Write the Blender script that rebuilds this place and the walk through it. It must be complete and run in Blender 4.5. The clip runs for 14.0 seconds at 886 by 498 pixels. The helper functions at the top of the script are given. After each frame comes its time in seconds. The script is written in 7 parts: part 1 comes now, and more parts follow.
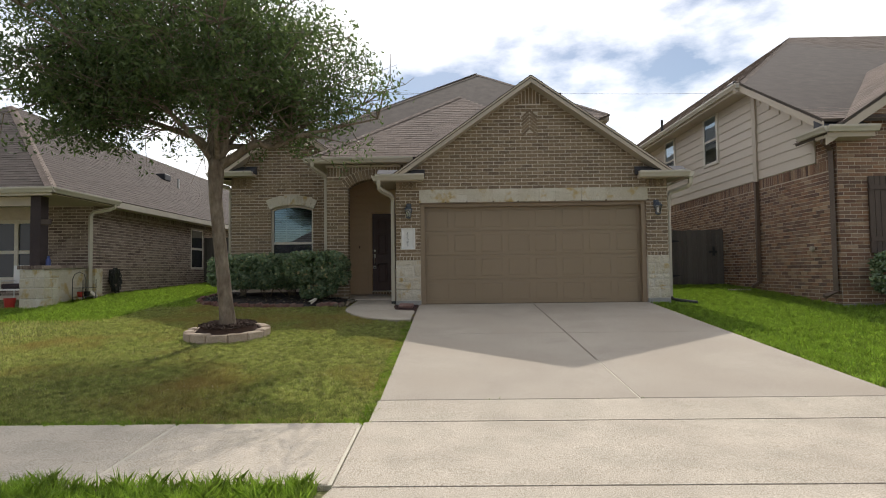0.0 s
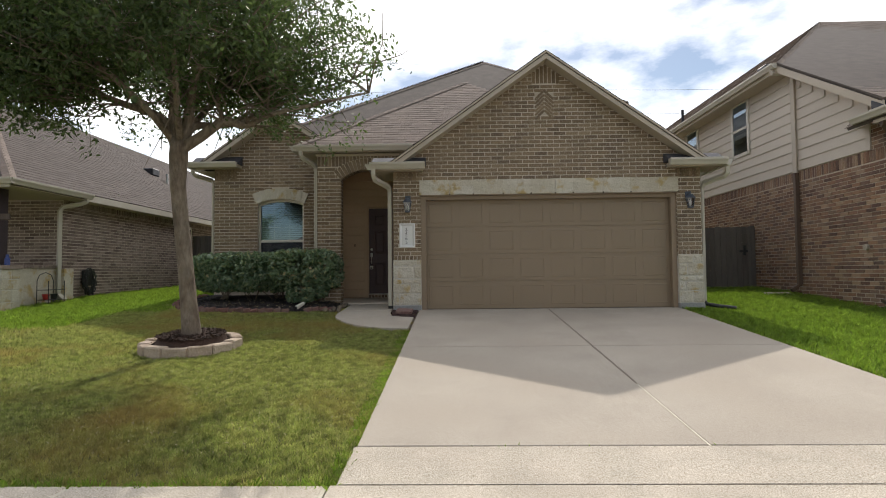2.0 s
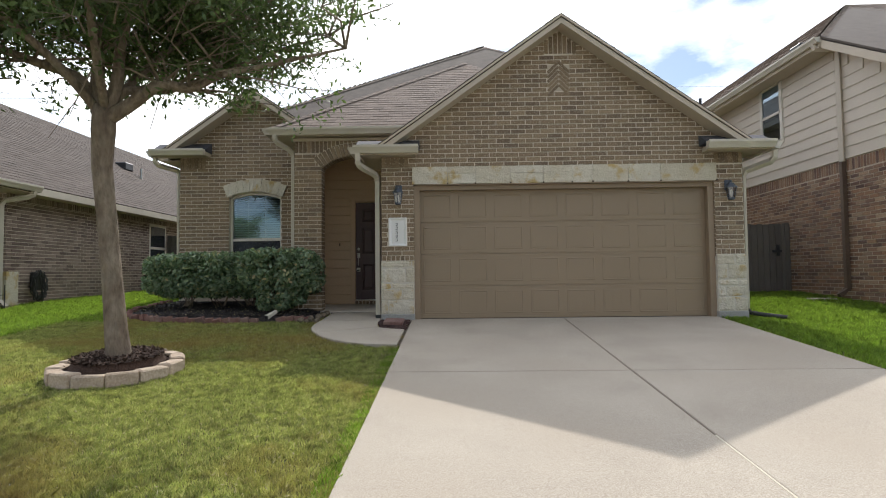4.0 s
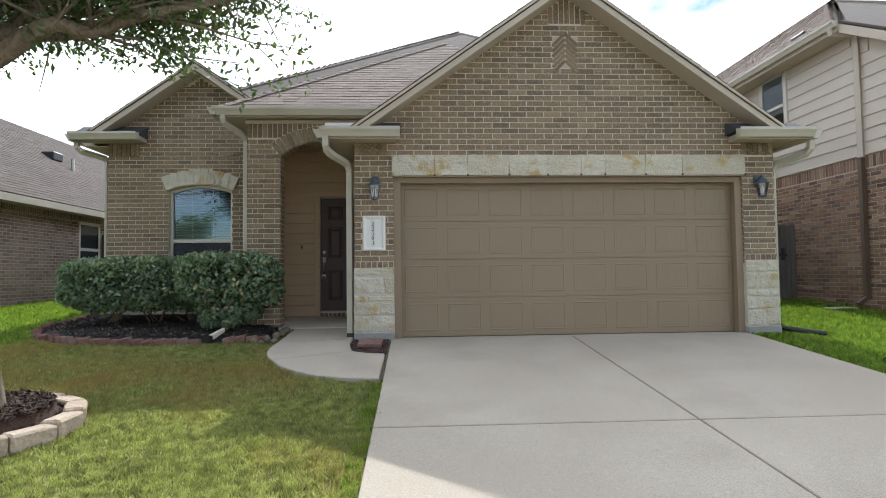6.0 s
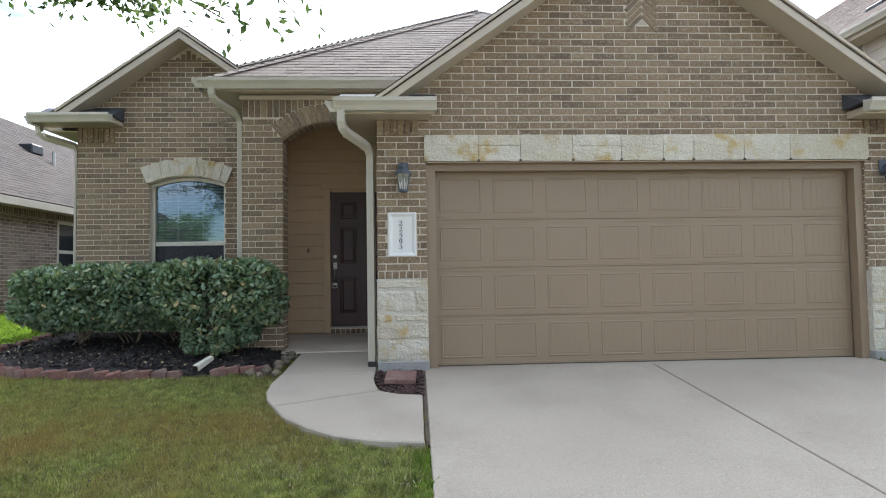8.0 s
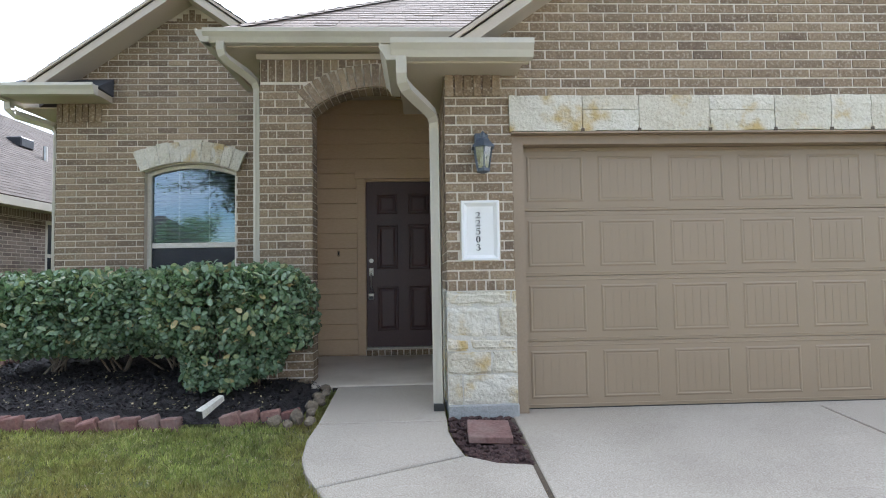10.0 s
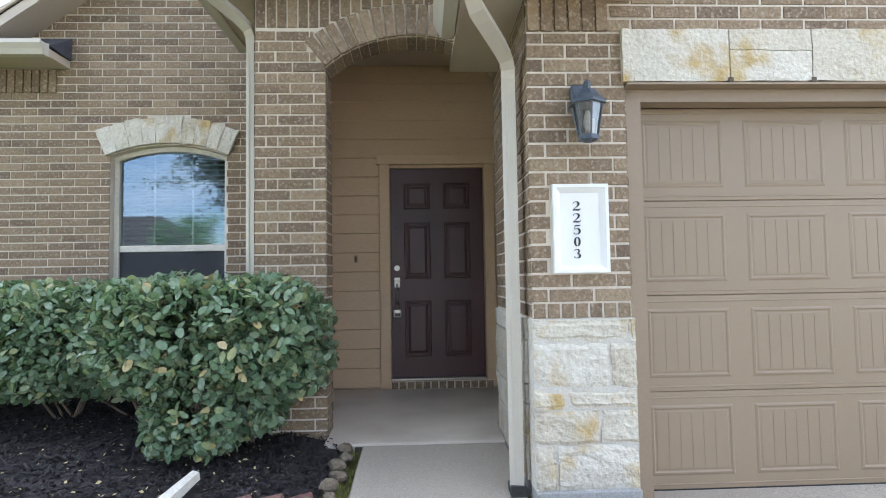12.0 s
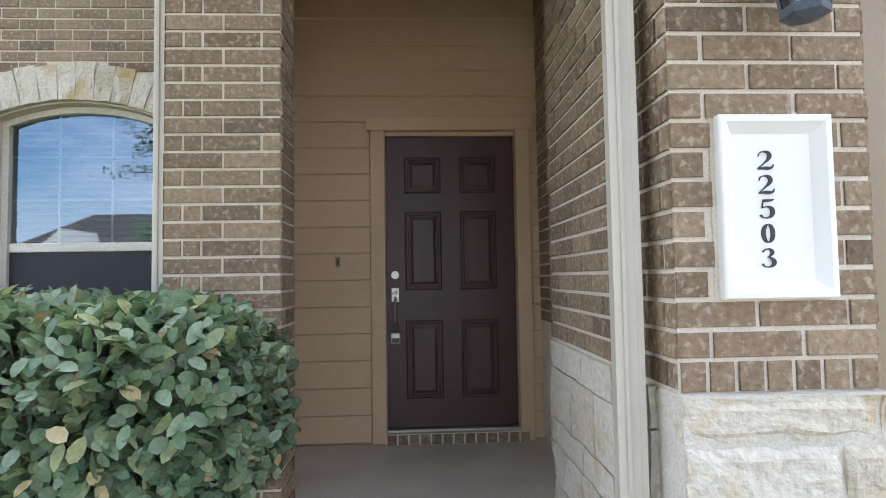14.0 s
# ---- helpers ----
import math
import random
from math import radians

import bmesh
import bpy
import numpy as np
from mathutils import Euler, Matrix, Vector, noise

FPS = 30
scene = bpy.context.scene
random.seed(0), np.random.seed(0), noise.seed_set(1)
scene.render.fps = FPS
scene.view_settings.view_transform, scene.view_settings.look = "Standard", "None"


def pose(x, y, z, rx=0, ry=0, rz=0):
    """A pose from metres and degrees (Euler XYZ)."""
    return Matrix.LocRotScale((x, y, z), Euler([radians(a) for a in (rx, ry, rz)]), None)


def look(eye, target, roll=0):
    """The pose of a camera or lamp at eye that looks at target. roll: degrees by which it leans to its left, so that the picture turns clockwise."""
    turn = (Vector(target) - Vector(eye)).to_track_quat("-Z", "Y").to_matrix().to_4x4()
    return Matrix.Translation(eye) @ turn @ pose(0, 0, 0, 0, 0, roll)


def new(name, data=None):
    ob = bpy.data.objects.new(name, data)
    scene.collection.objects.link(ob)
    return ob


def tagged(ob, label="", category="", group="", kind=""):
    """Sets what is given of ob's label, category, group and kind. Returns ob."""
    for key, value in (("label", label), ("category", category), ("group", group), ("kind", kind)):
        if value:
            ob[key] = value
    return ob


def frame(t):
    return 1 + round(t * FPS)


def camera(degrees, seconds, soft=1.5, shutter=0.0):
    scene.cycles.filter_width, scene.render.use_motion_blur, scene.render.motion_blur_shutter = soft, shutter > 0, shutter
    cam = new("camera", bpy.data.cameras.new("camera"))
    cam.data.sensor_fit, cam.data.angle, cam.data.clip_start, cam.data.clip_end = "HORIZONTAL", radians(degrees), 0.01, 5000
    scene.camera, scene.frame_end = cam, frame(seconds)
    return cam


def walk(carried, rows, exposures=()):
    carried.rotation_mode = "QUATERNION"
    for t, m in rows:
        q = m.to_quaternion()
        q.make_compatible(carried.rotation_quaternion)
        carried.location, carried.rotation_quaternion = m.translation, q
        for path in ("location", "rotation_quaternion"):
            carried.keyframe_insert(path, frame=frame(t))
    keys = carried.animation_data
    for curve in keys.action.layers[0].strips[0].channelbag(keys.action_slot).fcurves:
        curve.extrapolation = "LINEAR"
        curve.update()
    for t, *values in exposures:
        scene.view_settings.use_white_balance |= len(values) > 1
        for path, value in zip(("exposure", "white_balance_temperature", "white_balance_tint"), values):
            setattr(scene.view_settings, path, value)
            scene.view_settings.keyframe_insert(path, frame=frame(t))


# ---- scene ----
cam = camera(77.1, 14.0, soft=1.0)
PATH = [
    (0, (0.119, -0.048, 1.337), (0.092, 1.950, 1.420), -0.70),
    (0.5, (0.135, 0.292, 1.331), (0.104, 2.290, 1.416), -0.67),
    (1, (0.135, 0.629, 1.327), (0.099, 2.627, 1.414), -0.65),
    (1.5, (0.132, 0.973, 1.333), (0.090, 2.971, 1.420), -0.65),
    (2, (0.143, 1.339, 1.341), (0.096, 3.337, 1.427), -0.62),
    (2.5, (0.139, 1.728, 1.337), (0.086, 3.726, 1.424), -0.60),
    (3, (0.146, 2.140, 1.311), (0.089, 4.137, 1.401), -0.60),
    (5.5, (-0.129, 4.131, 1.474), (-0.065, 6.128, 1.568), -0.70),
    (6, (-0.258, 4.496, 1.500), (-0.155, 6.491, 1.591), -0.70),
    (6.5, (-0.341, 4.868, 1.550), (-0.233, 6.863, 1.636), -0.72),
    (7, (-0.468, 5.246, 1.603), (-0.354, 7.242, 1.681), -0.80),
    (9.5, (-1.061, 7.422, 1.698), (-0.991, 9.418, 1.795), -1.00),
    (10, (-1.282, 7.750, 1.719), (-1.200, 9.746, 1.817), -0.97),
    (10.5, (-1.413, 8.104, 1.747), (-1.331, 10.099, 1.848), -0.93),
    (11, (-1.515, 8.463, 1.777), (-1.433, 10.459, 1.881), -0.90),
    (11.5, (-1.603, 8.826, 1.808), (-1.522, 10.822, 1.912), -0.90),
    (12, (-1.656, 9.203, 1.828), (-1.575, 11.198, 1.930), -0.93),
    (12.5, (-1.730, 9.579, 1.834), (-1.639, 11.574, 1.936), -0.97),
    (13, (-1.759, 9.956, 1.850), (-1.659, 11.951, 1.948), -1.10),
    (13.5, (-1.754, 10.339, 1.882), (-1.646, 12.334, 1.977), -1.17),
    (14, (-1.730, 10.728, 1.907), (-1.637, 12.723, 2.007), -0.90),
]
EXPOSURES = [(0.0, -0.12, 6600, 12), (3.0, 0.16, 6500, 12), (5.5, 0.58, 6080, 9), (6.5, 0.76, 5980, 9), (10.0, 1.32, 5650, 11), (12.5, 1.92, 5560, 13), (13.4, 2.02, 5520, 14), (14.0, 1.86, 5780, 15)]
walk(cam, [(t, look(eye, target, roll)) for t, eye, target, roll in PATH], EXPOSURES)
# ---- world and sun ----
SUN_TO = Vector((0.068, 0.99, 1.0)).normalized()
ELEV = math.asin(SUN_TO.z)
AZIM = math.atan2(SUN_TO.x, SUN_TO.y)
world = bpy.data.worlds.new("sky")
scene.world = world
world.use_nodes = True
wt = world.node_tree
wt.nodes.clear()
w_out = wt.nodes.new("ShaderNodeOutputWorld")
w_bg = wt.nodes.new("ShaderNodeBackground")
w_sky = wt.nodes.new("ShaderNodeTexSky")
w_sky.sky_type = "NISHITA"
w_sky.sun_disc = False
w_sky.sun_elevation, w_sky.sun_rotation = ELEV, AZIM
w_sky.air_density, w_sky.dust_density, w_sky.ozone_density = 1.2, 0.6, 1.5
w_co = wt.nodes.new("ShaderNodeTexCoord")
w_map = wt.nodes.new("ShaderNodeMapping")
w_map.inputs["Scale"].default_value = (1.0, 1.0, 2.2)
w_map.inputs["Location"].default_value = (0.62, 1.3, 0.2)
w_noise = wt.nodes.new("ShaderNodeTexNoise")
w_noise.inputs["Scale"].default_value = 2.6
w_noise.inputs["Detail"].default_value = 9.0
w_noise.inputs["Roughness"].default_value = 0.56
w_ramp = wt.nodes.new("ShaderNodeValToRGB")
w_ramp.color_ramp.elements[0].position, w_ramp.color_ramp.elements[1].position = 0.41, 0.58
w_mix = wt.nodes.new("ShaderNodeMixRGB")
w_nrm = wt.nodes.new("ShaderNodeVectorMath")
w_nrm.operation = "NORMALIZE"
w_dot = wt.nodes.new("ShaderNodeVectorMath")
w_dot.operation = "DOT_PRODUCT"
w_dot.inputs[1].default_value = SUN_TO
w_cover = wt.nodes.new("ShaderNodeMath")  # the veil of cloud thickens towards the sun
w_cover.operation = "MULTIPLY_ADD"
w_cover.inputs[1].default_value = 0.13
w_shift = wt.nodes.new("ShaderNodeMath")
w_shift.operation = "SUBTRACT"
w_shift.inputs[1].default_value = 0.075
w_bright = wt.nodes.new("ShaderNodeValToRGB")  # clouds are brighter towards the sun
w_half = wt.nodes.new("ShaderNodeMath")
w_half.operation = "MULTIPLY_ADD"
w_half.inputs[1].default_value, w_half.inputs[2].default_value = 0.5, 0.5
w_bright.color_ramp.elements[0].color, w_bright.color_ramp.elements[1].color = (0.26, 0.27, 0.285, 1), (1.0, 1.0, 1.0, 1)
w_scale = wt.nodes.new("ShaderNodeMixRGB")
w_scale.blend_type = "MULTIPLY"
w_scale.inputs[0].default_value = 1.0
w_scale.inputs[2].default_value = (18.5, 18.6, 18.8, 1)
for a, b in ((w_co.outputs["Generated"], w_nrm.inputs[0]), (w_nrm.outputs[0], w_dot.inputs[0]), (w_dot.outputs["Value"], w_half.inputs[0]), (w_half.outputs[0], w_bright.inputs[0]), (w_bright.outputs[0], w_scale.inputs[1]), (w_scale.outputs[0], w_mix.inputs[2])):
    wt.links.new(a, b)
for a, b in ((w_co.outputs["Generated"], w_map.inputs[0]), (w_map.outputs[0], w_noise.inputs["Vector"]), (w_half.outputs[0], w_cover.inputs[0]), (w_noise.outputs["Fac"], w_cover.inputs[2]), (w_cover.outputs[0], w_shift.inputs[0]), (w_shift.outputs[0], w_ramp.inputs[0]),
             (w_ramp.outputs[0], w_mix.inputs[0]), (w_sky.outputs[0], w_mix.inputs[1]), (w_mix.outputs[0], w_bg.inputs[0]), (w_bg.outputs[0], w_out.inputs[0])):
    wt.links.new(a, b)
w_bg.inputs[1].default_value = 0.10
sun = new("sun", bpy.data.lights.new("sun", "SUN"))
sun.data.energy, sun.data.angle, sun.data.color = 2.9, radians(0.6), (1.0, 0.95, 0.87)
sun.matrix_world = look(SUN_TO * 60, (0, 0, 0))


# ---- materials ----
def material(name, c1, c2, rough=0.8, scale=4.0, fine=70.0, bump=0.3, dist=0.003, ramp=None, rnd="object", stain=None, stain_amt=0.0, stain_scale=0.7, metal=0.0, spec=0.5, stretch=(1, 1, 1), mixing=0.5, coat=0.0, through_light=0.0, grain=0.35, stain_range=(0.48, 0.72), clump=0.0, clump_scale=14.0):
    """A surface of two colours mixed by noise, a random tone per piece (ramp), stains of their own shape, and a fine relief."""
    m = bpy.data.materials.new(name)
    m.use_nodes = True
    t = m.node_tree
    p = t.nodes["Principled BSDF"]
    geo = t.nodes.new("ShaderNodeNewGeometry")
    mp = t.nodes.new("ShaderNodeMapping")
    mp.inputs["Scale"].default_value = stretch
    t.links.new(geo.outputs["Position"], mp.inputs[0])

    def tex(sc, detail=5.0):
        n = t.nodes.new("ShaderNodeTexNoise")
        n.inputs["Scale"].default_value, n.inputs["Detail"].default_value = sc, detail
        t.links.new(mp.outputs[0], n.inputs["Vector"])
        return n

    def mix(f, a, b, how="MIX"):
        x = t.nodes.new("ShaderNodeMixRGB")
        x.blend_type = how
        for v, s in ((f, x.inputs[0]), (a, x.inputs[1]), (b, x.inputs[2])):
            if isinstance(v, (int, float)):
                s.default_value = v
            elif isinstance(v, tuple):
                s.default_value = (*v, 1)
            else:
                t.links.new(v, s)
        return x.outputs[0]

    def curve(v, lo, hi):
        r = t.nodes.new("ShaderNodeValToRGB")
        r.color_ramp.elements[0].position, r.color_ramp.elements[1].position = lo, hi
        t.links.new(v, r.inputs[0])
        return r.outputs[0]

    n1, n2 = tex(scale), tex(fine, 3.0)
    col = mix(curve(n1.outputs["Fac"], 0.3, 0.7), c1, c2)
    if ramp:
        src = t.nodes.new("ShaderNodeObjectInfo").outputs["Random"] if rnd == "object" else geo.outputs["Random Per Island"]
        r = t.nodes.new("ShaderNodeValToRGB")
        r.color_ramp.interpolation = "LINEAR"
        while len(r.color_ramp.elements) < len(ramp):
            r.color_ramp.elements.new(0.5)
        for i, c in enumerate(ramp):
            r.color_ramp.elements[i].position = i / (len(ramp) - 1)
            r.color_ramp.elements[i].color = (*c, 1)
        t.links.new(src, r.inputs[0])
        col = mix(mixing, col, r.outputs[0])
    col = mix(grain, col, curve(n2.outputs["Fac"], 0.25, 0.75), "SOFT_LIGHT")
    if clump:
        col = mix(clump, col, curve(tex(clump_scale, 3.0).outputs["Fac"], 0.30, 0.70), "OVERLAY")
    if stain:
        n3 = tex(stain_scale, 6.0)
        f = mix(1.0, curve(n3.outputs["Fac"], *stain_range), (stain_amt,) * 3, "MULTIPLY")
        col = mix(f, col, stain)
    t.links.new(col, p.inputs["Base Color"])
    p.inputs["Roughness"].default_value, p.inputs["Metallic"].default_value = rough, metal
    p.inputs["Specular IOR Level"].default_value = spec
    p.inputs["Coat Weight"].default_value = coat
    if bump:
        b = t.nodes.new("ShaderNodeBump")
        b.inputs["Strength"].default_value, b.inputs["Distance"].default_value = bump, dist
        t.links.new(n2.outputs["Fac"], b.inputs["Height"])
        t.links.new(b.outputs[0], p.inputs["Normal"])
    if through_light:
        tl, mx = t.nodes.new("ShaderNodeBsdfTranslucent"), t.nodes.new("ShaderNodeMixShader")
        t.links.new(mix(1.0, col, (1.2, 1.25, 0.8), "MULTIPLY"), tl.inputs[0])
        mx.inputs[0].default_value = through_light
        t.links.new(p.outputs[0], mx.inputs[1])
        t.links.new(tl.outputs[0], mx.inputs[2])
        t.links.new(mx.outputs[0], t.nodes["Material Output"].inputs[0])
    return m


BRICK = material("brown_brick", (0.171, 0.122, 0.076), (0.265, 0.192, 0.121), 0.9, 9, 55, 0.9, 0.006, [(0.122, 0.085, 0.059), (0.186, 0.132, 0.082), (0.260, 0.188, 0.116), (0.221, 0.156, 0.097), (0.333, 0.250, 0.157)], "object", (0.451, 0.376, 0.286), 0.6, 42.0, mixing=0.68, stain_range=(0.54, 0.66))
BRICK_FAR = material("brown_brick_joined", (0.171, 0.122, 0.076), (0.265, 0.192, 0.121), 0.9, 9, 55, 0.9, 0.006, [(0.122, 0.085, 0.059), (0.186, 0.132, 0.082), (0.260, 0.188, 0.116), (0.221, 0.156, 0.097), (0.333, 0.250, 0.157)], "island", (0.451, 0.376, 0.286), 0.6, 42.0, mixing=0.68, stain_range=(0.54, 0.66))
RED_RAMP = [(0.085, 0.05, 0.04), (0.22, 0.115, 0.07), (0.33, 0.19, 0.11), (0.14, 0.078, 0.055), (0.42, 0.29, 0.19), (0.11, 0.065, 0.052), (0.27, 0.15, 0.09)]
BRICK_R = material("rust_brick", (0.18, 0.085, 0.05), (0.27, 0.14, 0.08), 0.9, 9, 55, 0.6, 0.005, RED_RAMP, "object", (0.4, 0.3, 0.22), 0.2, 3, mixing=0.9)
BRICK_R_FAR = material("rust_brick_joined", (0.18, 0.085, 0.05), (0.27, 0.14, 0.08), 0.9, 9, 55, 0.6, 0.005, RED_RAMP, "island", (0.4, 0.3, 0.22), 0.2, 3, mixing=0.9)
GREY_RAMP = [(0.095, 0.065, 0.055), (0.20, 0.145, 0.12), (0.31, 0.245, 0.205), (0.14, 0.10, 0.085)]
BRICK_L = material("grey_brown_brick", (0.22, 0.165, 0.135), (0.29, 0.23, 0.19), 0.9, 9, 55, 0.6, 0.005, GREY_RAMP, "object", (0.4, 0.33, 0.28), 0.25, 2, mixing=0.88)
BRICK_L_FAR = material("grey_brown_brick_joined", (0.22, 0.165, 0.135), (0.29, 0.23, 0.19), 0.9, 9, 55, 0.6, 0.005, GREY_RAMP, "island", (0.4, 0.33, 0.28), 0.25, 2, mixing=0.88)
MORTAR = material("tan_mortar", (0.60, 0.535, 0.445), (0.68, 0.61, 0.51), 0.95, 12, 160, 0.5, 0.003)
MORTAR_D = material("brown_mortar", (0.56, 0.48, 0.39), (0.64, 0.56, 0.46), 0.95, 12, 160, 0.5, 0.003)
STONE = material("cream_limestone", (0.517, 0.465, 0.360), (0.639, 0.595, 0.495), 0.92, 7, 45, 1.0, 0.014, [(0.470, 0.409, 0.297), (0.564, 0.521, 0.414), (0.658, 0.623, 0.540), (0.526, 0.465, 0.342)], "object", (0.442, 0.298, 0.081), 0.8, 5.0, mixing=0.5, stain_range=(0.54, 0.70))
STONE_MORTAR = material("pale_stone_mortar", (0.52, 0.49, 0.42), (0.60, 0.56, 0.49), 0.95, 12, 120, 0.5, 0.003)
CONCRETE = material("light_concrete", (0.385, 0.338, 0.278), (0.455, 0.405, 0.335), 0.9, 1.6, 130, 0.3, 0.002, None, "object", (0.33, 0.275, 0.215), 0.5, 0.8, grain=0.6, spec=0.15)
CONCRETE_W = material("worn_exposed_concrete", (0.45, 0.402, 0.325), (0.55, 0.485, 0.395), 0.95, 3.0, 110, 0.8, 0.005, None, "object", (0.33, 0.285, 0.23), 0.45, 1.2, grain=1.0, spec=0.15)
CONCRETE_G = material("grey_foundation_concrete", (0.28, 0.28, 0.26), (0.36, 0.35, 0.33), 0.95, 4, 90, 0.5, 0.004)
CAULK = material("pale_joint_filler", (0.50, 0.46, 0.36), (0.62, 0.57, 0.46), 0.8, 5, 100, 0.2)
DARK_JOINT = material("dark_joint_dirt", (0.07, 0.055, 0.04), (0.13, 0.10, 0.07), 0.95, 9, 90, 0.4)
# centre joint filler with the gable's shade put into its colour
JOINT_SHADE = material("shaded_joint_filler", (0.13, 0.10, 0.075), (0.20, 0.16, 0.12), 0.95, 9, 90, 0.4)
TRIM = material("tan_trim_paint", (0.470, 0.403, 0.314), (0.515, 0.442, 0.347), 0.55, 1.5, 60, 0.03, 0.001, grain=0.06)
TRIM_D = material("brown_frame_paint", (0.265, 0.195, 0.126), (0.288, 0.213, 0.140), 0.5, 1.5, 60, 0.03, 0.001, grain=0.06)
GUTTER = material("cream_gutter_enamel", (0.52, 0.48, 0.40), (0.57, 0.53, 0.44), 0.35, 1.2, 40, 0.04, 0.001, None, "object", (0.40, 0.35, 0.28), 0.3, 2.2, grain=0.05)
GARAGE = material("tan_garage_paint", (0.263, 0.196, 0.124), (0.284, 0.212, 0.137), 0.42, 0.8, 140, 0.03, 0.001, grain=0.05)
SIDING = material("brown_siding_paint", (0.55, 0.405, 0.255), (0.58, 0.43, 0.275), 0.6, 1.2, 70, 0.05, 0.001, None, stretch=(0.3, 0.3, 1), grain=0.1)
SIDING_B = material("beige_siding_paint", (0.55, 0.485, 0.405), (0.59, 0.525, 0.44), 0.65, 1.0, 70, 0.05, 0.001, None, stretch=(0.3, 0.3, 1), grain=0.1)
DOOR = material("dark_maroon_door_paint", (0.051, 0.019, 0.022), (0.063, 0.026, 0.027), 0.42, 2, 90, 0.15, 0.001, stretch=(3, 3, 0.4))
SHINGLE = material("brown_asphalt_shingle", (0.17, 0.13, 0.105), (0.22, 0.17, 0.14), 0.95, 1.2, 220, 0.6, 0.004, [(0.13, 0.10, 0.08), (0.19, 0.15, 0.12), (0.24, 0.19, 0.155), (0.17, 0.13, 0.11)], "island", (0.10, 0.08, 0.065), 0.35, 0.5, mixing=0.6)
SHINGLE_D = material("dark_weathered_shingle", (0.065, 0.05, 0.042), (0.09, 0.07, 0.058), 0.95, 1.2, 220, 0.6, 0.004, [(0.055, 0.043, 0.035), (0.08, 0.063, 0.053), (0.105, 0.083, 0.07)], "island", (0.06, 0.05, 0.042), 0.5, 0.5, mixing=0.6)
ROOF_UNDER = material("dark_roof_felt", (0.08, 0.065, 0.055), (0.11, 0.09, 0.075), 0.95)
METAL = material("brushed_nickel", (0.42, 0.40, 0.37), (0.50, 0.48, 0.44), 0.38, 20, 200, 0.05, 0.0005, metal=1.0)
BLACK = material("black_metal", (0.025, 0.025, 0.028), (0.04, 0.04, 0.042), 0.45, 9, 120, 0.15, 0.001, metal=0.4)
LAMP_METAL = material("blue_black_lamp_paint", (0.060, 0.074, 0.098), (0.085, 0.10, 0.125), 0.4, 9, 120, 0.12, 0.001)
WHITE = material("white_paint", (0.78, 0.77, 0.74), (0.82, 0.81, 0.79), 0.6, 3, 90, 0.06, 0.001, grain=0.06)
VINYL = material("off_white_vinyl", (0.62, 0.58, 0.50), (0.66, 0.62, 0.54), 0.45, 3, 60, 0.03, 0.001)
BLIND = material("white_blind_slat", (0.64, 0.64, 0.62), (0.70, 0.70, 0.68), 0.5, 3, 60, 0.02)
INK = material("black_numeral_paint", (0.012, 0.012, 0.014), (0.018, 0.018, 0.02), 0.5)
ROOM = material("dim_room_paint", (0.20, 0.19, 0.18), (0.24, 0.23, 0.21), 0.9)
MULCH = material("black_mulch", (0.020, 0.017, 0.018), (0.042, 0.034, 0.034), 0.8, 14, 60, 1.0, 0.02, [(0.016, 0.013, 0.014), (0.04, 0.032, 0.032), (0.07, 0.055, 0.052)], "island")
MULCH_B = material("brown_mulch", (0.045, 0.026, 0.018), (0.08, 0.046, 0.03), 0.95, 14, 60, 1.0, 0.02, [(0.025, 0.015, 0.011), (0.07, 0.04, 0.028), (0.12, 0.07, 0.048)], "island")
EDGE_BRICK = material("red_edging_brick", (0.152, 0.073, 0.060), (0.216, 0.112, 0.092), 0.9, 8, 50, 0.7, 0.006, [(0.120, 0.052, 0.044), (0.200, 0.090, 0.075), (0.248, 0.138, 0.110), (0.160, 0.103, 0.097)], "object", (0.320, 0.258, 0.220), 0.4, 5)
RING = material("tan_retaining_block", (0.42, 0.33, 0.24), (0.52, 0.42, 0.32), 0.95, 8, 50, 0.9, 0.008, [(0.36, 0.27, 0.20), (0.50, 0.40, 0.30), (0.55, 0.45, 0.36)], "object", (0.25, 0.19, 0.14), 0.4, 4)
ROCK = material("brown_rock", (0.136, 0.106, 0.072), (0.221, 0.178, 0.128), 0.95, 6, 40, 0.9, 0.01, [(0.102, 0.076, 0.055), (0.187, 0.145, 0.102), (0.255, 0.212, 0.153)], "object")
LAVA = material("red_lava_rock", (0.043, 0.022, 0.019), (0.074, 0.039, 0.033), 0.95, 20, 60, 1.0, 0.01, [(0.031, 0.017, 0.016), (0.074, 0.039, 0.033), (0.099, 0.062, 0.055)], "island")
BARK = material("grey_brown_bark", (0.13, 0.095, 0.065), (0.24, 0.19, 0.14), 0.95, 9, 28, 1.0, 0.03, None, "object", (0.34, 0.30, 0.23), 0.5, 5, stretch=(1, 1, 0.4))
LEAF = material("oak_leaf", (0.069, 0.106, 0.042), (0.100, 0.144, 0.058), 0.5, 3, 60, 0.1, 0.001, [(0.040, 0.069, 0.029), (0.081, 0.125, 0.047), (0.138, 0.181, 0.078), (0.094, 0.138, 0.058)], "island", mixing=0.7, through_light=0.55)
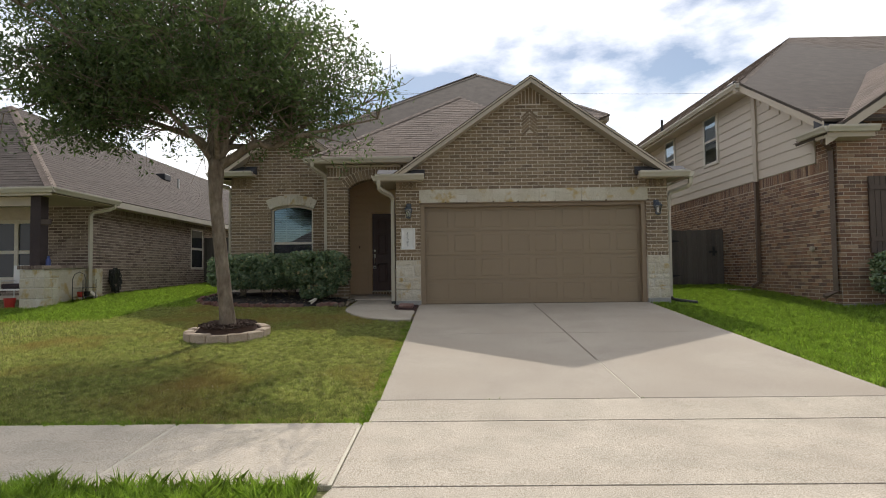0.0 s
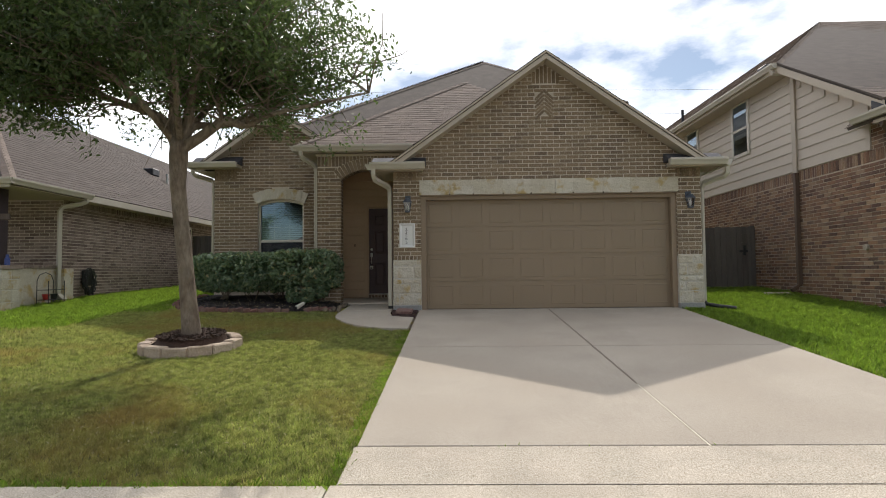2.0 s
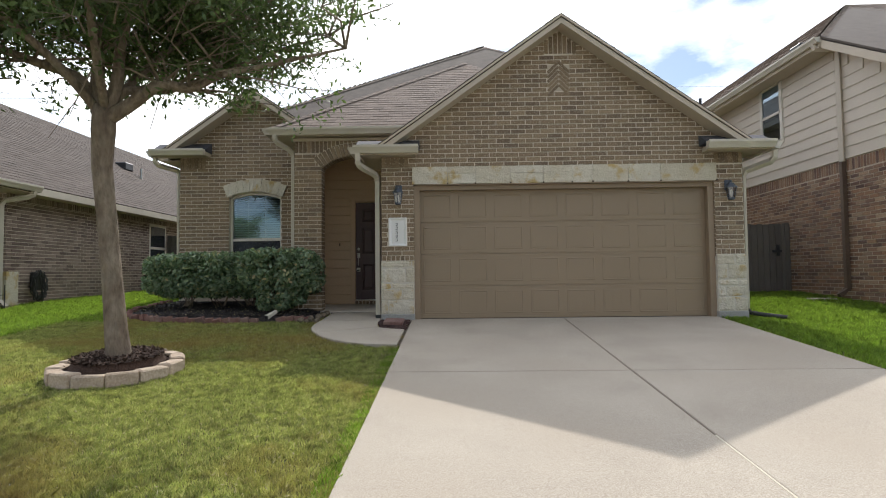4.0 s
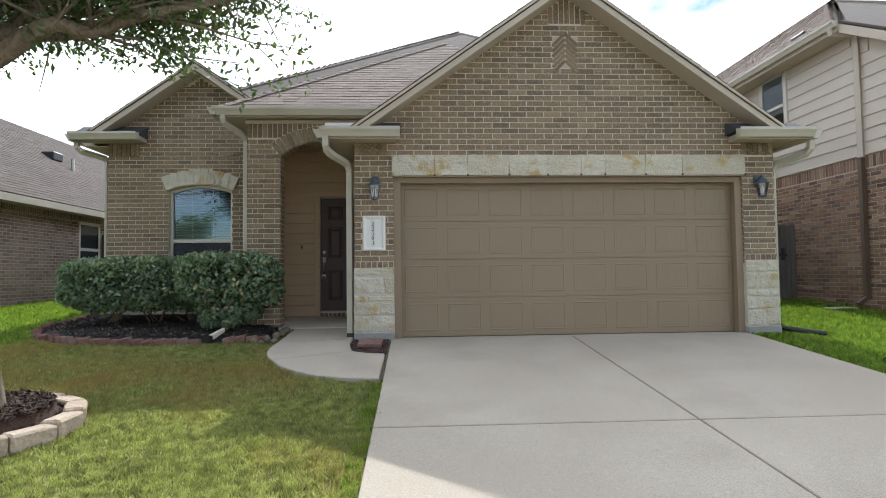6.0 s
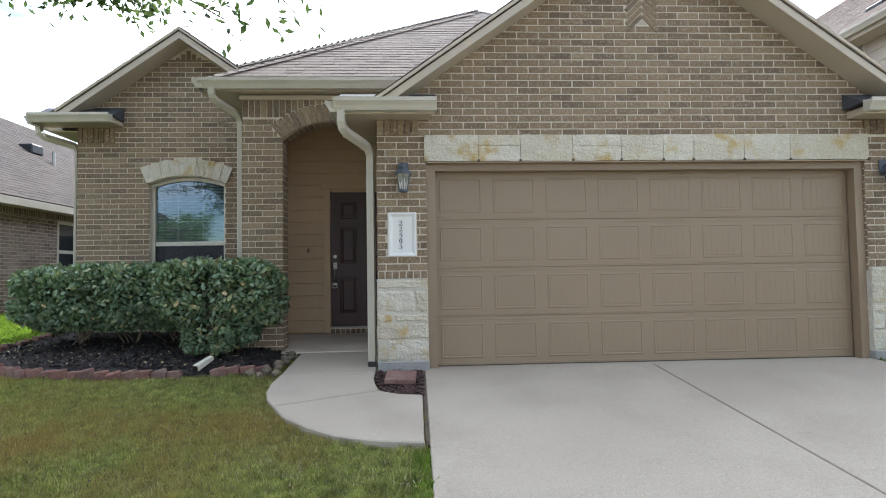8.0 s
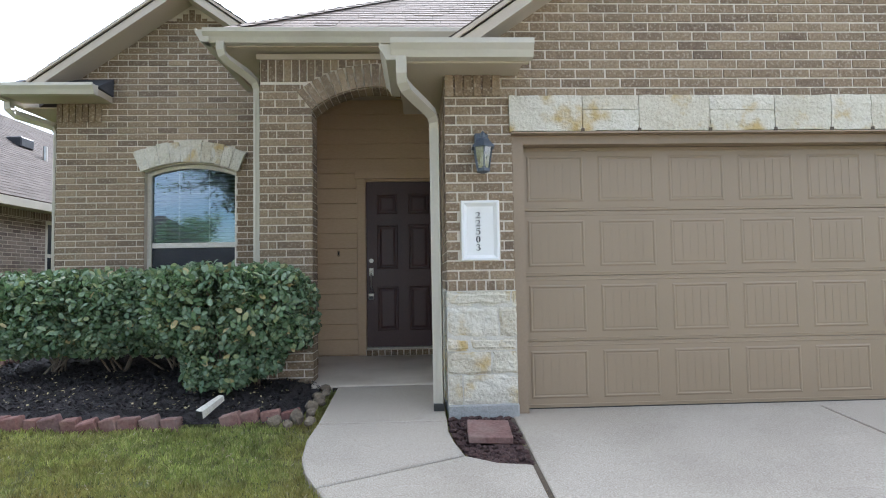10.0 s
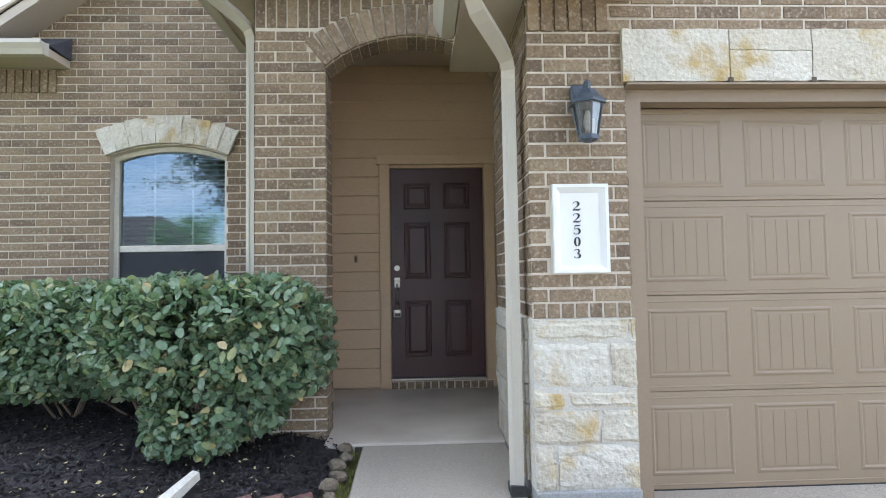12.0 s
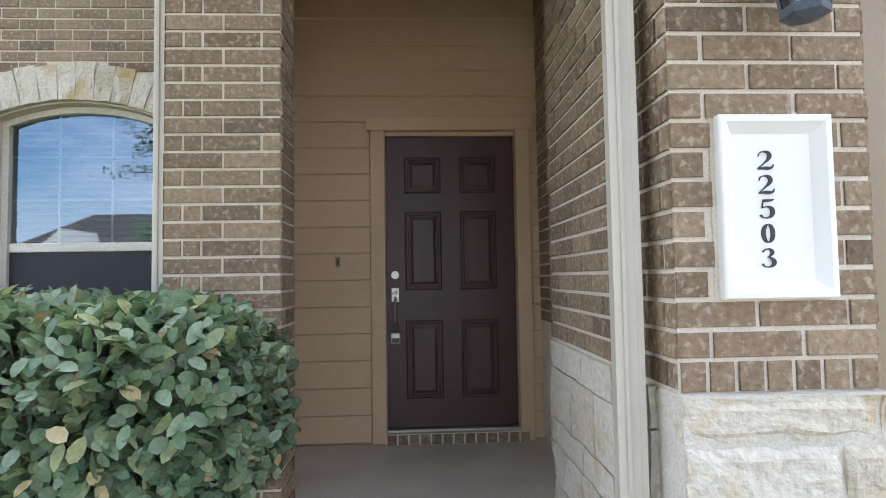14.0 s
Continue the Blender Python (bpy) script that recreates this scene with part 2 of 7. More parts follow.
SHRUB = material("olive_shrub_leaf", (0.158, 0.249, 0.131), (0.218, 0.311, 0.179), 0.33, 4, 60, 0.15, 0.001, [(0.060, 0.109, 0.056), (0.158, 0.243, 0.131), (0.291, 0.366, 0.261), (0.133, 0.195, 0.104), (0.205, 0.280, 0.179), (0.436, 0.439, 0.220)], "island", mixing=0.75, through_light=0.3)
SHRUB_Y = material("pale_withered_leaf", (0.36, 0.30, 0.12), (0.5, 0.42, 0.24), 0.6, 4, 60, 0.15, 0.001)
GRASS = material("lawn_blade", (0.267, 0.304, 0.098), (0.353, 0.361, 0.145), 0.55, 0.9, 40, 0.0, 0.001, [(0.172, 0.246, 0.064), (0.275, 0.317, 0.106), (0.378, 0.378, 0.162), (0.568, 0.519, 0.323)], "island", (0.396, 0.273, 0.119), 0.75, 0.6, mixing=0.55, stain_range=(0.5, 0.66), through_light=0.55, clump=0.5, clump_scale=11.0)
GRASS_L = material("lush_lawn_blade", (0.184, 0.294, 0.041), (0.239, 0.350, 0.060), 0.5, 0.9, 40, 0.0, 0.001, [(0.138, 0.239, 0.029), (0.221, 0.322, 0.048), (0.313, 0.405, 0.083)], "island", mixing=0.55, through_light=0.52, clump=0.45, clump_scale=9.0)
STRAW = material("dry_straw", (0.42, 0.36, 0.21), (0.54, 0.48, 0.31), 0.8, 6, 60, 0.1, 0.001)
SOIL = material("lawn_soil", (0.17, 0.185, 0.06), (0.23, 0.21, 0.09), 0.95, 3, 60, 0.9, 0.02, None, "object", (0.14, 0.10, 0.05), 0.6, 1.2, clump=0.5)
ASPHALT = material("road_concrete", (0.30, 0.28, 0.25), (0.36, 0.34, 0.30), 0.95, 2, 120, 0.5, 0.004)
FENCE = material("weathered_fence_wood", (0.085, 0.075, 0.066), (0.14, 0.122, 0.105), 0.9, 5, 50, 0.6, 0.004, [(0.07, 0.062, 0.055), (0.12, 0.105, 0.09), (0.16, 0.14, 0.12)], "object", stretch=(6, 6, 0.5))
BROWN_PIPE = material("brown_downspout_enamel", (0.11, 0.075, 0.055), (0.13, 0.09, 0.065), 0.45, 3, 60, 0.05)
SHUTTER = material("dark_brown_shutter", (0.075, 0.05, 0.038), (0.095, 0.065, 0.05), 0.6, 4, 60, 0.15, stretch=(4, 4, 0.5))
POST = material("dark_plum_post", (0.030, 0.018, 0.020), (0.045, 0.028, 0.03), 0.7, 4, 60, 0.2)
FLASH = material("dark_flashing_shingle", (0.045, 0.047, 0.055), (0.075, 0.075, 0.085), 0.85, 5, 120, 0.4)
RUBBER = material("dark_hose_rubber", (0.02, 0.022, 0.02), (0.035, 0.036, 0.034), 0.5, 5, 60, 0.1)
RED = material("red_plastic", (0.4, 0.025, 0.02), (0.46, 0.04, 0.03), 0.4, 5, 60, 0.05)


def glass(name, tint=(1, 1, 1), rough=0.0, sheen=(1, 1, 1)):
    m = bpy.data.materials.new(name)
    m.use_nodes = True
    t = m.node_tree
    t.nodes.clear()
    out, mx = t.nodes.new("ShaderNodeOutputMaterial"), t.nodes.new("ShaderNodeMixShader")
    tr, gl, fr = t.nodes.new("ShaderNodeBsdfTransparent"), t.nodes.new("ShaderNodeBsdfGlossy"), t.nodes.new("ShaderNodeFresnel")
    tr.inputs[0].default_value, gl.inputs[0].default_value = (*tint, 1), (*sheen, 1)
    gl.inputs["Roughness"].default_value, fr.inputs[0].default_value = rough, 2.6
    for a, b in ((fr.outputs[0], mx.inputs[0]), (tr.outputs[0], mx.inputs[1]), (gl.outputs[0], mx.inputs[2]), (mx.outputs[0], out.inputs[0])):
        t.links.new(a, b)
    return m


# bluish sheen: the blue of a reflected sky is put into the gloss colour
GLASS = glass("window_glass", (0.60, 0.66, 0.68), 0.0, (0.66, 0.84, 1.0))
LAMP_GLASS = glass("lamp_glass", (0.8, 0.82, 0.82), 0.08)


# ---- building helpers ----
def part(name, bm, material_, parent=None, label="", smooth=False):
    """Links a bmesh as one mesh object, under a thing or a part if one is given."""
    me = bpy.data.meshes.new(name)
    bmesh.ops.recalc_face_normals(bm, faces=bm.faces[:])
    bm.to_mesh(me)
    bm.free()
    me.materials.append(material_)
    if smooth:
        me.polygons.foreach_set("use_smooth", [True] * len(me.polygons))
    ob = new(name, me)
    if parent:
        ob.parent = parent
    if label:
        tagged(ob, label)
    return ob


def raw(name, verts, faces, material_, parent=None, label="", kind="", smooth=False):
    me = bpy.data.meshes.new(name)
    me.from_pydata([tuple(map(float, v)) for v in verts], [], faces)
    me.materials.append(material_)
    if smooth:
        me.polygons.foreach_set("use_smooth", [True] * len(me.polygons))
    ob = new(name, me)
    if parent:
        ob.parent = parent
    return tagged(ob, label, kind=kind)


def quads(name, v, material_, parent=None, kind="", n=4):
    """One mesh of separate n-cornered faces: v is an array (faces, n, 3)."""
    v = np.asarray(v, np.float32)
    k = len(v)
    me = bpy.data.meshes.new(name)
    me.vertices.add(k * n)
    me.vertices.foreach_set("co", v.reshape(-1))
    me.loops.add(k * n)
    me.loops.foreach_set("vertex_index", np.arange(k * n, dtype=np.int32))
    me.polygons.add(k)
    me.polygons.foreach_set("loop_start", np.arange(0, k * n, n, dtype=np.int32))
    me.update(calc_edges=True)
    me.materials.append(material_)
    ob = new(name, me)
    if parent:
        ob.parent = parent
    return tagged(ob, kind=kind)


def empty(name, label="", category="", group="", kind="", at=(0, 0, 0)):
    ob = new(name)
    ob.location = at
    ob.empty_display_size = 0.1
    return tagged(ob, label, category, group, kind)


def box(bm, x0, x1, y0, y1, z0, z1, bevel=0.0):
    m = Matrix.LocRotScale(((x0 + x1) / 2, (y0 + y1) / 2, (z0 + z1) / 2), None, (x1 - x0, y1 - y0, z1 - z0))
    made = bmesh.ops.create_cube(bm, size=1, matrix=m)["verts"]
    if bevel:
        edges = list({e for v in made for e in v.link_edges})
        bmesh.ops.bevel(bm, geom=edges, offset=bevel, segments=1, affect="EDGES", profile=0.5)
    return bm


def boxed(*args, bevel=0.0):
    return box(bmesh.new(), *args, bevel=bevel)


def prism(bm, pts, axis, a, b):
    """A flat outline drawn out along an axis. y: outline in (x, z); x: in (y, z); z: in (x, y)."""
    put = {"y": lambda p, d: (p[0], d, p[1]), "x": lambda p, d: (d, p[0], p[1]), "z": lambda p, d: (p[0], p[1], d)}[axis]
    lo, hi = [bm.verts.new(put(p, a)) for p in pts], [bm.verts.new(put(p, b)) for p in pts]
    bm.faces.new(lo)
    bm.faces.new(hi[::-1])
    for i in range(len(pts)):
        j = (i + 1) % len(pts)
        bm.faces.new((lo[j], lo[i], hi[i], hi[j]))
    return bm


def tube(bm, pts, radii, n=8, wide=1.0, turn=0.0):
    """A pipe along points; wide stretches its section across."""
    pts = [Vector(p) for p in pts]
    if isinstance(radii, (int, float)):
        radii = [radii] * len(pts)
    rings, ref = [], None
    for i, p in enumerate(pts):
        d = (pts[min(i + 1, len(pts) - 1)] - pts[max(i - 1, 0)]).normalized()
        if ref is None:
            ref = Vector((1, 0, 0)) if abs(d.x) < 0.9 else Vector((0, 1, 0))
        a = (ref - d * ref.dot(d)).normalized()
        b = d.cross(a)
        ref = a
        ring = []
        for k in range(n):
            w = turn + 2 * math.pi * k / n
            ring.append(bm.verts.new(p + a * (math.cos(w) * radii[i] * wide) + b * (math.sin(w) * radii[i])))
        rings.append(ring)
    for r, s in zip(rings, rings[1:]):
        for k in range(n):
            bm.faces.new((r[k], r[(k + 1) % n], s[(k + 1) % n], s[k]))
    bm.faces.new(rings[0][::-1])
    bm.faces.new(rings[-1])
    return bm


# a chamfered block, 1 x 1 x 1, face towards -y
def block_arrays(cx, cz, cy):
    v = [(0, 0, 0), (1, 0, 0), (1, 0, 1), (0, 0, 1), (0, cy - 1, 0), (1, cy - 1, 0), (1, cy - 1, 1), (0, cy - 1, 1), (cx, -1, cz), (1 - cx, -1, cz), (1 - cx, -1, 1 - cz), (cx, -1, 1 - cz)]
    f = [(0, 1, 5, 4), (1, 2, 6, 5), (2, 3, 7, 6), (3, 0, 4, 7), (4, 5, 9, 8), (5, 6, 10, 9), (6, 7, 11, 10), (7, 4, 8, 11), (8, 9, 10, 11)]
    return np.array(v, float), f


def block_mesh(name, mat_, cx=0.014, cz=0.05, cy=0.15):
    v, f = block_arrays(cx, cz, cy)
    me = bpy.data.meshes.new(name)
    me.from_pydata([tuple(a) for a in v], [], f)
    me.materials.append(mat_)
    return me


BRICK_MESH = {m.name: block_mesh("brick", m) for m in (BRICK, BRICK_R, BRICK_L)}


def facing(side, at):
    """The frame of a wall's face: local x along the wall, z up, -y out of it."""
    if side == "south":
        return Matrix.Translation((0, at, 0))
    if side == "west":
        return Matrix.Translation((at, 0, 0)) @ Matrix.Rotation(-math.pi / 2, 4, "Z")
    return Matrix.Translation((at, 0, 0)) @ Matrix.Rotation(math.pi / 2, 4, "Z")


COURSE, BRICK_LEN, JOINT = 0.0775, 0.230, 0.0135


def courses(spans, v0, v1, rng, phase=0):
    """Bricks in running bond between heights v0 and v1: (u, v, length, height). spans(v) gives the stretches of wall at a height."""
    out, i, v = [], phase, v0
    while v < v1 - 0.02:
        h = min(COURSE, v1 - v)
        for u0, u1 in spans(v + h / 2):
            step = BRICK_LEN + JOINT
            u = math.floor(u0 / step) * step + (i % 2) * step / 2 - step
            while u < u1:
                a, b = max(u, u0), min(u + BRICK_LEN, u1)
                if b - a > 0.012:
                    out.append((a + rng.uniform(-0.002, 0.002), v, b - a, h - JOINT))
                u += step
        v += COURSE
        i += 1
    return out


def lay(parent, m, bricks, mat_, mat_far, depth=0.007, limit=300, near=None, name="brick"):
    """Sets bricks on a wall's face: the nearest ones as parts of their own, the rest joined."""
    rng = random.Random(len(bricks))
    if near is not None:
        bricks = sorted(bricks, key=lambda b: (b[0] - near[0]) ** 2 + (b[1] - near[1]) ** 2)
    mesh = BRICK_MESH[mat_.name]
    for u, v, w, h in bricks[:limit]:
        ob = new(name, mesh)
        ob.parent = parent
        ob.matrix_basis = m @ Matrix.LocRotScale((u, 0, v), None, (w, depth + rng.uniform(-0.002, 0.003), h))
    rest = bricks[limit:]
    if rest:
        base, f = block_arrays(0.014, 0.05, 0.15)
        verts, faces = [], []
        for u, v, w, h in rest:
            k = len(verts)
            d = depth + rng.uniform(-0.002, 0.003)
            for p in base:
                verts.append(m @ Vector((u + p[0] * w, p[1] * d, v + p[2] * h)))
            faces += [tuple(a + k for a in q) for q in f[4:]]
        raw(name + "_field", verts, faces, mat_far, parent, "", "stuff")


def soldiers(u0, u1, v, h, width=COURSE):
    """A row of bricks standing on end."""
    n = max(1, round((u1 - u0) / width))
    w = (u1 - u0) / n
    return [(u0 + i * w + JOINT / 2, v, w - JOINT, h - JOINT) for i in range(n)]


def roof_plane(parent, pts, thick=0.06, row=0.145, tabs=True, seed=1, mat_=None):
    """A sloping roof field: pts is its outline, beginning with the two ends of the eave; a slab and courses of shingle tabs on it."""
    P = [Vector(p) for p in pts]
    e = (P[1] - P[0]).normalized()
    nrm = e.cross(P[2] - P[0]).normalized()
    if nrm.z < 0:
        nrm = -nrm
    g = nrm.cross(e)
    if g.z < 0:
        g = -g
    bm = bmesh.new()
    top, low = [bm.verts.new(p) for p in P], [bm.verts.new(p - nrm * thick) for p in P]
    bm.faces.new(top)
    bm.faces.new(low[::-1])
    for i in range(len(P)):
        j = (i + 1) % len(P)
        bm.faces.new((top[i], low[i], low[j], top[j]))
    part("roof_deck", bm, ROOF_UNDER, parent)
    if not tabs:
        return
    rng = random.Random(seed)
    uv = [((p - P[0]).dot(e), (p - P[0]).dot(g)) for p in P]
    out = []
    v, vmax = 0.0, max(b for a, b in uv)
    while v < vmax - 0.02:
        mid = v + row * 0.5
        xs = []
        for i in range(len(uv)):
            (a, b), (c, d) = uv[i], uv[(i + 1) % len(uv)]
            if (b - mid) * (d - mid) < 0:
                xs.append(a + (c - a) * (mid - b) / (d - b))
        if len(xs) >= 2:
            u, end = min(xs), max(xs)
            while u < end - 0.01:
                w = min(rng.uniform(0.16, 0.34), end - u)
                lift = rng.uniform(0.006, 0.011)
                top_v = min(v + row * 1.02, vmax)
                q = [P[0] + e * (u + 0.003) + g * (v - 0.004 * rng.random()) + nrm * lift, P[0] + e * (u + w - 0.003) + g * (v - 0.004 * rng.random()) + nrm * lift,
                     P[0] + e * (u + w - 0.003) + g * top_v + nrm * 0.003, P[0] + e * (u + 0.003) + g * top_v + nrm * 0.003]
                out.append([*q])
                out.append([q[0] - nrm * lift, q[1] - nrm * lift, q[1], q[0]])
                u += w
        v += row
    quads("shingle_field", [[tuple(p) for p in q] for q in out], mat_ or SHINGLE, parent, "stuff")


def ridge_caps(parent, a, b, width=0.12):
    """Bent cap shingles along a hip or ridge."""
    a, b = Vector(a), Vector(b)
    d = (b - a).normalized()
    side = d.cross(Vector((0, 0, 1))).normalized()
    up = side.cross(d)
    n = max(1, int((b - a).length / 0.15))
    out = []
    for i in range(n):
        p, q = a + d * ((b - a).length * i / n), a + d * ((b - a).length * (i + 1.1) / n)
        drop = up * (-width * 0.42)
        l = up * 0.016
        for s in (-1, 1):
            out.append([tuple(p + l), tuple(p + l + side * s * width + drop), tuple(q + up * 0.009 + side * s * width + drop), tuple(q + up * 0.009)])
    quads("ridge_cap", out, SHINGLE, parent, "stuff")


def gutter(name, a, b, out, label, parent=None, mat_=None, size=0.125):
    """A gutter with a rolled lip between two points of its upper back edge; out is the way it faces."""
    a, b, out = Vector(a), Vector(b), Vector(out).normalized()
    prof = [(0, 0), (0, -size), (0.6 * size, -size), (0.78 * size, -0.62 * size), (1.0 * size, -0.3 * size), (1.0 * size, 0.0), (0.9 * size, 0.0), (0.9 * size, -0.1 * size), (0.1 * size, -0.1 * size), (0.1 * size, 0)]
    bm = bmesh.new()
    rows = [[bm.verts.new(p + out * o + Vector((0, 0, z))) for o, z in prof] for p in (a, b)]
    n = len(prof)
    for i in range(n):
        bm.faces.new((rows[0][i], rows[0][(i + 1) % n], rows[1][(i + 1) % n], rows[1][i]))
    bm.faces.new(rows[0][::-1])
    bm.faces.new(rows[1])
    ob = part(name, bm, mat_ or GUTTER, parent)
    return tagged(ob, label, "gutter", kind="structure") if not parent else ob


def wall(name, label):
    return empty(name, label, "wall", kind="structure")


def ground_z(x, y):
    return np.interp(y, [-400, -1.6, 1.15, 1.32, 3.44, 4.72, 12.13, 15, 22, 60, 400], [-0.2, -0.2, -0.2, -0.07, 0.0, 0.055, 0.62, 0.82, 1.05, 1.2, 1.2])


def gz(x, y):
    return float(ground_z(x, y))
# ---- ground, drive and paths ----
def ground():
    xs = np.concatenate([[-400, -150, -60, -35], np.arange(-24, 24.1, 1.0), [35, 60, 150, 400]])
    ys = np.concatenate([[-400, -120, -40, -12, -1.6, 1.1, 1.15, 1.32, 1.35, 2.4, 3.44, 4.72], np.arange(5.5, 30, 0.8), [36, 45, 60, 120, 400]])
    verts = [(x, y, gz(x, y) - 0.03) for y in ys for x in xs]
    n = len(xs)
    faces = [(j * n + i, j * n + i + 1, (j + 1) * n + i + 1, (j + 1) * n + i) for j in range(len(ys) - 1) for i in range(n - 1)]
    ob = raw("ground", verts, faces, SOIL)
    tagged(ob, "lawn soil sloping gently up to the houses", "ground", kind="structure")


ground()


def slab(name, outline, mat_, parent, lift=0.012, thick=0.10):
    """A concrete panel that follows the slope; outline in plan, edge rounded off a little."""
    bm = bmesh.new()
    cx, cy = sum(p[0] for p in outline) / len(outline), sum(p[1] for p in outline) / len(outline)
    inn = []
    for x, y in outline:
        d = math.hypot(cx - x, cy - y)
        inn.append((x + (cx - x) / d * 0.012, y + (cy - y) / d * 0.012))
    top = [bm.verts.new((x, y, gz(x, y) + lift)) for x, y in inn]
    rim = [bm.verts.new((x, y, gz(x, y) + lift - 0.008)) for x, y in outline]
    low = [bm.verts.new((x, y, gz(x, y) + lift - thick)) for x, y in outline]
    bm.faces.new(top)
    for a, b in ((top, rim), (rim, low)):
        for i in range(len(outline)):
            j = (i + 1) % len(outline)
            bm.faces.new((a[i], a[j], b[j], b[i]))
    return part(name, bm, mat_, parent)


def rect(x0, x1, y0, y1):
    return [(x0, y0), (x1, y0), (x1, y1), (x0, y1)]


DL, DR, DC = -0.58, 4.42, 1.91
drive = empty("driveway", "light tan concrete driveway in panels, stained in places", "driveway", kind="structure")
J = 0.007
for y0, y1 in ((5.335, 8.70), (8.70, 12.16)):
    slab("panel", rect(DL, DC - J, y0 + J, y1 - J), CONCRETE, drive)
    slab("panel", rect(DC + J, DR, y0 + J, y1 - J), CONCRETE, drive)
slab("panel", rect(DL - 0.02, DR + 0.03, 4.74 + J, 5.335 - J), CONCRETE_W, drive)
slab("panel", rect(DL - 0.06, DR + 0.08, 3.45 + J, 4.74 - J), CONCRETE_W, drive)
slab("panel", [(DL - 0.06, 3.45 - J), (DL - 0.35, 2.3), (DL - 1.3, 1.34), (DR + 1.3, 1.34), (DR + 0.35, 2.3), (DR + 0.08, 3.45 - J)], CONCRETE_W, drive)
part("joint_filler", prism(bmesh.new(), [(5.335, gz(0, 5.335) + 0.010), (6.9, gz(0, 6.9) + 0.010), (6.9, gz(0, 6.9) - 0.05), (5.335, gz(0, 5.335) - 0.05)], "x", DC - J, DC + J), CAULK, drive, "pale joint filler strip")
# same filler beyond the shadow edge, painted darker for the shade
part("joint_filler", prism(bmesh.new(), [(6.9, gz(0, 6.9) + 0.008), (12.1, gz(0, 12.1) + 0.008), (12.1, gz(0, 12.1) - 0.05), (6.9, gz(0, 6.9) - 0.05)], "x", DC - J, DC + J), JOINT_SHADE, drive, "joint filler painted in a shaded brown tone")
for y in (3.45, 4.74, 5.335, 8.70):
    part("joint_filler", prism(bmesh.new(), [(y - J, gz(0, y) + 0.008), (y + J, gz(0, y) + 0.008), (y + J, gz(0, y) - 0.05), (y - J, gz(0, y) - 0.05)], "x", DL - 0.02, DR + 0.03), DARK_JOINT, drive)

walk_side = empty("sidewalk", "pale worn concrete sidewalk beside the lawn", "sidewalk", kind="structure")
sx = DL - 0.08
while sx > -26:
    slab("panel", rect(sx - 1.56, sx - 0.012, 3.49, 4.73), CONCRETE_W, walk_side)
    part("joint_filler", prism(bmesh.new(), [(3.49, gz(0, 3.49) + 0.006), (4.73, gz(0, 4.73) + 0.006), (4.73, gz(0, 4.73) - 0.05), (3.49, gz(0, 3.49) - 0.05)], "x", sx - 0.012, sx + 0.012), CAULK, walk_side)
    sx -= 1.572
sx = DR + 0.11
while sx < 26:
    slab("panel", rect(sx + 0.012, sx + 1.56, 3.49, 4.73), CONCRETE_W, walk_side)
    sx += 1.572

road = raw("road", [(-400, -10, -0.19), (400, -10, -0.19), (400, 1.1, -0.17), (-400, 1.1, -0.17)], [(0, 1, 2, 3)], ASPHALT)
tagged(road, "grey concrete street beside the lots", "road", kind="structure")
for x0, x1 in ((-60, DL - 1.3), (DR + 1.3, 60)):
    tagged(part("kerb", boxed(x0, x1, 1.12, 1.32, -0.3, -0.05, bevel=0.02), CONCRETE_W), "pale concrete kerb along the street", "kerb", kind="structure")

path = empty("walkway", "curved pale concrete walkway from driveway to porch", "walkway", kind="structure")
PX0, PX1 = -2.062, -1.10


def arc(cx, cy, r, a0, a1, n=10):
    return [(cx + r * math.cos(radians(a0 + (a1 - a0) * i / n)), cy + r * math.sin(radians(a0 + (a1 - a0) * i / n))) for i in range(n + 1)]


slab("panel", rect(PX0, PX1, 11.985, 13.005), CONCRETE, path, 0.03)
bend = [(-2.065, 11.97), (-2.08, 11.66), (-2.05, 11.36), (-1.98, 11.13), (-1.885, 10.94), (-1.02, 11.335), (-1.07, 11.55), (-1.10, 11.76), (PX1, 11.97)]
slab("panel", bend, CONCRETE, path, 0.03)
tip = [(-1.875, 10.92), (-1.72, 10.64), (-1.50, 10.40), (-1.26, 10.21), (-0.95, 10.09), (-0.62, 10.04), (-0.62, 11.15), (-0.82, 11.19), (-1.01, 11.31)]
slab("panel", tip, CONCRETE, path, 0.03)
part("joint_filler", boxed(PX0, PX1, 11.968, 11.988, 0.5, 0.632), DARK_JOINT, path)
part("joint_filler", boxed(PX0 - 0.05, PX1, 13.003, 13.022, 0.5, 0.70), DARK_JOINT, path)
edge = prism(bmesh.new(), [(10.05, gz(0, 10.05) + 0.005), (12.1, gz(0, 12.1) + 0.005), (12.1, 0.4), (10.05, 0.4)], "x", -0.612, -0.578)
part("joint_filler", edge, DARK_JOINT, path, "dark gap along the drive")

PORCH_Z = 0.77
porch_bm = prism(bmesh.new(), [(13.02, 0.3), (13.44, 0.3), (13.44, 0.7337), (13.06, 0.722), (13.03, 0.717), (13.02, 0.705)], "x", -2.32, -1.10)
prism(porch_bm, [(13.44, 0.3), (14.62, 0.3), (14.62, PORCH_Z), (13.44, 0.7337)], "x", -2.69, -0.87)
porch = part("porch_floor", porch_bm, material("smooth_porch_concrete", (0.56, 0.49, 0.40), (0.63, 0.56, 0.465), 0.8, 2.2, 150, 0.12, 0.001, None, "object", (0.42, 0.35, 0.27), 0.6, 1.8, grain=0.3))
tagged(porch, "smooth concrete porch slab level with the walkway", "porch", kind="structure")

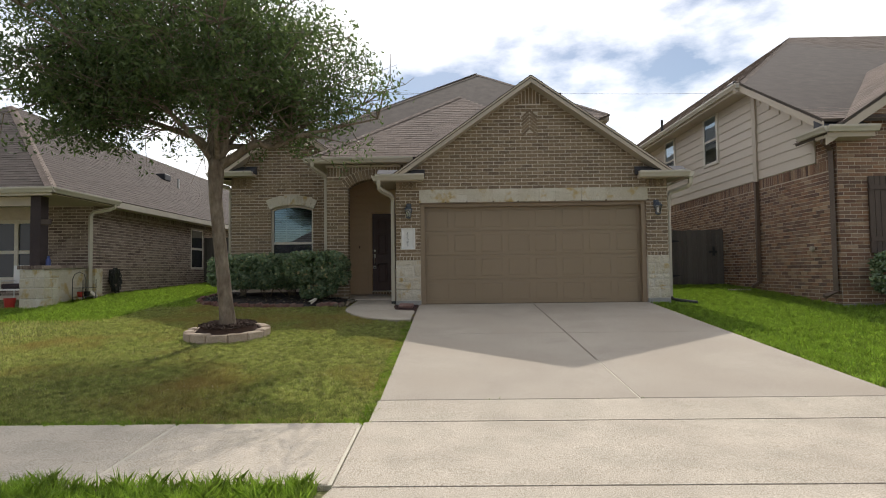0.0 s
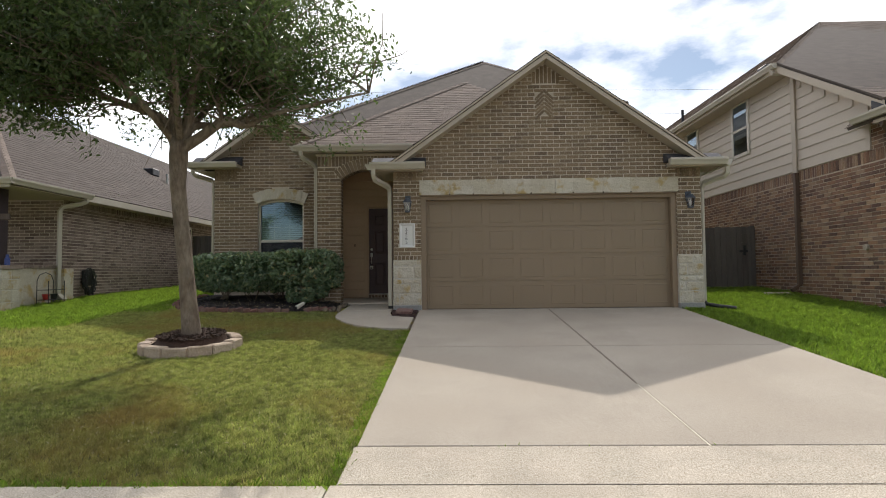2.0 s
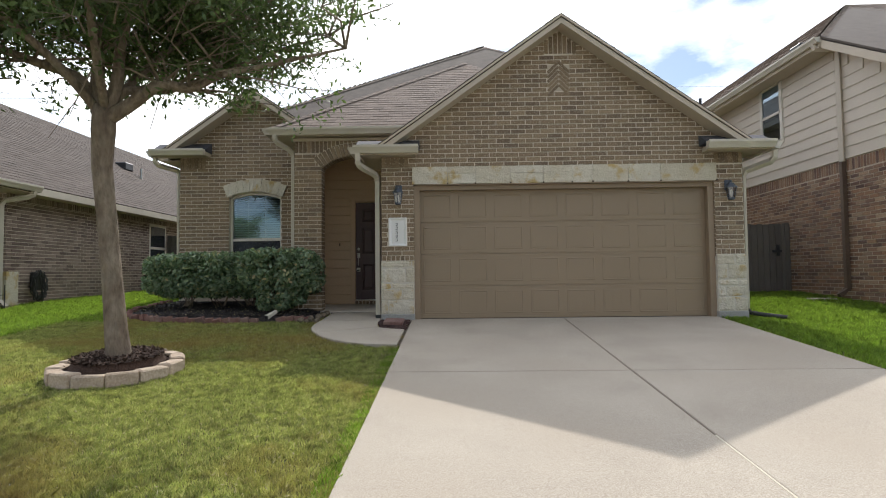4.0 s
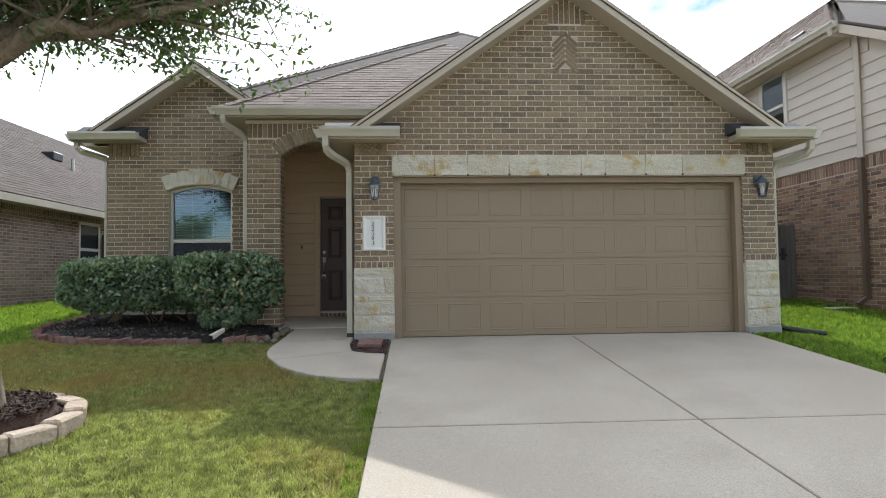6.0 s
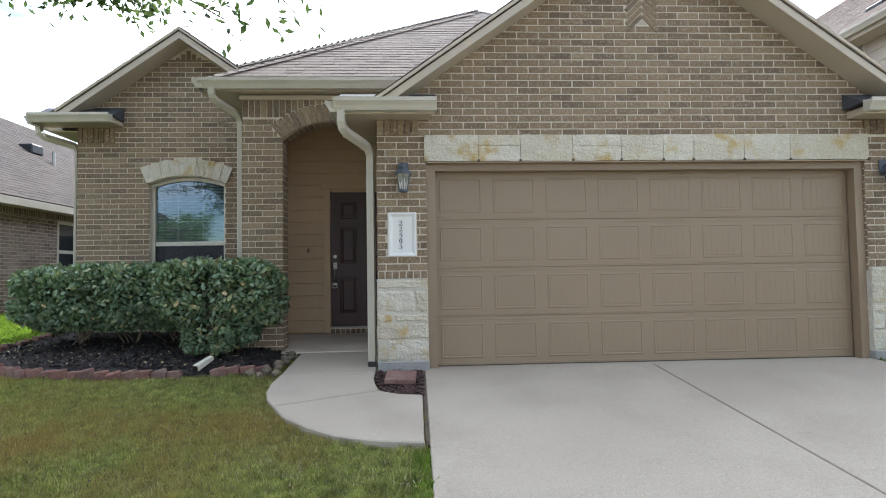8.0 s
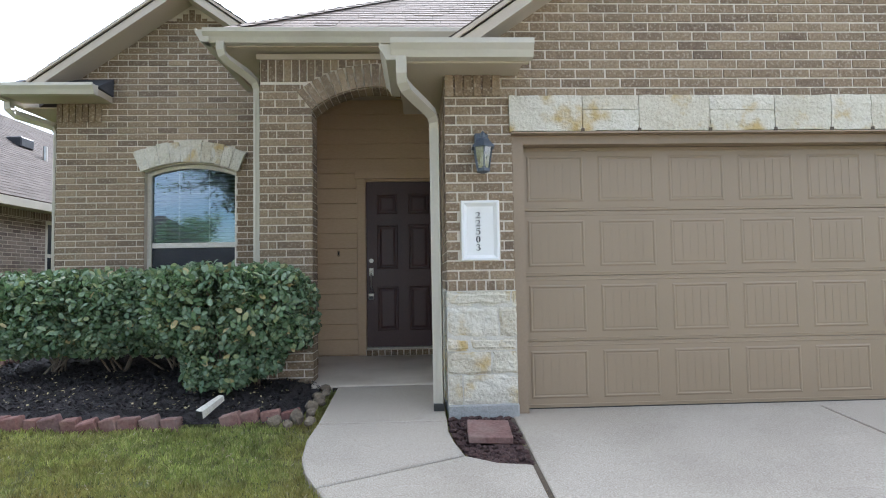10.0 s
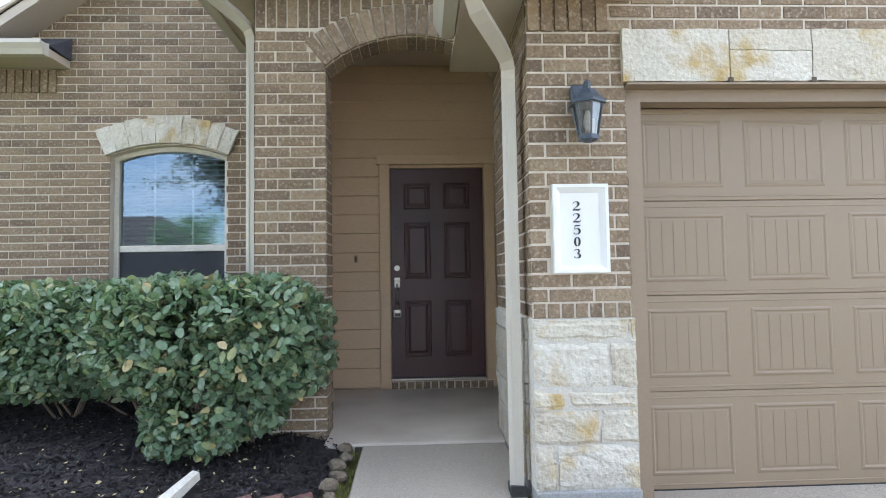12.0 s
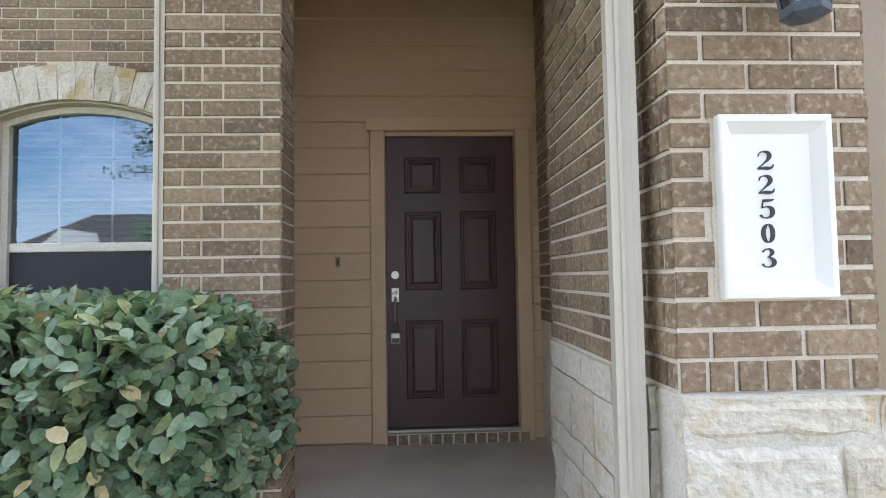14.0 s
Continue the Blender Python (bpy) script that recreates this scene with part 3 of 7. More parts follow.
# ---- garage block ----
G = 12.13
GXL, GXR, OPL, OPR = -1.07, 4.87, -0.54, 4.41
APEX_X, APEX_Z, RAKE = 1.90, 5.47, 0.705
LINT0, LINT1, STONE_TOP, STONE_BOT = 2.86, 3.15, 1.60, 0.72
SOFF = 3.34


def rake_z(x, drop=0.0):
    return APEX_Z - drop - abs(x - APEX_X) * RAKE


w = wall("wall_garage", "brown brick garage front rising to a gable")
prof = [(GXL, 0.3), (OPL, 0.3), (OPL, LINT1), (OPR, LINT1), (OPR, 0.3), (GXR, 0.3), (GXR, rake_z(GXR, 0.05)), (APEX_X, APEX_Z - 0.05), (GXL, rake_z(GXL, 0.05))]
part("masonry_core", prism(bmesh.new(), prof, "y", G, G + 0.22), MORTAR, w, "tan mortar")
rng = random.Random(3)


def gable_spans(v):
    half = (APEX_Z - 0.02 - v) / RAKE
    a, b = max(GXL, APEX_X - half), min(GXR, APEX_X + half)
    if 4.39 < v < 4.83:
        return [(a, 1.715), (2.085, b)]
    if v > 5.02:
        return [(a, 1.66), (2.14, b)] if b - a > 0.6 else []
    if v < LINT1:
        return [(GXL, OPL - 0.02), (OPR + 0.02, GXR)]
    return [(a, b)] if b - a > 0.1 else []


F = facing("south", G)
upper = courses(gable_spans, LINT1, APEX_Z - 0.08, rng)
# a soldier panel at the peak
for x in np.arange(1.66, 2.13, COURSE):
    top = min(5.42, rake_z(x + 0.035, 0.06))
    if top > 5.08:
        upper.append((x + JOINT / 2, 5.03, COURSE - JOINT, top - 5.03))
lay(w, F, upper, BRICK, BRICK_FAR, near=(1.2, 3.6))
# herringbone inlay
part("inlay_bed", boxed(1.712, 2.088, G - 0.004, G + 0.01, 4.395, 4.835), TRIM, w)
for s, du in ((1, 0.0), (-1, 0.185)):
    for i in range(6):
        c = (1.715 + du + 0.093, 4.41 + i * 0.077)
        ob = new("inlay_brick", BRICK_MESH[BRICK.name])
        ob.parent = w
        ob.matrix_basis = F @ Matrix.Translation((c[0], 0, c[1])) @ Matrix.Rotation(-s * radians(45), 4, "Y") @ Matrix.LocRotScale((-0.125, 0, -0.024), None, (0.25, 0.010 + 0.001 * i, 0.046))
for side, (a, b) in (("left", (GXL, OPL)), ("right", (OPR, GXR))):
    pier = wall("wall_garage_pier_" + side, "brown brick pier on a cream limestone base")
    holes = (-0.965, -0.645, 1.83, 2.32)

    def pier_spans(v, a=a, b=b, side=side):
        if side == "left" and holes[2] < v < holes[3]:
            return [(a, holes[0]), (holes[1], b)]
        return [(a, b)]

    base_z = STONE_TOP + (0.05 if side == "right" else 0.0)
    rows = courses(pier_spans, base_z + 0.09, LINT1, rng) + soldiers(a, b, base_z + 0.004, 0.088, COURSE)
    lay(pier, F, rows, BRICK, BRICK_FAR, limit=400)
    lay(pier, facing("west" if side == "left" else "east", a if side == "left" else b), courses(lambda v: [(-13.44, -G)] if side == "left" else [(G, 12.9)], STONE_TOP + 0.01, 3.4, rng), BRICK, BRICK_FAR, limit=120)
    if side == "left":
        lay(pier, facing("east", b), courses(lambda v: [(G, G + 0.10)], STONE_TOP + 0.01, LINT0, rng), BRICK, BRICK_FAR)
    else:
        lay(pier, facing("west", a), courses(lambda v: [(-G - 0.10, -G)], STONE_TOP + 0.01, LINT0, rng), BRICK, BRICK_FAR)
    top = soldiers(a, b - (0.08 if side == "left" else 0), 3.15, 0.20, COURSE)
    lay(pier, F, [(u, v + 0.0, l, h) for u, v, l, h in top], BRICK, BRICK_FAR, depth=0.020)

    # limestone base: rough blocks round the pier
    st = random.Random(7 if side == "left" else 9)
    top_s = STONE_TOP if side == "left" else STONE_TOP + 0.05
    rows_s = [0.72, 0.955, 1.13, 1.24, 1.478, top_s]
    for k in range(len(rows_s) - 1):
        z0, z1 = rows_s[k], rows_s[k + 1]
        cut = a + (b - a) * (0.20, 0.62, 0.30, 0.74, 0.93)[k] if side == "left" else a + (b - a) * (0.55, 0.25, 0.70, 0.35, 0.6)[k]
        for u0, u1 in ((a - 0.015, cut), (cut, b + 0.008)):
            rough_block = bmesh.new()
            e1 = st.uniform(0.006, 0.012)
            box(rough_block, u0 + e1, u1 - e1 * 0.8, G - 0.05, G + 0.12, z0 + e1 * 0.7, z1 - e1 * 0.7)
            bmesh.ops.subdivide_edges(rough_block, edges=rough_block.edges[:], cuts=7, use_grid_fill=True)
            for vert in rough_block.verts:
                near_rim = min(vert.co.x - u0, u1 - vert.co.x, vert.co.z - z0, z1 - vert.co.z) < 0.02
                vert.co.y += (0.016 * noise.noise(vert.co * 9) + 0.008 * noise.noise(vert.co * 31) + (0.010 if near_rim else 0)) if vert.co.y < G else 0
                vert.co.x += 0.009 * noise.noise(vert.co * 14 + Vector((3, 1, 2)))
                vert.co.z += 0.008 * noise.noise(vert.co * 15 + Vector((9, 4, 1)))
            part("stone", rough_block, STONE, pier, smooth=False)
        y_from, y_to = (G + 0.125, 13.40)
        yy = y_from
        while side == "left" and yy < y_to:
            y2 = min(y_to, yy + st.uniform(0.28, 0.5))
            rough_block = boxed(a - 0.025, a + 0.1, yy + 0.004, y2 - 0.004, z0 + 0.004, z1 - 0.004)
            bmesh.ops.subdivide_edges(rough_block, edges=rough_block.edges[:], cuts=4, use_grid_fill=True)
            for vert in rough_block.verts:
                vert.co.x += 0.012 * noise.noise(vert.co * 9) if vert.co.x < a else 0
                vert.co.z += 0.005 * noise.noise(vert.co * 12)
            part("stone", rough_block, STONE, pier)
            yy = y2
    part("stone_bed", boxed(a - 0.008, b + 0.003, G - 0.036, G + 0.10, 0.70, top_s), STONE_MORTAR, pier, "pale mortar between stones")
    foot = bmesh.new()
    box(foot, a - 0.01, b + 0.01, G - 0.055, G + 0.3, 0.25, 0.725, bevel=0.01)
    if side == "left":
        box(foot, a - 0.02, a + 0.1, G + 0.3, 13.4, 0.25, 0.76)
    part("foundation", foot, CONCRETE_G, pier, "grey concrete footing")

lintel = wall("wall_lintel", "cream limestone lintel over the garage door")
part("stone_bed", boxed(OPL - 0.015, OPR + 0.02, G - 0.02, G + 0.20, LINT0 + 0.006, LINT1 - 0.004), STONE_MORTAR, lintel)
cuts = [OPL - 0.02, 0.03, 0.49, 1.07, 1.61, 2.08, 2.42, 3.0, 3.53, OPR + 0.03]
for u0, u1 in zip(cuts, cuts[1:]):
    split = LINT0 + 0.17 if (u0, u1) in ((0.03, 0.49), (1.07, 1.61)) else None
    for z0, z1 in (((LINT0, split), (split, LINT1)) if split else ((LINT0, LINT1),)):
        bm = boxed(u0 + 0.003, u1 - 0.003, G - 0.042, G + 0.1, z0 + 0.002, z1 - 0.002)
        bmesh.ops.subdivide_edges(bm, edges=bm.edges[:], cuts=7, use_grid_fill=True)
        for vert in bm.verts:
            vert.co.y += 0.012 * noise.noise(vert.co * 8) + 0.006 * noise.noise(vert.co * 27) if vert.co.y < G else 0
            vert.co.z += 0.006 * noise.noise(vert.co * 10)
        part("stone", bm, STONE, lintel)
    # weep holes as solid blocks, the shade inside put into a dark colour
    part("weep_gap", boxed(u1 - 0.012, u1 + 0.012, G - 0.05, G - 0.01, LINT0 - 0.005, LINT0 + 0.02), DARK_JOINT, lintel)
part("angle_iron", boxed(OPL, OPR, G - 0.048, G + 0.1, LINT0 - 0.018, LINT0 - 0.006), TRIM_D, lintel, "painted steel angle")

# side and back of the garage
for name, at, a, b in (("wall_garage_side_left", GXL, G + 0.22, 13.44), ("wall_garage_side_right", GXR - 0.2, G + 0.22, 22.5)):
    ob = part(name, boxed(at, at + 0.2, a, b, 0.3, 3.4), MORTAR)
    tagged(ob, "brick side wall of the garage", "wall", kind="structure")

# the garage door: four sections with eight pressed panels each
gd = empty("garage_door", "closed tan sectional garage door with pressed panels", "garage door")
jamb = bmesh.new()
box(jamb, OPL + 0.002, OPL + 0.10, G + 0.03, G + 0.14, 0.60, LINT0 - 0.02)
box(jamb, OPR - 0.10, OPR - 0.002, G + 0.03, G + 0.14, 0.60, LINT0 - 0.02)
box(jamb, OPL + 0.10, OPR - 0.10, G + 0.03, G + 0.14, 2.77, LINT0 - 0.02)
ob = part("garage_door_frame", jamb, TRIM_D)
tagged(ob, "brown painted wooden garage door frame", "door frame", kind="structure")
DX0, DX1, DZ0, DZ1, DY = OPL + 0.085, OPR - 0.085, 0.635, 2.775, G + 0.16
sec_h = (DZ1 - DZ0) / 4
for s in range(4):
    z0, z1 = DZ0 + s * sec_h, DZ0 + (s + 1) * sec_h
    section = part("section", boxed(DX0, DX1, DY, DY + 0.045, z0 + 0.001, z1 - 0.001, bevel=0.004), GARAGE, gd)
    ribs = bmesh.new()
    for zz in (z0 + 0.022, z1 - 0.038):
        box(ribs, DX0 + 0.01, DX1 - 0.01, DY - 0.003, DY + 0.01, zz, zz + 0.010, bevel=0.002)
    part("bead", ribs, GARAGE, section)
    pw = (DX1 - DX0) / 8
    for i in range(8):
        x0, x1 = DX0 + i * pw + 0.060, DX0 + (i + 1) * pw - 0.060
        a, b = z0 + 0.075, z1 - 0.072
        bm = bmesh.new()
        rings = []
        for ins, dep in ((0, 0.001), (0.010, -0.004), (0.018, -0.005), (0.028, 0.0012), (0.038, -0.0015)):
            rings.append([bm.verts.new((x, DY + dep, z)) for x, z in ((x0 + ins, a + ins), (x1 - ins, a + ins), (x1 - ins, b - ins), (x0 + ins, b - ins))])
        for r, q in zip(rings, rings[1:]):
            for k in range(4):
                bm.faces.new((r[k], r[(k + 1) % 4], q[(k + 1) % 4], q[k]))
        bm.faces.new(rings[-1])
        for k in range(1, 6):
            gx = x0 + 0.04 + (x1 - x0 - 0.08) * k / 6
            box(bm, gx - 0.0025, gx + 0.0025, DY - 0.0035, DY, a + 0.045, b - 0.045)
        part("panel", bm, GARAGE, section)
part("bottom_seal", boxed(DX0, DX1, DY + 0.005, DY + 0.04, 0.615, DZ0 + 0.004), RUBBER, gd, "black rubber seal")
tagged(part("garage_sill", boxed(OPL, OPR, G + 0.02, G + 0.6, 0.4, 0.628), CONCRETE), "concrete garage threshold", "floor", kind="structure")
tagged(part("wall_garage_inside", boxed(OPL - 0.4, OPR + 0.4, G + 0.62, G + 0.7, 0.3, 3.3), ROOM), "plain wall closing the garage", "wall", kind="structure")

# garage roof with its rakes and eave returns
gr = empty("roof_garage", "brown shingle roof over the garage gable", "roof", kind="structure")
RY0 = 11.80
ridge_z = APEX_Z + 0.10
EXL, EXR = -1.455, 5.21
RXL, RXR = -1.20, 5.00
zl, zr = ridge_z - (APEX_X - RXL) * RAKE, ridge_z - (RXR - APEX_X) * RAKE
roof_plane(gr, [(RXL, 13.19, zl), (RXL, RY0, zl), (APEX_X, RY0, ridge_z), (APEX_X, 13.19, ridge_z)], seed=4)
zc = ridge_z - (APEX_X + 0.74) * RAKE
roof_plane(gr, [(-0.74, 15.5, zc), (-0.74, 13.19, zc), (APEX_X, 13.19, ridge_z), (APEX_X, 15.5, ridge_z)], seed=14)
roof_plane(gr, [(RXR, RY0, zr), (RXR, 22, zr), (APEX_X, 22, ridge_z), (APEX_X, RY0, ridge_z)], seed=5)
for s, xe in ((-1, GXL - 0.12), (1, GXR + 0.14)):
    ze = ridge_z - abs(xe - APEX_X) * RAKE
    d = 0.105
    zcut = max(min(3.34, ze - 0.07), ze - 0.06 - d)   # level cut over the eave return
    xcut = APEX_X + s * (ridge_z - 0.06 - d - zcut) / RAKE
    bm = prism(bmesh.new(), [(APEX_X, ridge_z - 0.06), (xe, ze - 0.06), (xe, zcut), (xcut, zcut), (APEX_X, ridge_z - 0.06 - d)], "y", RY0, RY0 + 0.03)
    part("rake_board", bm, TRIM, gr, "tan painted rake board")
    bm = prism(bmesh.new(), [(APEX_X, ridge_z - 0.02), (xe, ze - 0.02), (xe, ze - 0.055), (APEX_X, ridge_z - 0.055)], "y", RY0 - 0.022, RY0 + 0.01)
    part("rake_trim", bm, TRIM, gr, "narrow tan trim strip")
    zs = max(3.36, ze - 0.155)
    xs = APEX_X + s * (ridge_z - 0.155 - zs) / RAKE
    bm = prism(bmesh.new(), [(APEX_X, ridge_z - 0.135), (xs, zs + 0.02), (xs, zs), (APEX_X, ridge_z - 0.155)], "y", RY0 + 0.03, G + 0.02)
    part("rake_soffit", bm, TRIM, gr)
    # return box with gutter
    a, b = (EXL + 0.0, -0.43) if s < 0 else (4.17, EXR)
    part("return_box", boxed(a + 0.055, b - 0.055, 11.836, G - 0.002, 3.322, 3.40), TRIM, gr, "boxed tan eave return")
    part("return_fascia", boxed(a + 0.02, b - 0.02, 11.802, 11.834, 3.30, 3.33), TRIM, gr)
    gutter("return_gutter", (a - 0.02, 11.80, 3.44), (b, 11.80, 3.44), (0, -1, 0), "", gr)
    i, o = (b, a) if s < 0 else (a, b)
    bm = bmesh.new()
    V = [bm.verts.new(p) for p in ((o, 11.79, 3.43), (i, 11.79, 3.43), (i, G - 0.02, 3.60), (o, G - 0.02, 3.60), (o, G - 0.02, 3.42), (i, G - 0.02, 3.42))]
    for f in ((0, 1, 2, 3), (1, 5, 2), (0, 3, 4), (0, 4, 5, 1), (2, 5, 4, 3)):
        bm.faces.new([V[k] for k in f])
    part("return_cap", bm, FLASH, gr, "dark shingled cap on the return")
    x_f = EXL + 0.03 if s < 0 else EXR - 0.05
    part("side_fascia", boxed(x_f, x_f + 0.02, RY0 + 0.034, 12.6, 3.29, 3.38), TRIM, gr)
    part("side_soffit", boxed(min(x_f, GXL if s < 0 else GXR), max(x_f, GXL if s < 0 else GXR), G + 0.004, 13.19 if s < 0 else 20, 3.328, 3.345), TRIM, gr)
gutter("gutter", (EXL + 0.02, 11.72, 3.42), (EXL + 0.02, 12.55, 3.42), (-1, 0, 0), "short cream gutter along the eave beside the porch")
gutter("gutter", (EXR - 0.02, 11.72, 3.42), (EXR - 0.02, 21, 3.42), (1, 0, 0), "cream gutter along the garage side eave")

# ---- entry ----
EY = 13.20
CL, CR = -2.83, -2.33
ARX, ARH, SPRING, RISE = -1.70, 0.63, 3.37, 0.23
ARR = (ARH ** 2 + RISE ** 2) / (2 * RISE)
ARC_Z = SPRING + RISE - ARR


def arch_z(x, r=ARR):
    return ARC_Z + math.sqrt(max(0.0, r * r - (x - ARX) ** 2))


w = wall("wall_entry", "brown brick entry wall with an arched opening")
outline = [(CL, 0.3), (CR, 0.3), (CR, SPRING)] + [(ARX - ARH + 2 * ARH * i / 14, arch_z(ARX - ARH + 2 * ARH * i / 14)) for i in range(1, 14)] + [(GXL, SPRING), (GXL, 3.93), (CL, 3.93)]
part("masonry_core", prism(bmesh.new(), outline, "y", EY, EY + 0.24), MORTAR, w, "tan mortar")
VO = 0.235


def entry_spans(v):
    if v < SPRING - 0.02:
        return [(CL, CR)]
    r = ARR + VO
    dz = v - ARC_Z
    if dz < r:
        half = min(math.sqrt(r * r - dz * dz), dz * math.tan(math.asin(ARH / ARR)))
        return [(CL, max(CL + 0.03, ARX - max(half, 0.0)))] + ([(ARX + half, GXL)] if ARX + half < GXL - 0.04 else [])
    return [(CL, GXL)]


FE = facing("south", EY)
rows = [b for b in courses(entry_spans, 0.62, 3.66, random.Random(5)) if b[1] > SPRING - 0.05 or b[0] > CR]
for i in range(36):
    v = 0.62 + i * COURSE
    if v < SPRING - 0.05:
        for du, l in (((0.0, 0.244), (0.257, 0.243)) if i % 2 else ((0.0, 0.070), (0.083, 0.070), (0.166, 0.246), (0.425, 0.075))):
            rows.append((CL + du, v, l, COURSE - JOINT))
top = []
for u, v, l, h in soldiers(CL, GXL, 3.66, 0.23):
    base = max(3.66, arch_z(u + l / 2, ARR + VO) + 0.008)
    if 3.885 - base > 0.03:
        top.append((u, base, l, 3.885 - base))
lay(w, FE, rows + top, BRICK, BRICK_FAR)
n = 19
a0 = math.asin(ARH / ARR)
for i in range(n):
    t = -a0 + 2 * a0 * (i + 0.5) / n
    wv = 2 * a0 * ARR / n
    ob = new("voussoir", BRICK_MESH[BRICK.name])
    ob.parent = w
    ob.matrix_basis = FE @ Matrix.Translation((ARX, 0, ARC_Z)) @ Matrix.Rotation(t, 4, "Y") @ Matrix.LocRotScale((-wv / 2 + 0.004, 0, ARR), None, (wv - 0.006, 0.024, VO - 0.006))
    ob = new("voussoir", BRICK_MESH[BRICK.name])
    ob.parent = w
    ob.matrix_basis = Matrix.Translation((ARX, EY, ARC_Z)) @ Matrix.Rotation(t, 4, "Y") @ Matrix.Rotation(radians(90), 4, "X") @ Matrix.LocRotScale((-wv / 2 + 0.004, ARR, -0.23), None, (wv - 0.008, 0.010, 0.22))
lay(w, facing("east", CR), courses(lambda v: [(EY, EY + 0.24)], 0.62, SPRING, random.Random(6), 1), BRICK, BRICK_FAR)
lay(w, facing("west", CL), courses(lambda v: [(-14.7, -EY)], 0.62, 3.9, random.Random(8)), BRICK, BRICK_FAR, limit=60)
tagged(part("wall_entry_return", boxed(CL, CL + 0.15, EY + 0.24, 14.7, 0.3, 3.93), MORTAR), "brick return wall beside the porch", "wall", kind="structure")

# porch walls in lap siding, with the door
DOORY = 14.60
BX0, BX1, BZ0, BZ1 = -1.945, -1.035, 0.865, 2.905
w = wall("wall_porch", "brown lap siding round the front door")
core = bmesh.new()
box(core, CL + 0.15, BX0 - 0.04, DOORY + 0.03, DOORY + 0.18, 0.3, 3.95)
box(core, BX1 + 0.04, GXL + 0.3, DOORY + 0.03, DOORY + 0.18, 0.3, 3.95)
box(core, BX0 - 0.04, BX1 + 0.04, DOORY + 0.03, DOORY + 0.18, BZ1 + 0.04, 3.95)
box(core, BX0 - 0.04, BX1 + 0.04, DOORY + 0.03, DOORY + 0.18, 0.3, 0.80)
part("wall_core", core, SIDING, w)


def clapboards(parent, make, spans, z0, z1, step, mat_):
    """Overlapping boards: make(u0, u1, z, h) gives the mesh of one."""
    z = z0
    while z < z1:
        h = min(step + 0.02, z1 - z)
        for u0, u1 in spans(z + step / 2):
            part("plank", make(u0, u1, z, h), mat_, parent)
        z += step


def porch_board(u0, u1, z, h):
    return prism(bmesh.new(), [(DOORY + 0.009, z), (DOORY + 0.03, z), (DOORY + 0.03, z + h), (DOORY + 0.020, z + h), (DOORY - 0.001, z + 0.009)], "x", u0, u1)


def porch_spans(z):
    if z < 3.03:
        return [(-2.66, -2.055), (-0.93, -0.78)]
    return [(-2.66, -0.78)]


clapboards(w, porch_board, porch_spans, PORCH_Z + 0.01, 3.92, 0.185, SIDING)
part("side_board", boxed(-2.70, -2.67, EY + 0.24, DOORY + 0.02, PORCH_Z, 3.95), SIDING, w)
tagged(part("ceiling_porch", boxed(CL, GXL + 0.2, EY + 0.2, DOORY + 0.1, 3.93, 3.98), TRIM), "tan painted porch ceiling", "ceiling", kind="structure")
w2 = wall("wall_porch_right", "brown brick porch side wall over limestone")
lay(w2, facing("west", -0.865), courses(lambda v: [(-14.6, -13.44)], 1.60, 3.93, random.Random(12)), BRICK, BRICK_FAR)
part("masonry_core", boxed(-0.865, -0.75, 13.2, 14.6, 0.3, 3.95), MORTAR, w2)

casing = bmesh.new()
box(casing, BX0 - 0.105, BX0 - 0.005, DOORY - 0.02, DOORY + 0.03, PORCH_Z + 0.005, BZ1 + 0.03, bevel=0.003)
box(casing, BX1 + 0.005, BX1 + 0.105, DOORY - 0.02, DOORY + 0.03, PORCH_Z + 0.005, BZ1 + 0.03, bevel=0.003)
box(casing, BX0 - 0.13, BX1 + 0.13, DOORY - 0.03, DOORY + 0.03, BZ1 + 0.03, BZ1 + 0.125, bevel=0.003)
box(casing, BX0 - 0.04, BX0 - 0.003, DOORY + 0.03, DOORY + 0.16, 0.86, BZ1 + 0.04)
box(casing, BX1 + 0.003, BX1 + 0.04, DOORY + 0.03, DOORY + 0.16, 0.86, BZ1 + 0.04)
box(casing, BX0 - 0.003, BX1 + 0.003, DOORY + 0.03, DOORY + 0.16, BZ1 + 0.004, BZ1 + 0.04)
tagged(part("door_casing", casing, SIDING), "brown painted door casing", "door frame", kind="structure")
sill = bmesh.new()
box(sill, BX0 - 0.003, BX1 + 0.003, DOORY - 0.005, DOORY + 0.16, 0.845, 0.866, bevel=0.004)
tagged(part("threshold", sill, METAL), "dull aluminium door threshold", "threshold", kind="structure")
w3 = wall("trim_door_step", "row of brown bricks under the door")
part("masonry_core", boxed(BX0 - 0.01, BX1 + 0.07, DOORY - 0.028, DOORY + 0.03, PORCH_Z - 0.02, 0.843), MORTAR, w3)
lay(w3, facing("south", DOORY - 0.028), soldiers(BX0 - 0.01, BX1 + 0.07, PORCH_Z + 0.002, 0.078), BRICK, BRICK_FAR)

dr = empty("door_1", "closed dark maroon six-panel front door", "door", at=(BX0, DOORY + 0.08, BZ0))
leaf_y = DOORY + 0.055


def door_leaf():
    bm = bmesh.new()
    box(bm, BX0, BX1, leaf_y, leaf_y + 0.045, BZ0 + 0.004, BZ1)
    return bm


def to_parent(ob, parent):
    ob.matrix_parent_inverse = Matrix.Translation(parent.location).inverted()
    return ob


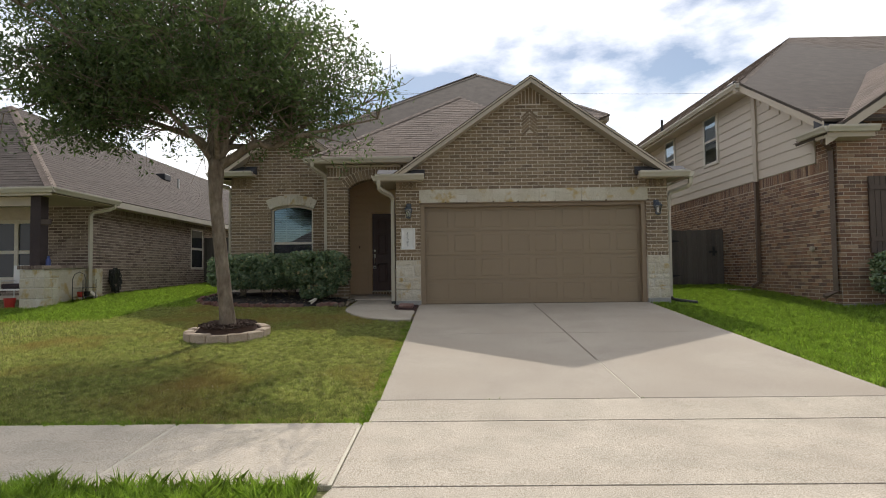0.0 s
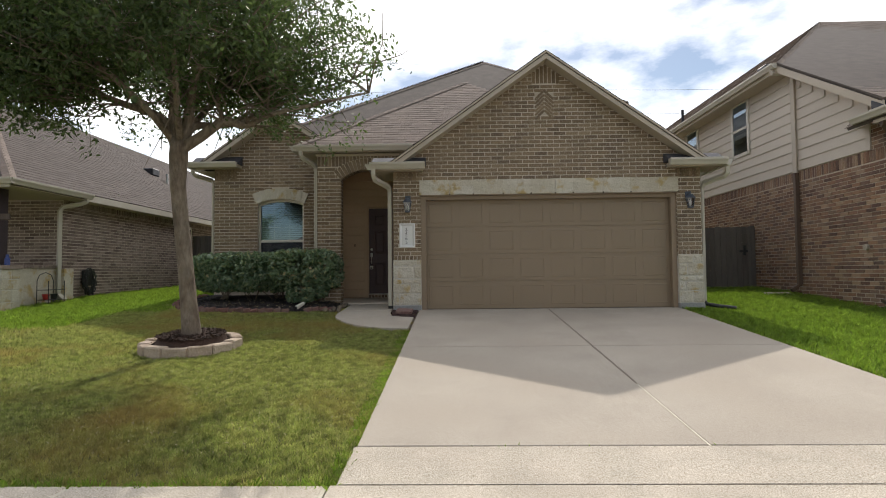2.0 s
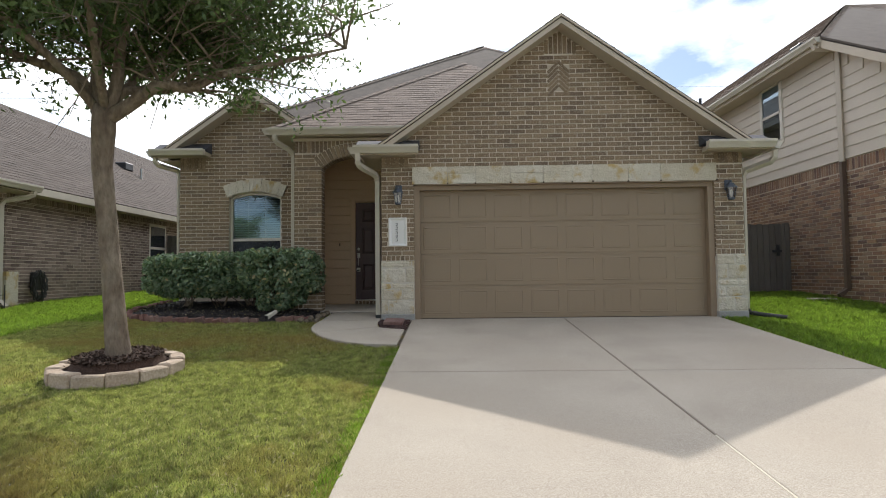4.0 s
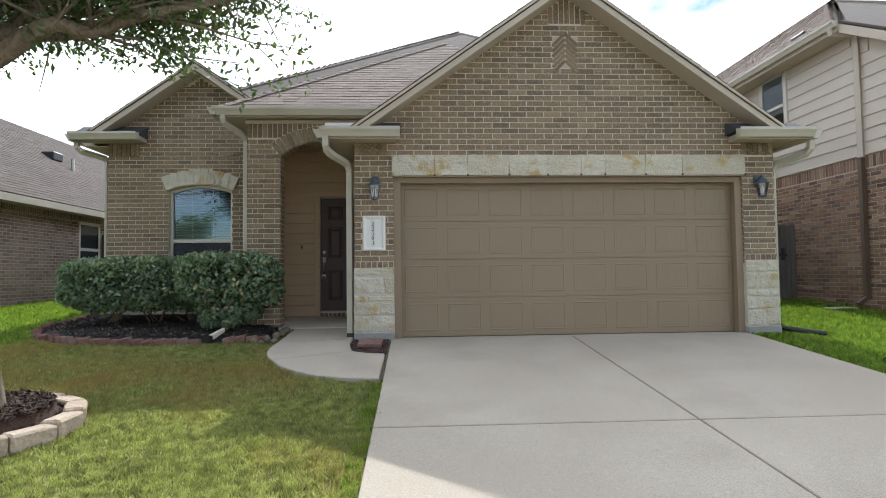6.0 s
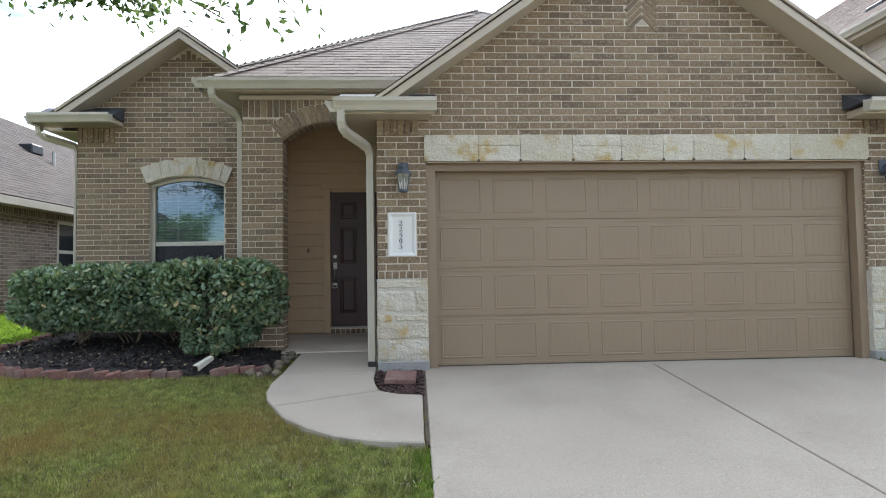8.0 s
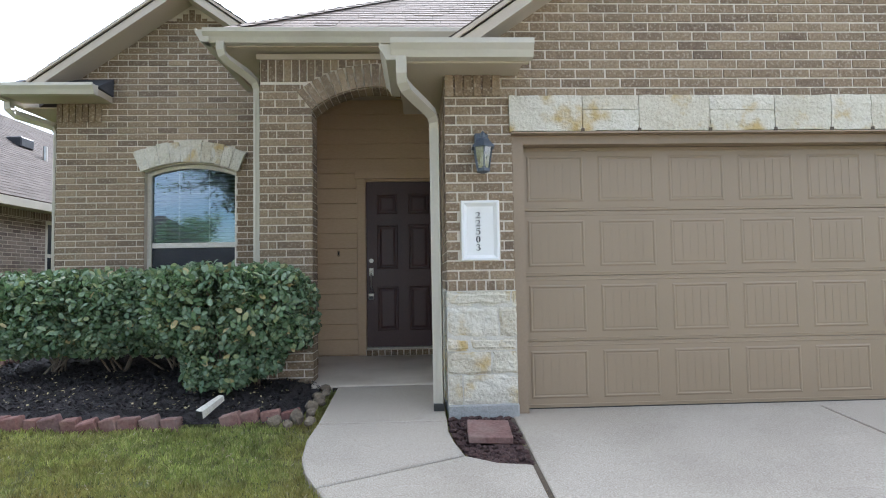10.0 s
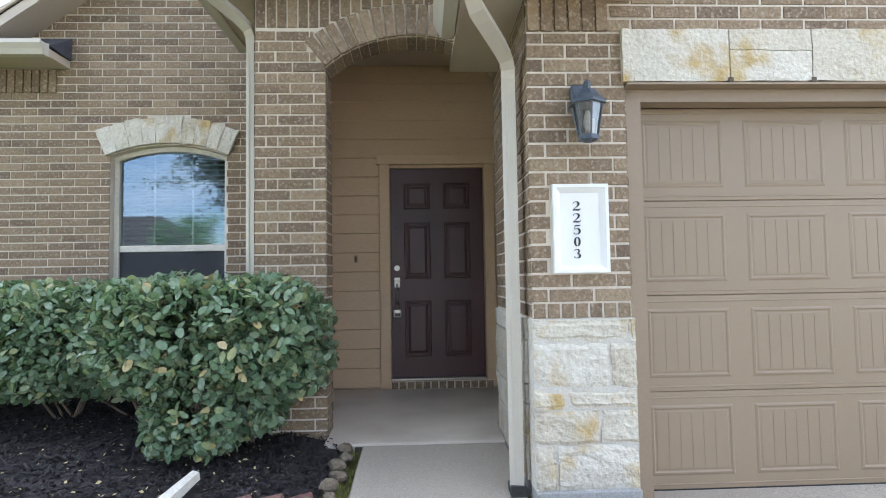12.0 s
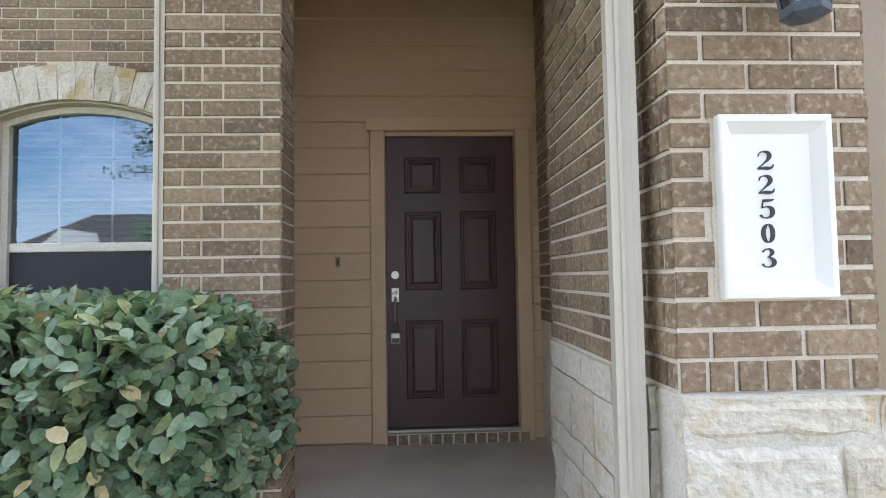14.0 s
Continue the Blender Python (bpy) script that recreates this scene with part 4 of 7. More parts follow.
leaf_ob = to_parent(part("leaf", door_leaf(), DOOR, dr), dr)
DW = BX1 - BX0
for x0, x1 in ((0.15, 0.42), (0.58, 0.85)):
    for z0, z1 in ((0.10, 0.36), (0.47, 0.735), (0.805, 0.925)):
        xa, xb = BX0 + x0 * DW, BX0 + x1 * DW
        za, zb = BZ0 + z0 * 2.04, BZ0 + z1 * 2.04
        bm = bmesh.new()
        rings = []
        for ins, dep in ((-0.006, -0.0005), (0.004, -0.009), (0.014, -0.009), (0.024, 0.002), (0.034, -0.001), (0.052, -0.007)):
            rings.append([bm.verts.new((x, leaf_y + dep, z)) for x, z in ((xa + ins, za + ins), (xb - ins, za + ins), (xb - ins, zb - ins), (xa + ins, zb - ins))])
        for r, q in zip(rings, rings[1:]):
            for k in range(4):
                bm.faces.new((r[k], r[(k + 1) % 4], q[(k + 1) % 4], q[k]))
        bm.faces.new(rings[-1])
        to_parent(part("panel", bm, DOOR, dr), dr)


def disc(bm, x, y, z, r, d, n=20):
    """A round rose on a face that looks to -y."""
    prism(bm, [(x + r * math.cos(2 * math.pi * k / n), z + r * math.sin(2 * math.pi * k / n)) for k in range(n)], "y", y - d, y)
    return bm


hx = BX0 + 0.058
to_parent(part("deadbolt", disc(disc(bmesh.new(), hx, leaf_y, 1.925, 0.027, 0.012), hx, leaf_y - 0.012, 1.925, 0.014, 0.008), METAL, dr, "round nickel deadbolt"), dr)
hs = bmesh.new()
box(hs, hx - 0.028, hx + 0.028, leaf_y - 0.01, leaf_y, 1.735, 1.835, bevel=0.004)
tube(hs, [(hx, leaf_y - 0.008, 1.765), (hx, leaf_y - 0.055, 1.76), (hx, leaf_y - 0.055, 1.66), (hx, leaf_y - 0.05, 1.60), (hx, leaf_y - 0.006, 1.585)], 0.010, 8)
box(hs, hx - 0.014, hx + 0.014, leaf_y - 0.06, leaf_y - 0.012, 1.79, 1.81, bevel=0.004)
to_parent(part("door_handle", hs, METAL, dr, "nickel pull handle with a thumb latch"), dr)
lb = empty("lock_box", "grey key lock box hanging on the door handle", "lock box", at=(hx, leaf_y - 0.04, 1.45))
bm = boxed(hx - 0.038, hx + 0.038, leaf_y - 0.06, leaf_y - 0.016, 1.445, 1.53, bevel=0.010)
to_parent(part("body", bm, METAL, lb), lb)
to_parent(part("shackle", tube(bmesh.new(), [(hx - 0.02, leaf_y - 0.04, 1.525), (hx - 0.02, leaf_y - 0.04, 1.57), (hx - 0.01, leaf_y - 0.044, 1.60), (hx + 0.01, leaf_y - 0.044, 1.60), (hx + 0.02, leaf_y - 0.04, 1.57), (hx + 0.02, leaf_y - 0.04, 1.525)], 0.005, 6), BLACK, lb), lb)
to_parent(part("face_plate", boxed(hx - 0.026, hx + 0.026, leaf_y - 0.0635, leaf_y - 0.059, 1.46, 1.49), BLACK, lb, "dark key pad"), lb)
bell = part("doorbell", boxed(-2.295, -2.265, DOORY - 0.004, DOORY + 0.02, 1.985, 2.055, bevel=0.005), TRIM_D)
tagged(bell, "small brown doorbell plate with a dark button", "doorbell")
part("button", boxed(-2.286, -2.274, DOORY - 0.009, DOORY - 0.003, 2.0, 2.04, bevel=0.002), BLACK, bell)

# ---- window wing ----
WY = 14.70
WL, WR = -5.73, -2.68
WAX, WAZ = -4.10, 5.26
WRAKE = 0.70
NL, NR, NB, NSPR, NCR = -4.665, -3.545, 1.55, 3.06, 3.17
w = wall("wall_window", "brown brick wing with a gable and an arched window")
nr = ((NR - NL) ** 2 / 4 + (NCR - NSPR) ** 2) / (2 * (NCR - NSPR))
ncx, ncz = (NL + NR) / 2, NCR - nr


def win_z(x, r=None):
    return ncz + math.sqrt(max(0.0, (r or nr) ** 2 - (x - ncx) ** 2))


crown = [(NR - (NR - NL) * i / 10, win_z(NR - (NR - NL) * i / 10)) for i in range(11)]
outline_a = [(WL, 0.4), (NL, 0.4), (NL, NSPR)] + [(x, z) for x, z in crown[::-1]][1:-1] + [(NR, NSPR), (NR, 0.4), (WR, 0.4), (WR, 3.9 + (WR - WR)), (WR, WAZ - 0.06 - (WR - WAX) * WRAKE), (WAX, WAZ - 0.06), (WL, WAZ - 0.06 - (WAX - WL) * WRAKE)]
core = prism(bmesh.new(), outline_a, "y", WY, WY + 0.22)
box(core, NL, NR, WY, WY + 0.22, 0.4, NB)
part("masonry_core", core, MORTAR, w, "tan mortar")


def window_spans(v):
    half = (WAZ - 0.03 - v) / WRAKE
    a, b = max(WL, WAX - half), min(WR - 0.0, WAX + half)
    if b - a < 0.12:
        return []
    if NB < v < NSPR:
        return [(a, NL), (NR, b)]
    if NSPR <= v < ncz + nr + 0.275:
        out_r, ang = nr + 0.275, 0.605 / nr
        half = (v - ncz) * math.tan(ang) if v < ncz + out_r * math.cos(ang) else math.sqrt(max(0.0, out_r ** 2 - (v - ncz) ** 2))
        half = max(half * 0.97, 0.02)
        return [(a, ncx - half), (ncx + half, b)]
    if v > 4.98:
        return []
    return [(a, b)]


rows = courses(window_spans, 1.3, 4.98, random.Random(15))
for u, v, l, h in soldiers(WAX - 0.35, WAX + 0.35, 4.94, 0.22):
    topz = WAZ - 0.15 - abs(u + l / 2 - WAX) * WRAKE
    if topz > 4.99:
        rows.append((u, 4.95, l, topz - 4.95))
lay(w, facing("south", WY), rows, BRICK, BRICK_FAR, limit=700)
lay(w, facing("south", WY), soldiers(WL, WL + 0.55, 3.69, 0.24), BRICK, BRICK_FAR, depth=0.022)
lay(w, facing("west", WL), courses(lambda v: [(-22, -WY)], 0.9, 3.9, random.Random(16)), BRICK, BRICK_FAR, limit=1)
tagged(part("wall_house_left", boxed(WL, WL + 0.2, WY + 0.22, 30, 0.4, 4.0), MORTAR), "brick side wall of the house", "wall", kind="structure")
# limestone arch over the window
arch_cuts = [-0.60, -0.475, -0.35, -0.22, -0.10, 0.015, 0.135, 0.25, 0.37, 0.485, 0.60]
arch_rng = random.Random(33)
for t0, t1 in zip(arch_cuts, arch_cuts[1:]):
    a = [t0 + 0.005 + (t1 - t0 - 0.010) * k / 4 for k in range(5)]
    pts = []
    R0, R1 = nr + 0.010 + arch_rng.uniform(-0.004, 0.004), nr + 0.268 + arch_rng.uniform(-0.012, 0.012)
    for t in a:
        ang = t / nr
        pts.append((ncx + R0 * math.sin(ang), ncz + R0 * math.cos(ang)))
    for t in a[::-1]:
        ang = t / nr
        pts.append((ncx + R1 * math.sin(ang), ncz + R1 * math.cos(ang)))
    bm = prism(bmesh.new(), pts, "y", WY - 0.05, WY + 0.15)
    bmesh.ops.triangulate(bm, faces=[f for f in bm.faces if len(f.verts) > 4])
    bmesh.ops.subdivide_edges(bm, edges=bm.edges[:], cuts=2, use_grid_fill=True)
    for vert in bm.verts:
        vert.co.x += 0.005 * noise.noise(vert.co * 12)
        vert.co.y += 0.014 * noise.noise(vert.co * 9) + 0.008 * noise.noise(vert.co * 30) if vert.co.y < WY else 0
        vert.co.z += 0.007 * noise.noise(vert.co * 11)
    part("stone", bm, STONE, w)
arch_bed = [(ncx + (nr + 0.012) * math.sin(t / nr), ncz + (nr + 0.012) * math.cos(t / nr)) for t in np.linspace(-0.60, 0.60, 13)]
arch_bed += [(ncx + (nr + 0.262) * math.sin(t / nr), ncz + (nr + 0.262) * math.cos(t / nr)) for t in np.linspace(0.60, -0.60, 13)]
part("stone_bed", prism(bmesh.new(), arch_bed, "y", WY - 0.043, WY + 0.14), STONE_MORTAR, w, "pale mortar between stones")

# the window: frame, sashes, muntins, glass and blinds
win = empty("window_1", "off-white arched single-hung window with blinds", "window", kind="structure")
fy = WY + 0.075


def arch_frame(x0, x1, z0, inset, y0, y1, r):
    """A window frame with an arched head, inset wide."""
    n = 10
    outer = [(x0, z0), (x1, z0)] + [(x1 - (x1 - x0) * i / n, win_z(x1 - (x1 - x0) * i / n, r)) for i in range(n + 1)]
    xi0, xi1 = x0 + inset, x1 - inset
    inner = [(xi0, z0 + inset), (xi1, z0 + inset)] + [(xi1 - (xi1 - xi0) * i / n, win_z(xi1 - (xi1 - xi0) * i / n, r) - inset) for i in range(n + 1)]
    bm = bmesh.new()
    rings = [[bm.verts.new((x, y, z)) for x, z in pts] for pts, y in ((outer, y0), (inner, y0), (inner, y1), (outer, y1))]
    k = len(outer)
    for q in range(4):
        a, b = rings[q], rings[(q + 1) % 4]
        for i in range(k):
            bm.faces.new((a[i], a[(i + 1) % k], b[(i + 1) % k], b[i]))
    return bm


part("window_frame", arch_frame(NL + 0.002, NR - 0.002, NB, 0.045, fy, fy + 0.09, nr - 0.004), VINYL, win)
part("meeting_rail", boxed(NL + 0.045, NR - 0.045, fy + 0.015, fy + 0.06, 2.125, 2.19, bevel=0.005), VINYL, win)
gb = bmesh.new()
for k in (1, 2):
    x = NL + (NR - NL) * k / 3
    box(gb, x - 0.008, x + 0.008, fy + 0.043, fy + 0.049, 2.19, win_z(x) - 0.05)
for z in (2.50, 2.81):
    box(gb, NL + 0.05, NR - 0.05, fy + 0.0432, fy + 0.0488, z - 0.008, z + 0.008)
part("muntin", gb, VINYL, win, "slim grille bars inside the glass")
pane = bmesh.new()
n = 10
vs = [pane.verts.new((x, fy + 0.040, z)) for x, z in [(NL + 0.045, 2.17), (NR - 0.045, 2.17)] + [(NR - 0.045 - (NR - NL - 0.09) * i / n, win_z(NR - 0.045 - (NR - NL - 0.09) * i / n) - 0.05) for i in range(n + 1)]]
pane.faces.new(vs)
p1 = part("pane", pane, GLASS, win, "reflecting clear pane")
pane = bmesh.new()
pane.faces.new([pane.verts.new(p) for p in ((NL + 0.045, fy + 0.052, NB + 0.045), (NR - 0.045, fy + 0.052, NB + 0.045), (NR - 0.045, fy + 0.052, 2.13), (NL + 0.045, fy + 0.052, 2.13))])
p2 = part("pane", pane, GLASS, win)
screen_mat = bpy.data.materials.new("dark_insect_screen")
screen_mat.use_nodes = True
sm = screen_mat.node_tree
sm_mix, sm_tr = sm.nodes.new("ShaderNodeMixShader"), sm.nodes.new("ShaderNodeBsdfTransparent")
sm.nodes["Principled BSDF"].inputs["Base Color"].default_value = (0.045, 0.048, 0.055, 1)
sm.nodes["Principled BSDF"].inputs["Roughness"].default_value = 0.7
sm_mix.inputs[0].default_value = 0.72
for a, b in ((sm_tr.outputs[0], sm_mix.inputs[1]), (sm.nodes["Principled BSDF"].outputs[0], sm_mix.inputs[2]), (sm_mix.outputs[0], sm.nodes["Material Output"].inputs[0])):
    sm.links.new(a, b)
part("insect_screen", boxed(NL + 0.045, NR - 0.045, fy + 0.028, fy + 0.030, NB + 0.045, 2.127), screen_mat, win, "dark mesh insect screen")
p1.visible_shadow = p2.visible_shadow = False
for p_ in (p1, p2):
    if p_.data.polygons[0].normal.y > 0:
        p_.data.flip_normals()
part("window_sill", boxed(NL - 0.02, NR + 0.02, WY - 0.03, fy + 0.05, NB - 0.08, NB, bevel=0.008), BRICK, win, "brick sill")
blind = empty("window_blind", "white horizontal blind lowered behind the window", "blind")
z = 2.16
while z < 3.10:
    hw = (NR - NL) / 2 - 0.05
    part("slat", prism(bmesh.new(), [(fy + 0.100, z), (fy + 0.103, z - 0.002), (fy + 0.136, z + 0.024), (fy + 0.133, z + 0.026)], "x", ncx - hw, ncx + hw), BLIND, blind)
    z += 0.049
part("bottom_rail", boxed(ncx - hw, ncx + hw, fy + 0.095, fy + 0.115, 2.13, 2.155), BLIND, blind)
tagged(part("wall_room", box(box(box(bmesh.new(), WL + 0.3, WR, 17.0, 17.1, 0.4, 3.9), WL + 0.25, WL + 0.3, 14.95, 17, 0.4, 3.9), WR - 0.05, WR, 14.95, 17, 0.4, 3.9), ROOM), "plain inner walls of the front room", "wall", kind="structure")
tagged(part("floor_room", boxed(WL + 0.3, WR, 14.92, 17.0, 0.8, 0.9), ROOM), "front room floor", "floor", kind="structure")
tagged(part("ceiling_room", boxed(WL + 0.2, WR, 14.92, 17.1, 3.45, 3.5), ROOM), "front room ceiling", "ceiling", kind="structure")

# wing roof
wr = empty("roof_wing", "small brown shingle gable roof over the window wing", "roof", kind="structure")
WRY0 = 14.35
wz = WAZ + 0.08
wxl, wxr = -5.98, -2.3
roof_plane(wr, [(wxl, 18.5, wz - (WAX - wxl) * WRAKE), (wxl, WRY0, wz - (WAX - wxl) * WRAKE), (WAX, WRY0, wz), (WAX, 18.5, wz)], seed=8)
roof_plane(wr, [(wxr, WRY0, wz - (wxr - WAX) * WRAKE), (wxr, 18.5, wz - (wxr - WAX) * WRAKE), (WAX, 18.5, wz), (WAX, WRY0, wz)], seed=9)
for xe in (WL - 0.12, -2.62):
    ze = wz - abs(xe - WAX) * WRAKE
    part("rake_board", prism(bmesh.new(), [(WAX, wz - 0.06), (xe, ze - 0.06), (xe, ze - 0.175), (WAX, wz - 0.175)], "y", WRY0, WRY0 + 0.03), TRIM, wr, "tan painted rake board")
    part("rake_trim", prism(bmesh.new(), [(WAX, wz - 0.02), (xe, ze - 0.02), (xe, ze - 0.05), (WAX, wz - 0.05)], "y", WRY0 - 0.022, WRY0 + 0.01), TRIM, wr)
    part("rake_soffit", prism(bmesh.new(), [(WAX, wz - 0.145), (xe, ze - 0.145), (xe, ze - 0.165), (WAX, wz - 0.165)], "y", WRY0 + 0.03, WY + 0.02), TRIM, wr)
part("return_box", boxed(-6.14, -5.06, WRY0 + 0.034, WY - 0.002, 3.925, 4.00), TRIM, wr, "boxed tan eave return")
gutter("return_gutter", (-6.18, WRY0, 4.03), (-5.04, WRY0, 4.03), (0, -1, 0), "", wr)
bm = bmesh.new()
V = [bm.verts.new(p) for p in ((-6.17, WRY0, 4.02), (-5.04, WRY0, 4.02), (-5.04, WY - 0.02, 4.22), (-6.17, WY - 0.02, 4.22), (-6.17, WY - 0.02, 4.0), (-5.04, WY - 0.02, 4.0))]
for f in ((0, 1, 2, 3), (1, 5, 2), (0, 3, 4), (0, 4, 5, 1), (2, 5, 4, 3)):
    bm.faces.new([V[k] for k in f])
part("return_cap", bm, FLASH, wr, "dark shingled cap on the return")
gutter("gutter", (-6.16, WRY0, 4.02), (-6.16, 28, 4.02), (-1, 0, 0), "cream gutter along the side eave")
part("side_soffit", boxed(-6.14, WL, WY, 28, 3.86, 3.88), TRIM, wr)

# entry and main roofs
S = 0.70
mr = empty("roof_entry", "brown shingle hip roof over the entry", "roof", kind="structure")
ez = 4.07
hip = 3.70
hx0, hy0 = -3.26, 13.0
pk = (hx0 + hip, hy0 + hip, ez + S * hip)
xr = 2 * pk[0] - hx0
roof_plane(mr, [(hx0, hy0, ez), (xr, hy0, ez), pk], seed=11)
roof_plane(mr, [(hx0, 20, ez), (hx0, hy0, ez), pk, (pk[0], 20, pk[2])], seed=12)
roof_plane(mr, [(xr, hy0, ez), (xr, 20, ez), (pk[0], 20, pk[2]), pk], tabs=False)
ridge_caps(mr, (hx0, hy0, ez + 0.01), (pk[0], pk[1], pk[2] + 0.01))
part("fascia", boxed(hx0 + 0.03, -0.9, hy0 + 0.02, hy0 + 0.045, ez - 0.135, ez - 0.02), TRIM, mr, "tan painted fascia")
part("frieze", boxed(CL - 0.03, GXL, EY - 0.03, EY, 3.875, 3.93), TRIM, mr)
part("soffit", boxed(hx0 + 0.03, -0.6, hy0 + 0.045, EY + 0.1, ez - 0.12, ez - 0.10), TRIM, mr)
part("side_soffit", boxed(hx0 + 0.03, CL, EY + 0.1, WY, ez - 0.12, ez - 0.10), TRIM, mr)
part("side_fascia", boxed(hx0 + 0.03, hx0 + 0.05, hy0 + 0.045, WY, ez - 0.135, ez - 0.02), TRIM, mr)
gutter("gutter", (hx0 - 0.02, hy0 + 0.02, ez), (-0.75, hy0 + 0.02, ez), (0, -1, 0), "cream gutter over the arched entry")
gutter("gutter", (hx0 + 0.03, hy0 - 0.08, ez), (hx0 + 0.03, 14.36, ez), (-1, 0, 0), "short cream gutter beside the wing")
mm = empty("roof_main", "large brown shingle hip roof of the house", "roof", kind="structure")
mx0, my0, mz = -6.2, 14.32, 4.03
ap = (1.3, my0 + 7.5, mz + S * 7.5 - 0.10)
ec = (ap[0] + 4.0, ap[1] - 4.0, ap[2] - 4.0 * S)
roof_plane(mm, [(mx0 + 0.7, my0 + 0.7, mz + 0.49), (1.9, my0 + 0.7, mz + 0.49), ec, ap], seed=21)
roof_plane(mm, [(mx0, 32, mz), (mx0, my0 + 0.7, mz), (mx0 + 0.7, my0 + 0.7, mz + 0.49), ap, (ap[0], 32, ap[2])], seed=22)
roof_plane(mm, [(ec[0], ec[1], ec[2]), (ec[0], 32, ec[2]), (ap[0], 32, ap[2]), ap], seed=23)
ridge_caps(mm, (mx0 + 1.2, my0 + 1.2, mz + 0.84), ap)
ridge_caps(mm, ap, ec)
part("eave_box", boxed(ec[0] - 0.4, ec[0] + 0.02, ec[1] + 0.05, 31, ec[2] - 0.2, ec[2] - 0.03), TRIM, mm)
vent = part("roof_vent", tube(bmesh.new(), [(3.9, 18.6, 6.2), (3.9, 18.6, 7.35)], 0.04, 8), BLACK, mm)
tagged(part("wall_upper_side", boxed(GXR - 0.2, GXR, 18.4, 30, 3.4, 6.3), SIDING_B), "upper storey side wall", "wall", kind="structure")
tagged(part("wall_upper", boxed(1.5, GXR - 0.21, 18.4, 18.6, 3.5, 6.3), SIDING_B), "upper storey wall behind the garage roof", "wall", kind="structure")
tagged(part("wall_house_back", boxed(WL, GXR, 30, 30.2, 0.4, 6.4), MORTAR), "plain back wall of the house", "wall", kind="structure")
# ---- neighbour to the east: two storeys, brick below and siding above ----
RX = 8.05


def neighbour_east():
    w = wall("wall_east_house", "rust brick lower wall with beige lap siding above")
    core = bmesh.new()
    prism(core, [(11.62, 0.3), (26, 0.3), (26, 5.98), (14.3, 5.98), (11.62, 4.42)], "x", RX, RX + 0.25)
    prism(core, [(RX, 0.3), (15.5, 0.3), (15.5, 4.1), (11.75, 6.6), (RX, 4.1)], "y", 11.35, 11.6)
    part("masonry_core", core, MORTAR_D, w, "brown mortar")
    FWE = facing("west", RX)
    lay(w, FWE, courses(lambda v: [(-24, -11.35)], 0.555, 3.36, random.Random(31)) + soldiers(-24, -11.35, 3.36, 0.235) + courses(lambda v: [(-12.0, -11.35)], 3.59, 4.15, random.Random(32)), BRICK_R, BRICK_R_FAR, near=(-12.5, 2.2))
    lay(w, facing("south", 11.35), courses(lambda v: [(RX, min(15.4, 15.5 if v < 4.1 else 0))] if v < 4.1 else [(RX + (v - 4.1) / 0.68, 15.4 - (v - 4.1) / 0.68)], 0.555, 6.3, random.Random(33)), BRICK_R, BRICK_R_FAR, limit=250, near=(RX, 2.5))
    part("foundation", box(boxed(RX - 0.025, RX + 0.1, 11.33, 26, 0.3, 0.60), RX - 0.025, 15.5, 11.325, 11.5, 0.3, 0.60), CONCRETE_G, w, "grey concrete footing")
    z = 3.60
    while z < 5.9:
        y0 = 12.0 if z < 4.3 else 12.0 + (z - 4.3) / 0.58
        if y0 < 25:
            part("plank", prism(bmesh.new(), [(RX - 0.030, z), (RX, z), (RX, z + 0.25), (RX - 0.010, z + 0.25)], "y", min(y0, 14.6), 25), SIDING_B, w)
        z += 0.235
    part("corner_board", boxed(RX - 0.035, RX + 0.02, 11.98, 12.09, 3.59, 4.3), SIDING_B, w)
    # windows of the upper storey
    for y0, y1 in ((16.30, 17.12), (19.4, 20.22)):
        win = empty("window_2" if y0 < 18 else "window_3", "white single-hung window in beige siding", "window", kind="structure")
        fr = bmesh.new()
        for a, b, c, d in ((y0 - 0.06, y0 + 0.04, 4.44, 5.95), (y1 - 0.04, y1 + 0.06, 4.44, 5.95), (y0, y1, 4.44, 4.53), (y0, y1, 5.87, 5.95), (y0, y1, 5.16, 5.22)):
            box(fr, RX - 0.055, RX - 0.005, a, b, c, d)
        part("window_frame", fr, VINYL, win)
        for z0, z1 in ((4.53, 5.16), (5.22, 5.87)):
            bm = bmesh.new()
            bm.faces.new([bm.verts.new(p) for p in ((RX - 0.033, y0 + 0.04, z0), (RX - 0.033, y1 - 0.04, z0), (RX - 0.033, y1 - 0.04, z1), (RX - 0.033, y0 + 0.04, z1))])
            pn = part("pane", bm, GLASS, win)
            if pn.data.polygons[0].normal.x > 0:
                pn.data.flip_normals()
        # flat sheets: reflected sky and room shade are put into their colours
        part("blind", boxed(RX - 0.031, RX - 0.029, y0 + 0.04, y1 - 0.04, 5.2, 5.87), BLIND, win, "pale sheet standing in for reflected sky")
        part("inner_shade", boxed(RX - 0.030, RX - 0.029, y0 + 0.04, y1 - 0.04, 4.53, 5.2), ROOM, win, "flat dark sheet standing in for the shaded room")
    roof = empty("roof_east_house", "brown shingle roof of the two-storey house", "roof", kind="structure")
    ex, ey, ez_, s_ = 7.62, 14.20, 6.12, 0.58
    pk = (13.9, 22.2, ez_ + s_ * 7.75)
    roof_plane(roof, [(ex, 34, ez_), (ex, ey, ez_), pk, (13.9, 34, pk[2])], seed=41)
    low = (ex, 11.1, ez_ - s_ * (ey - 11.1))
    roof_plane(roof, [low, (24, 11.1, low[2]), (24, 22.2, pk[2]), pk, (ex, ey, ez_)], seed=42)
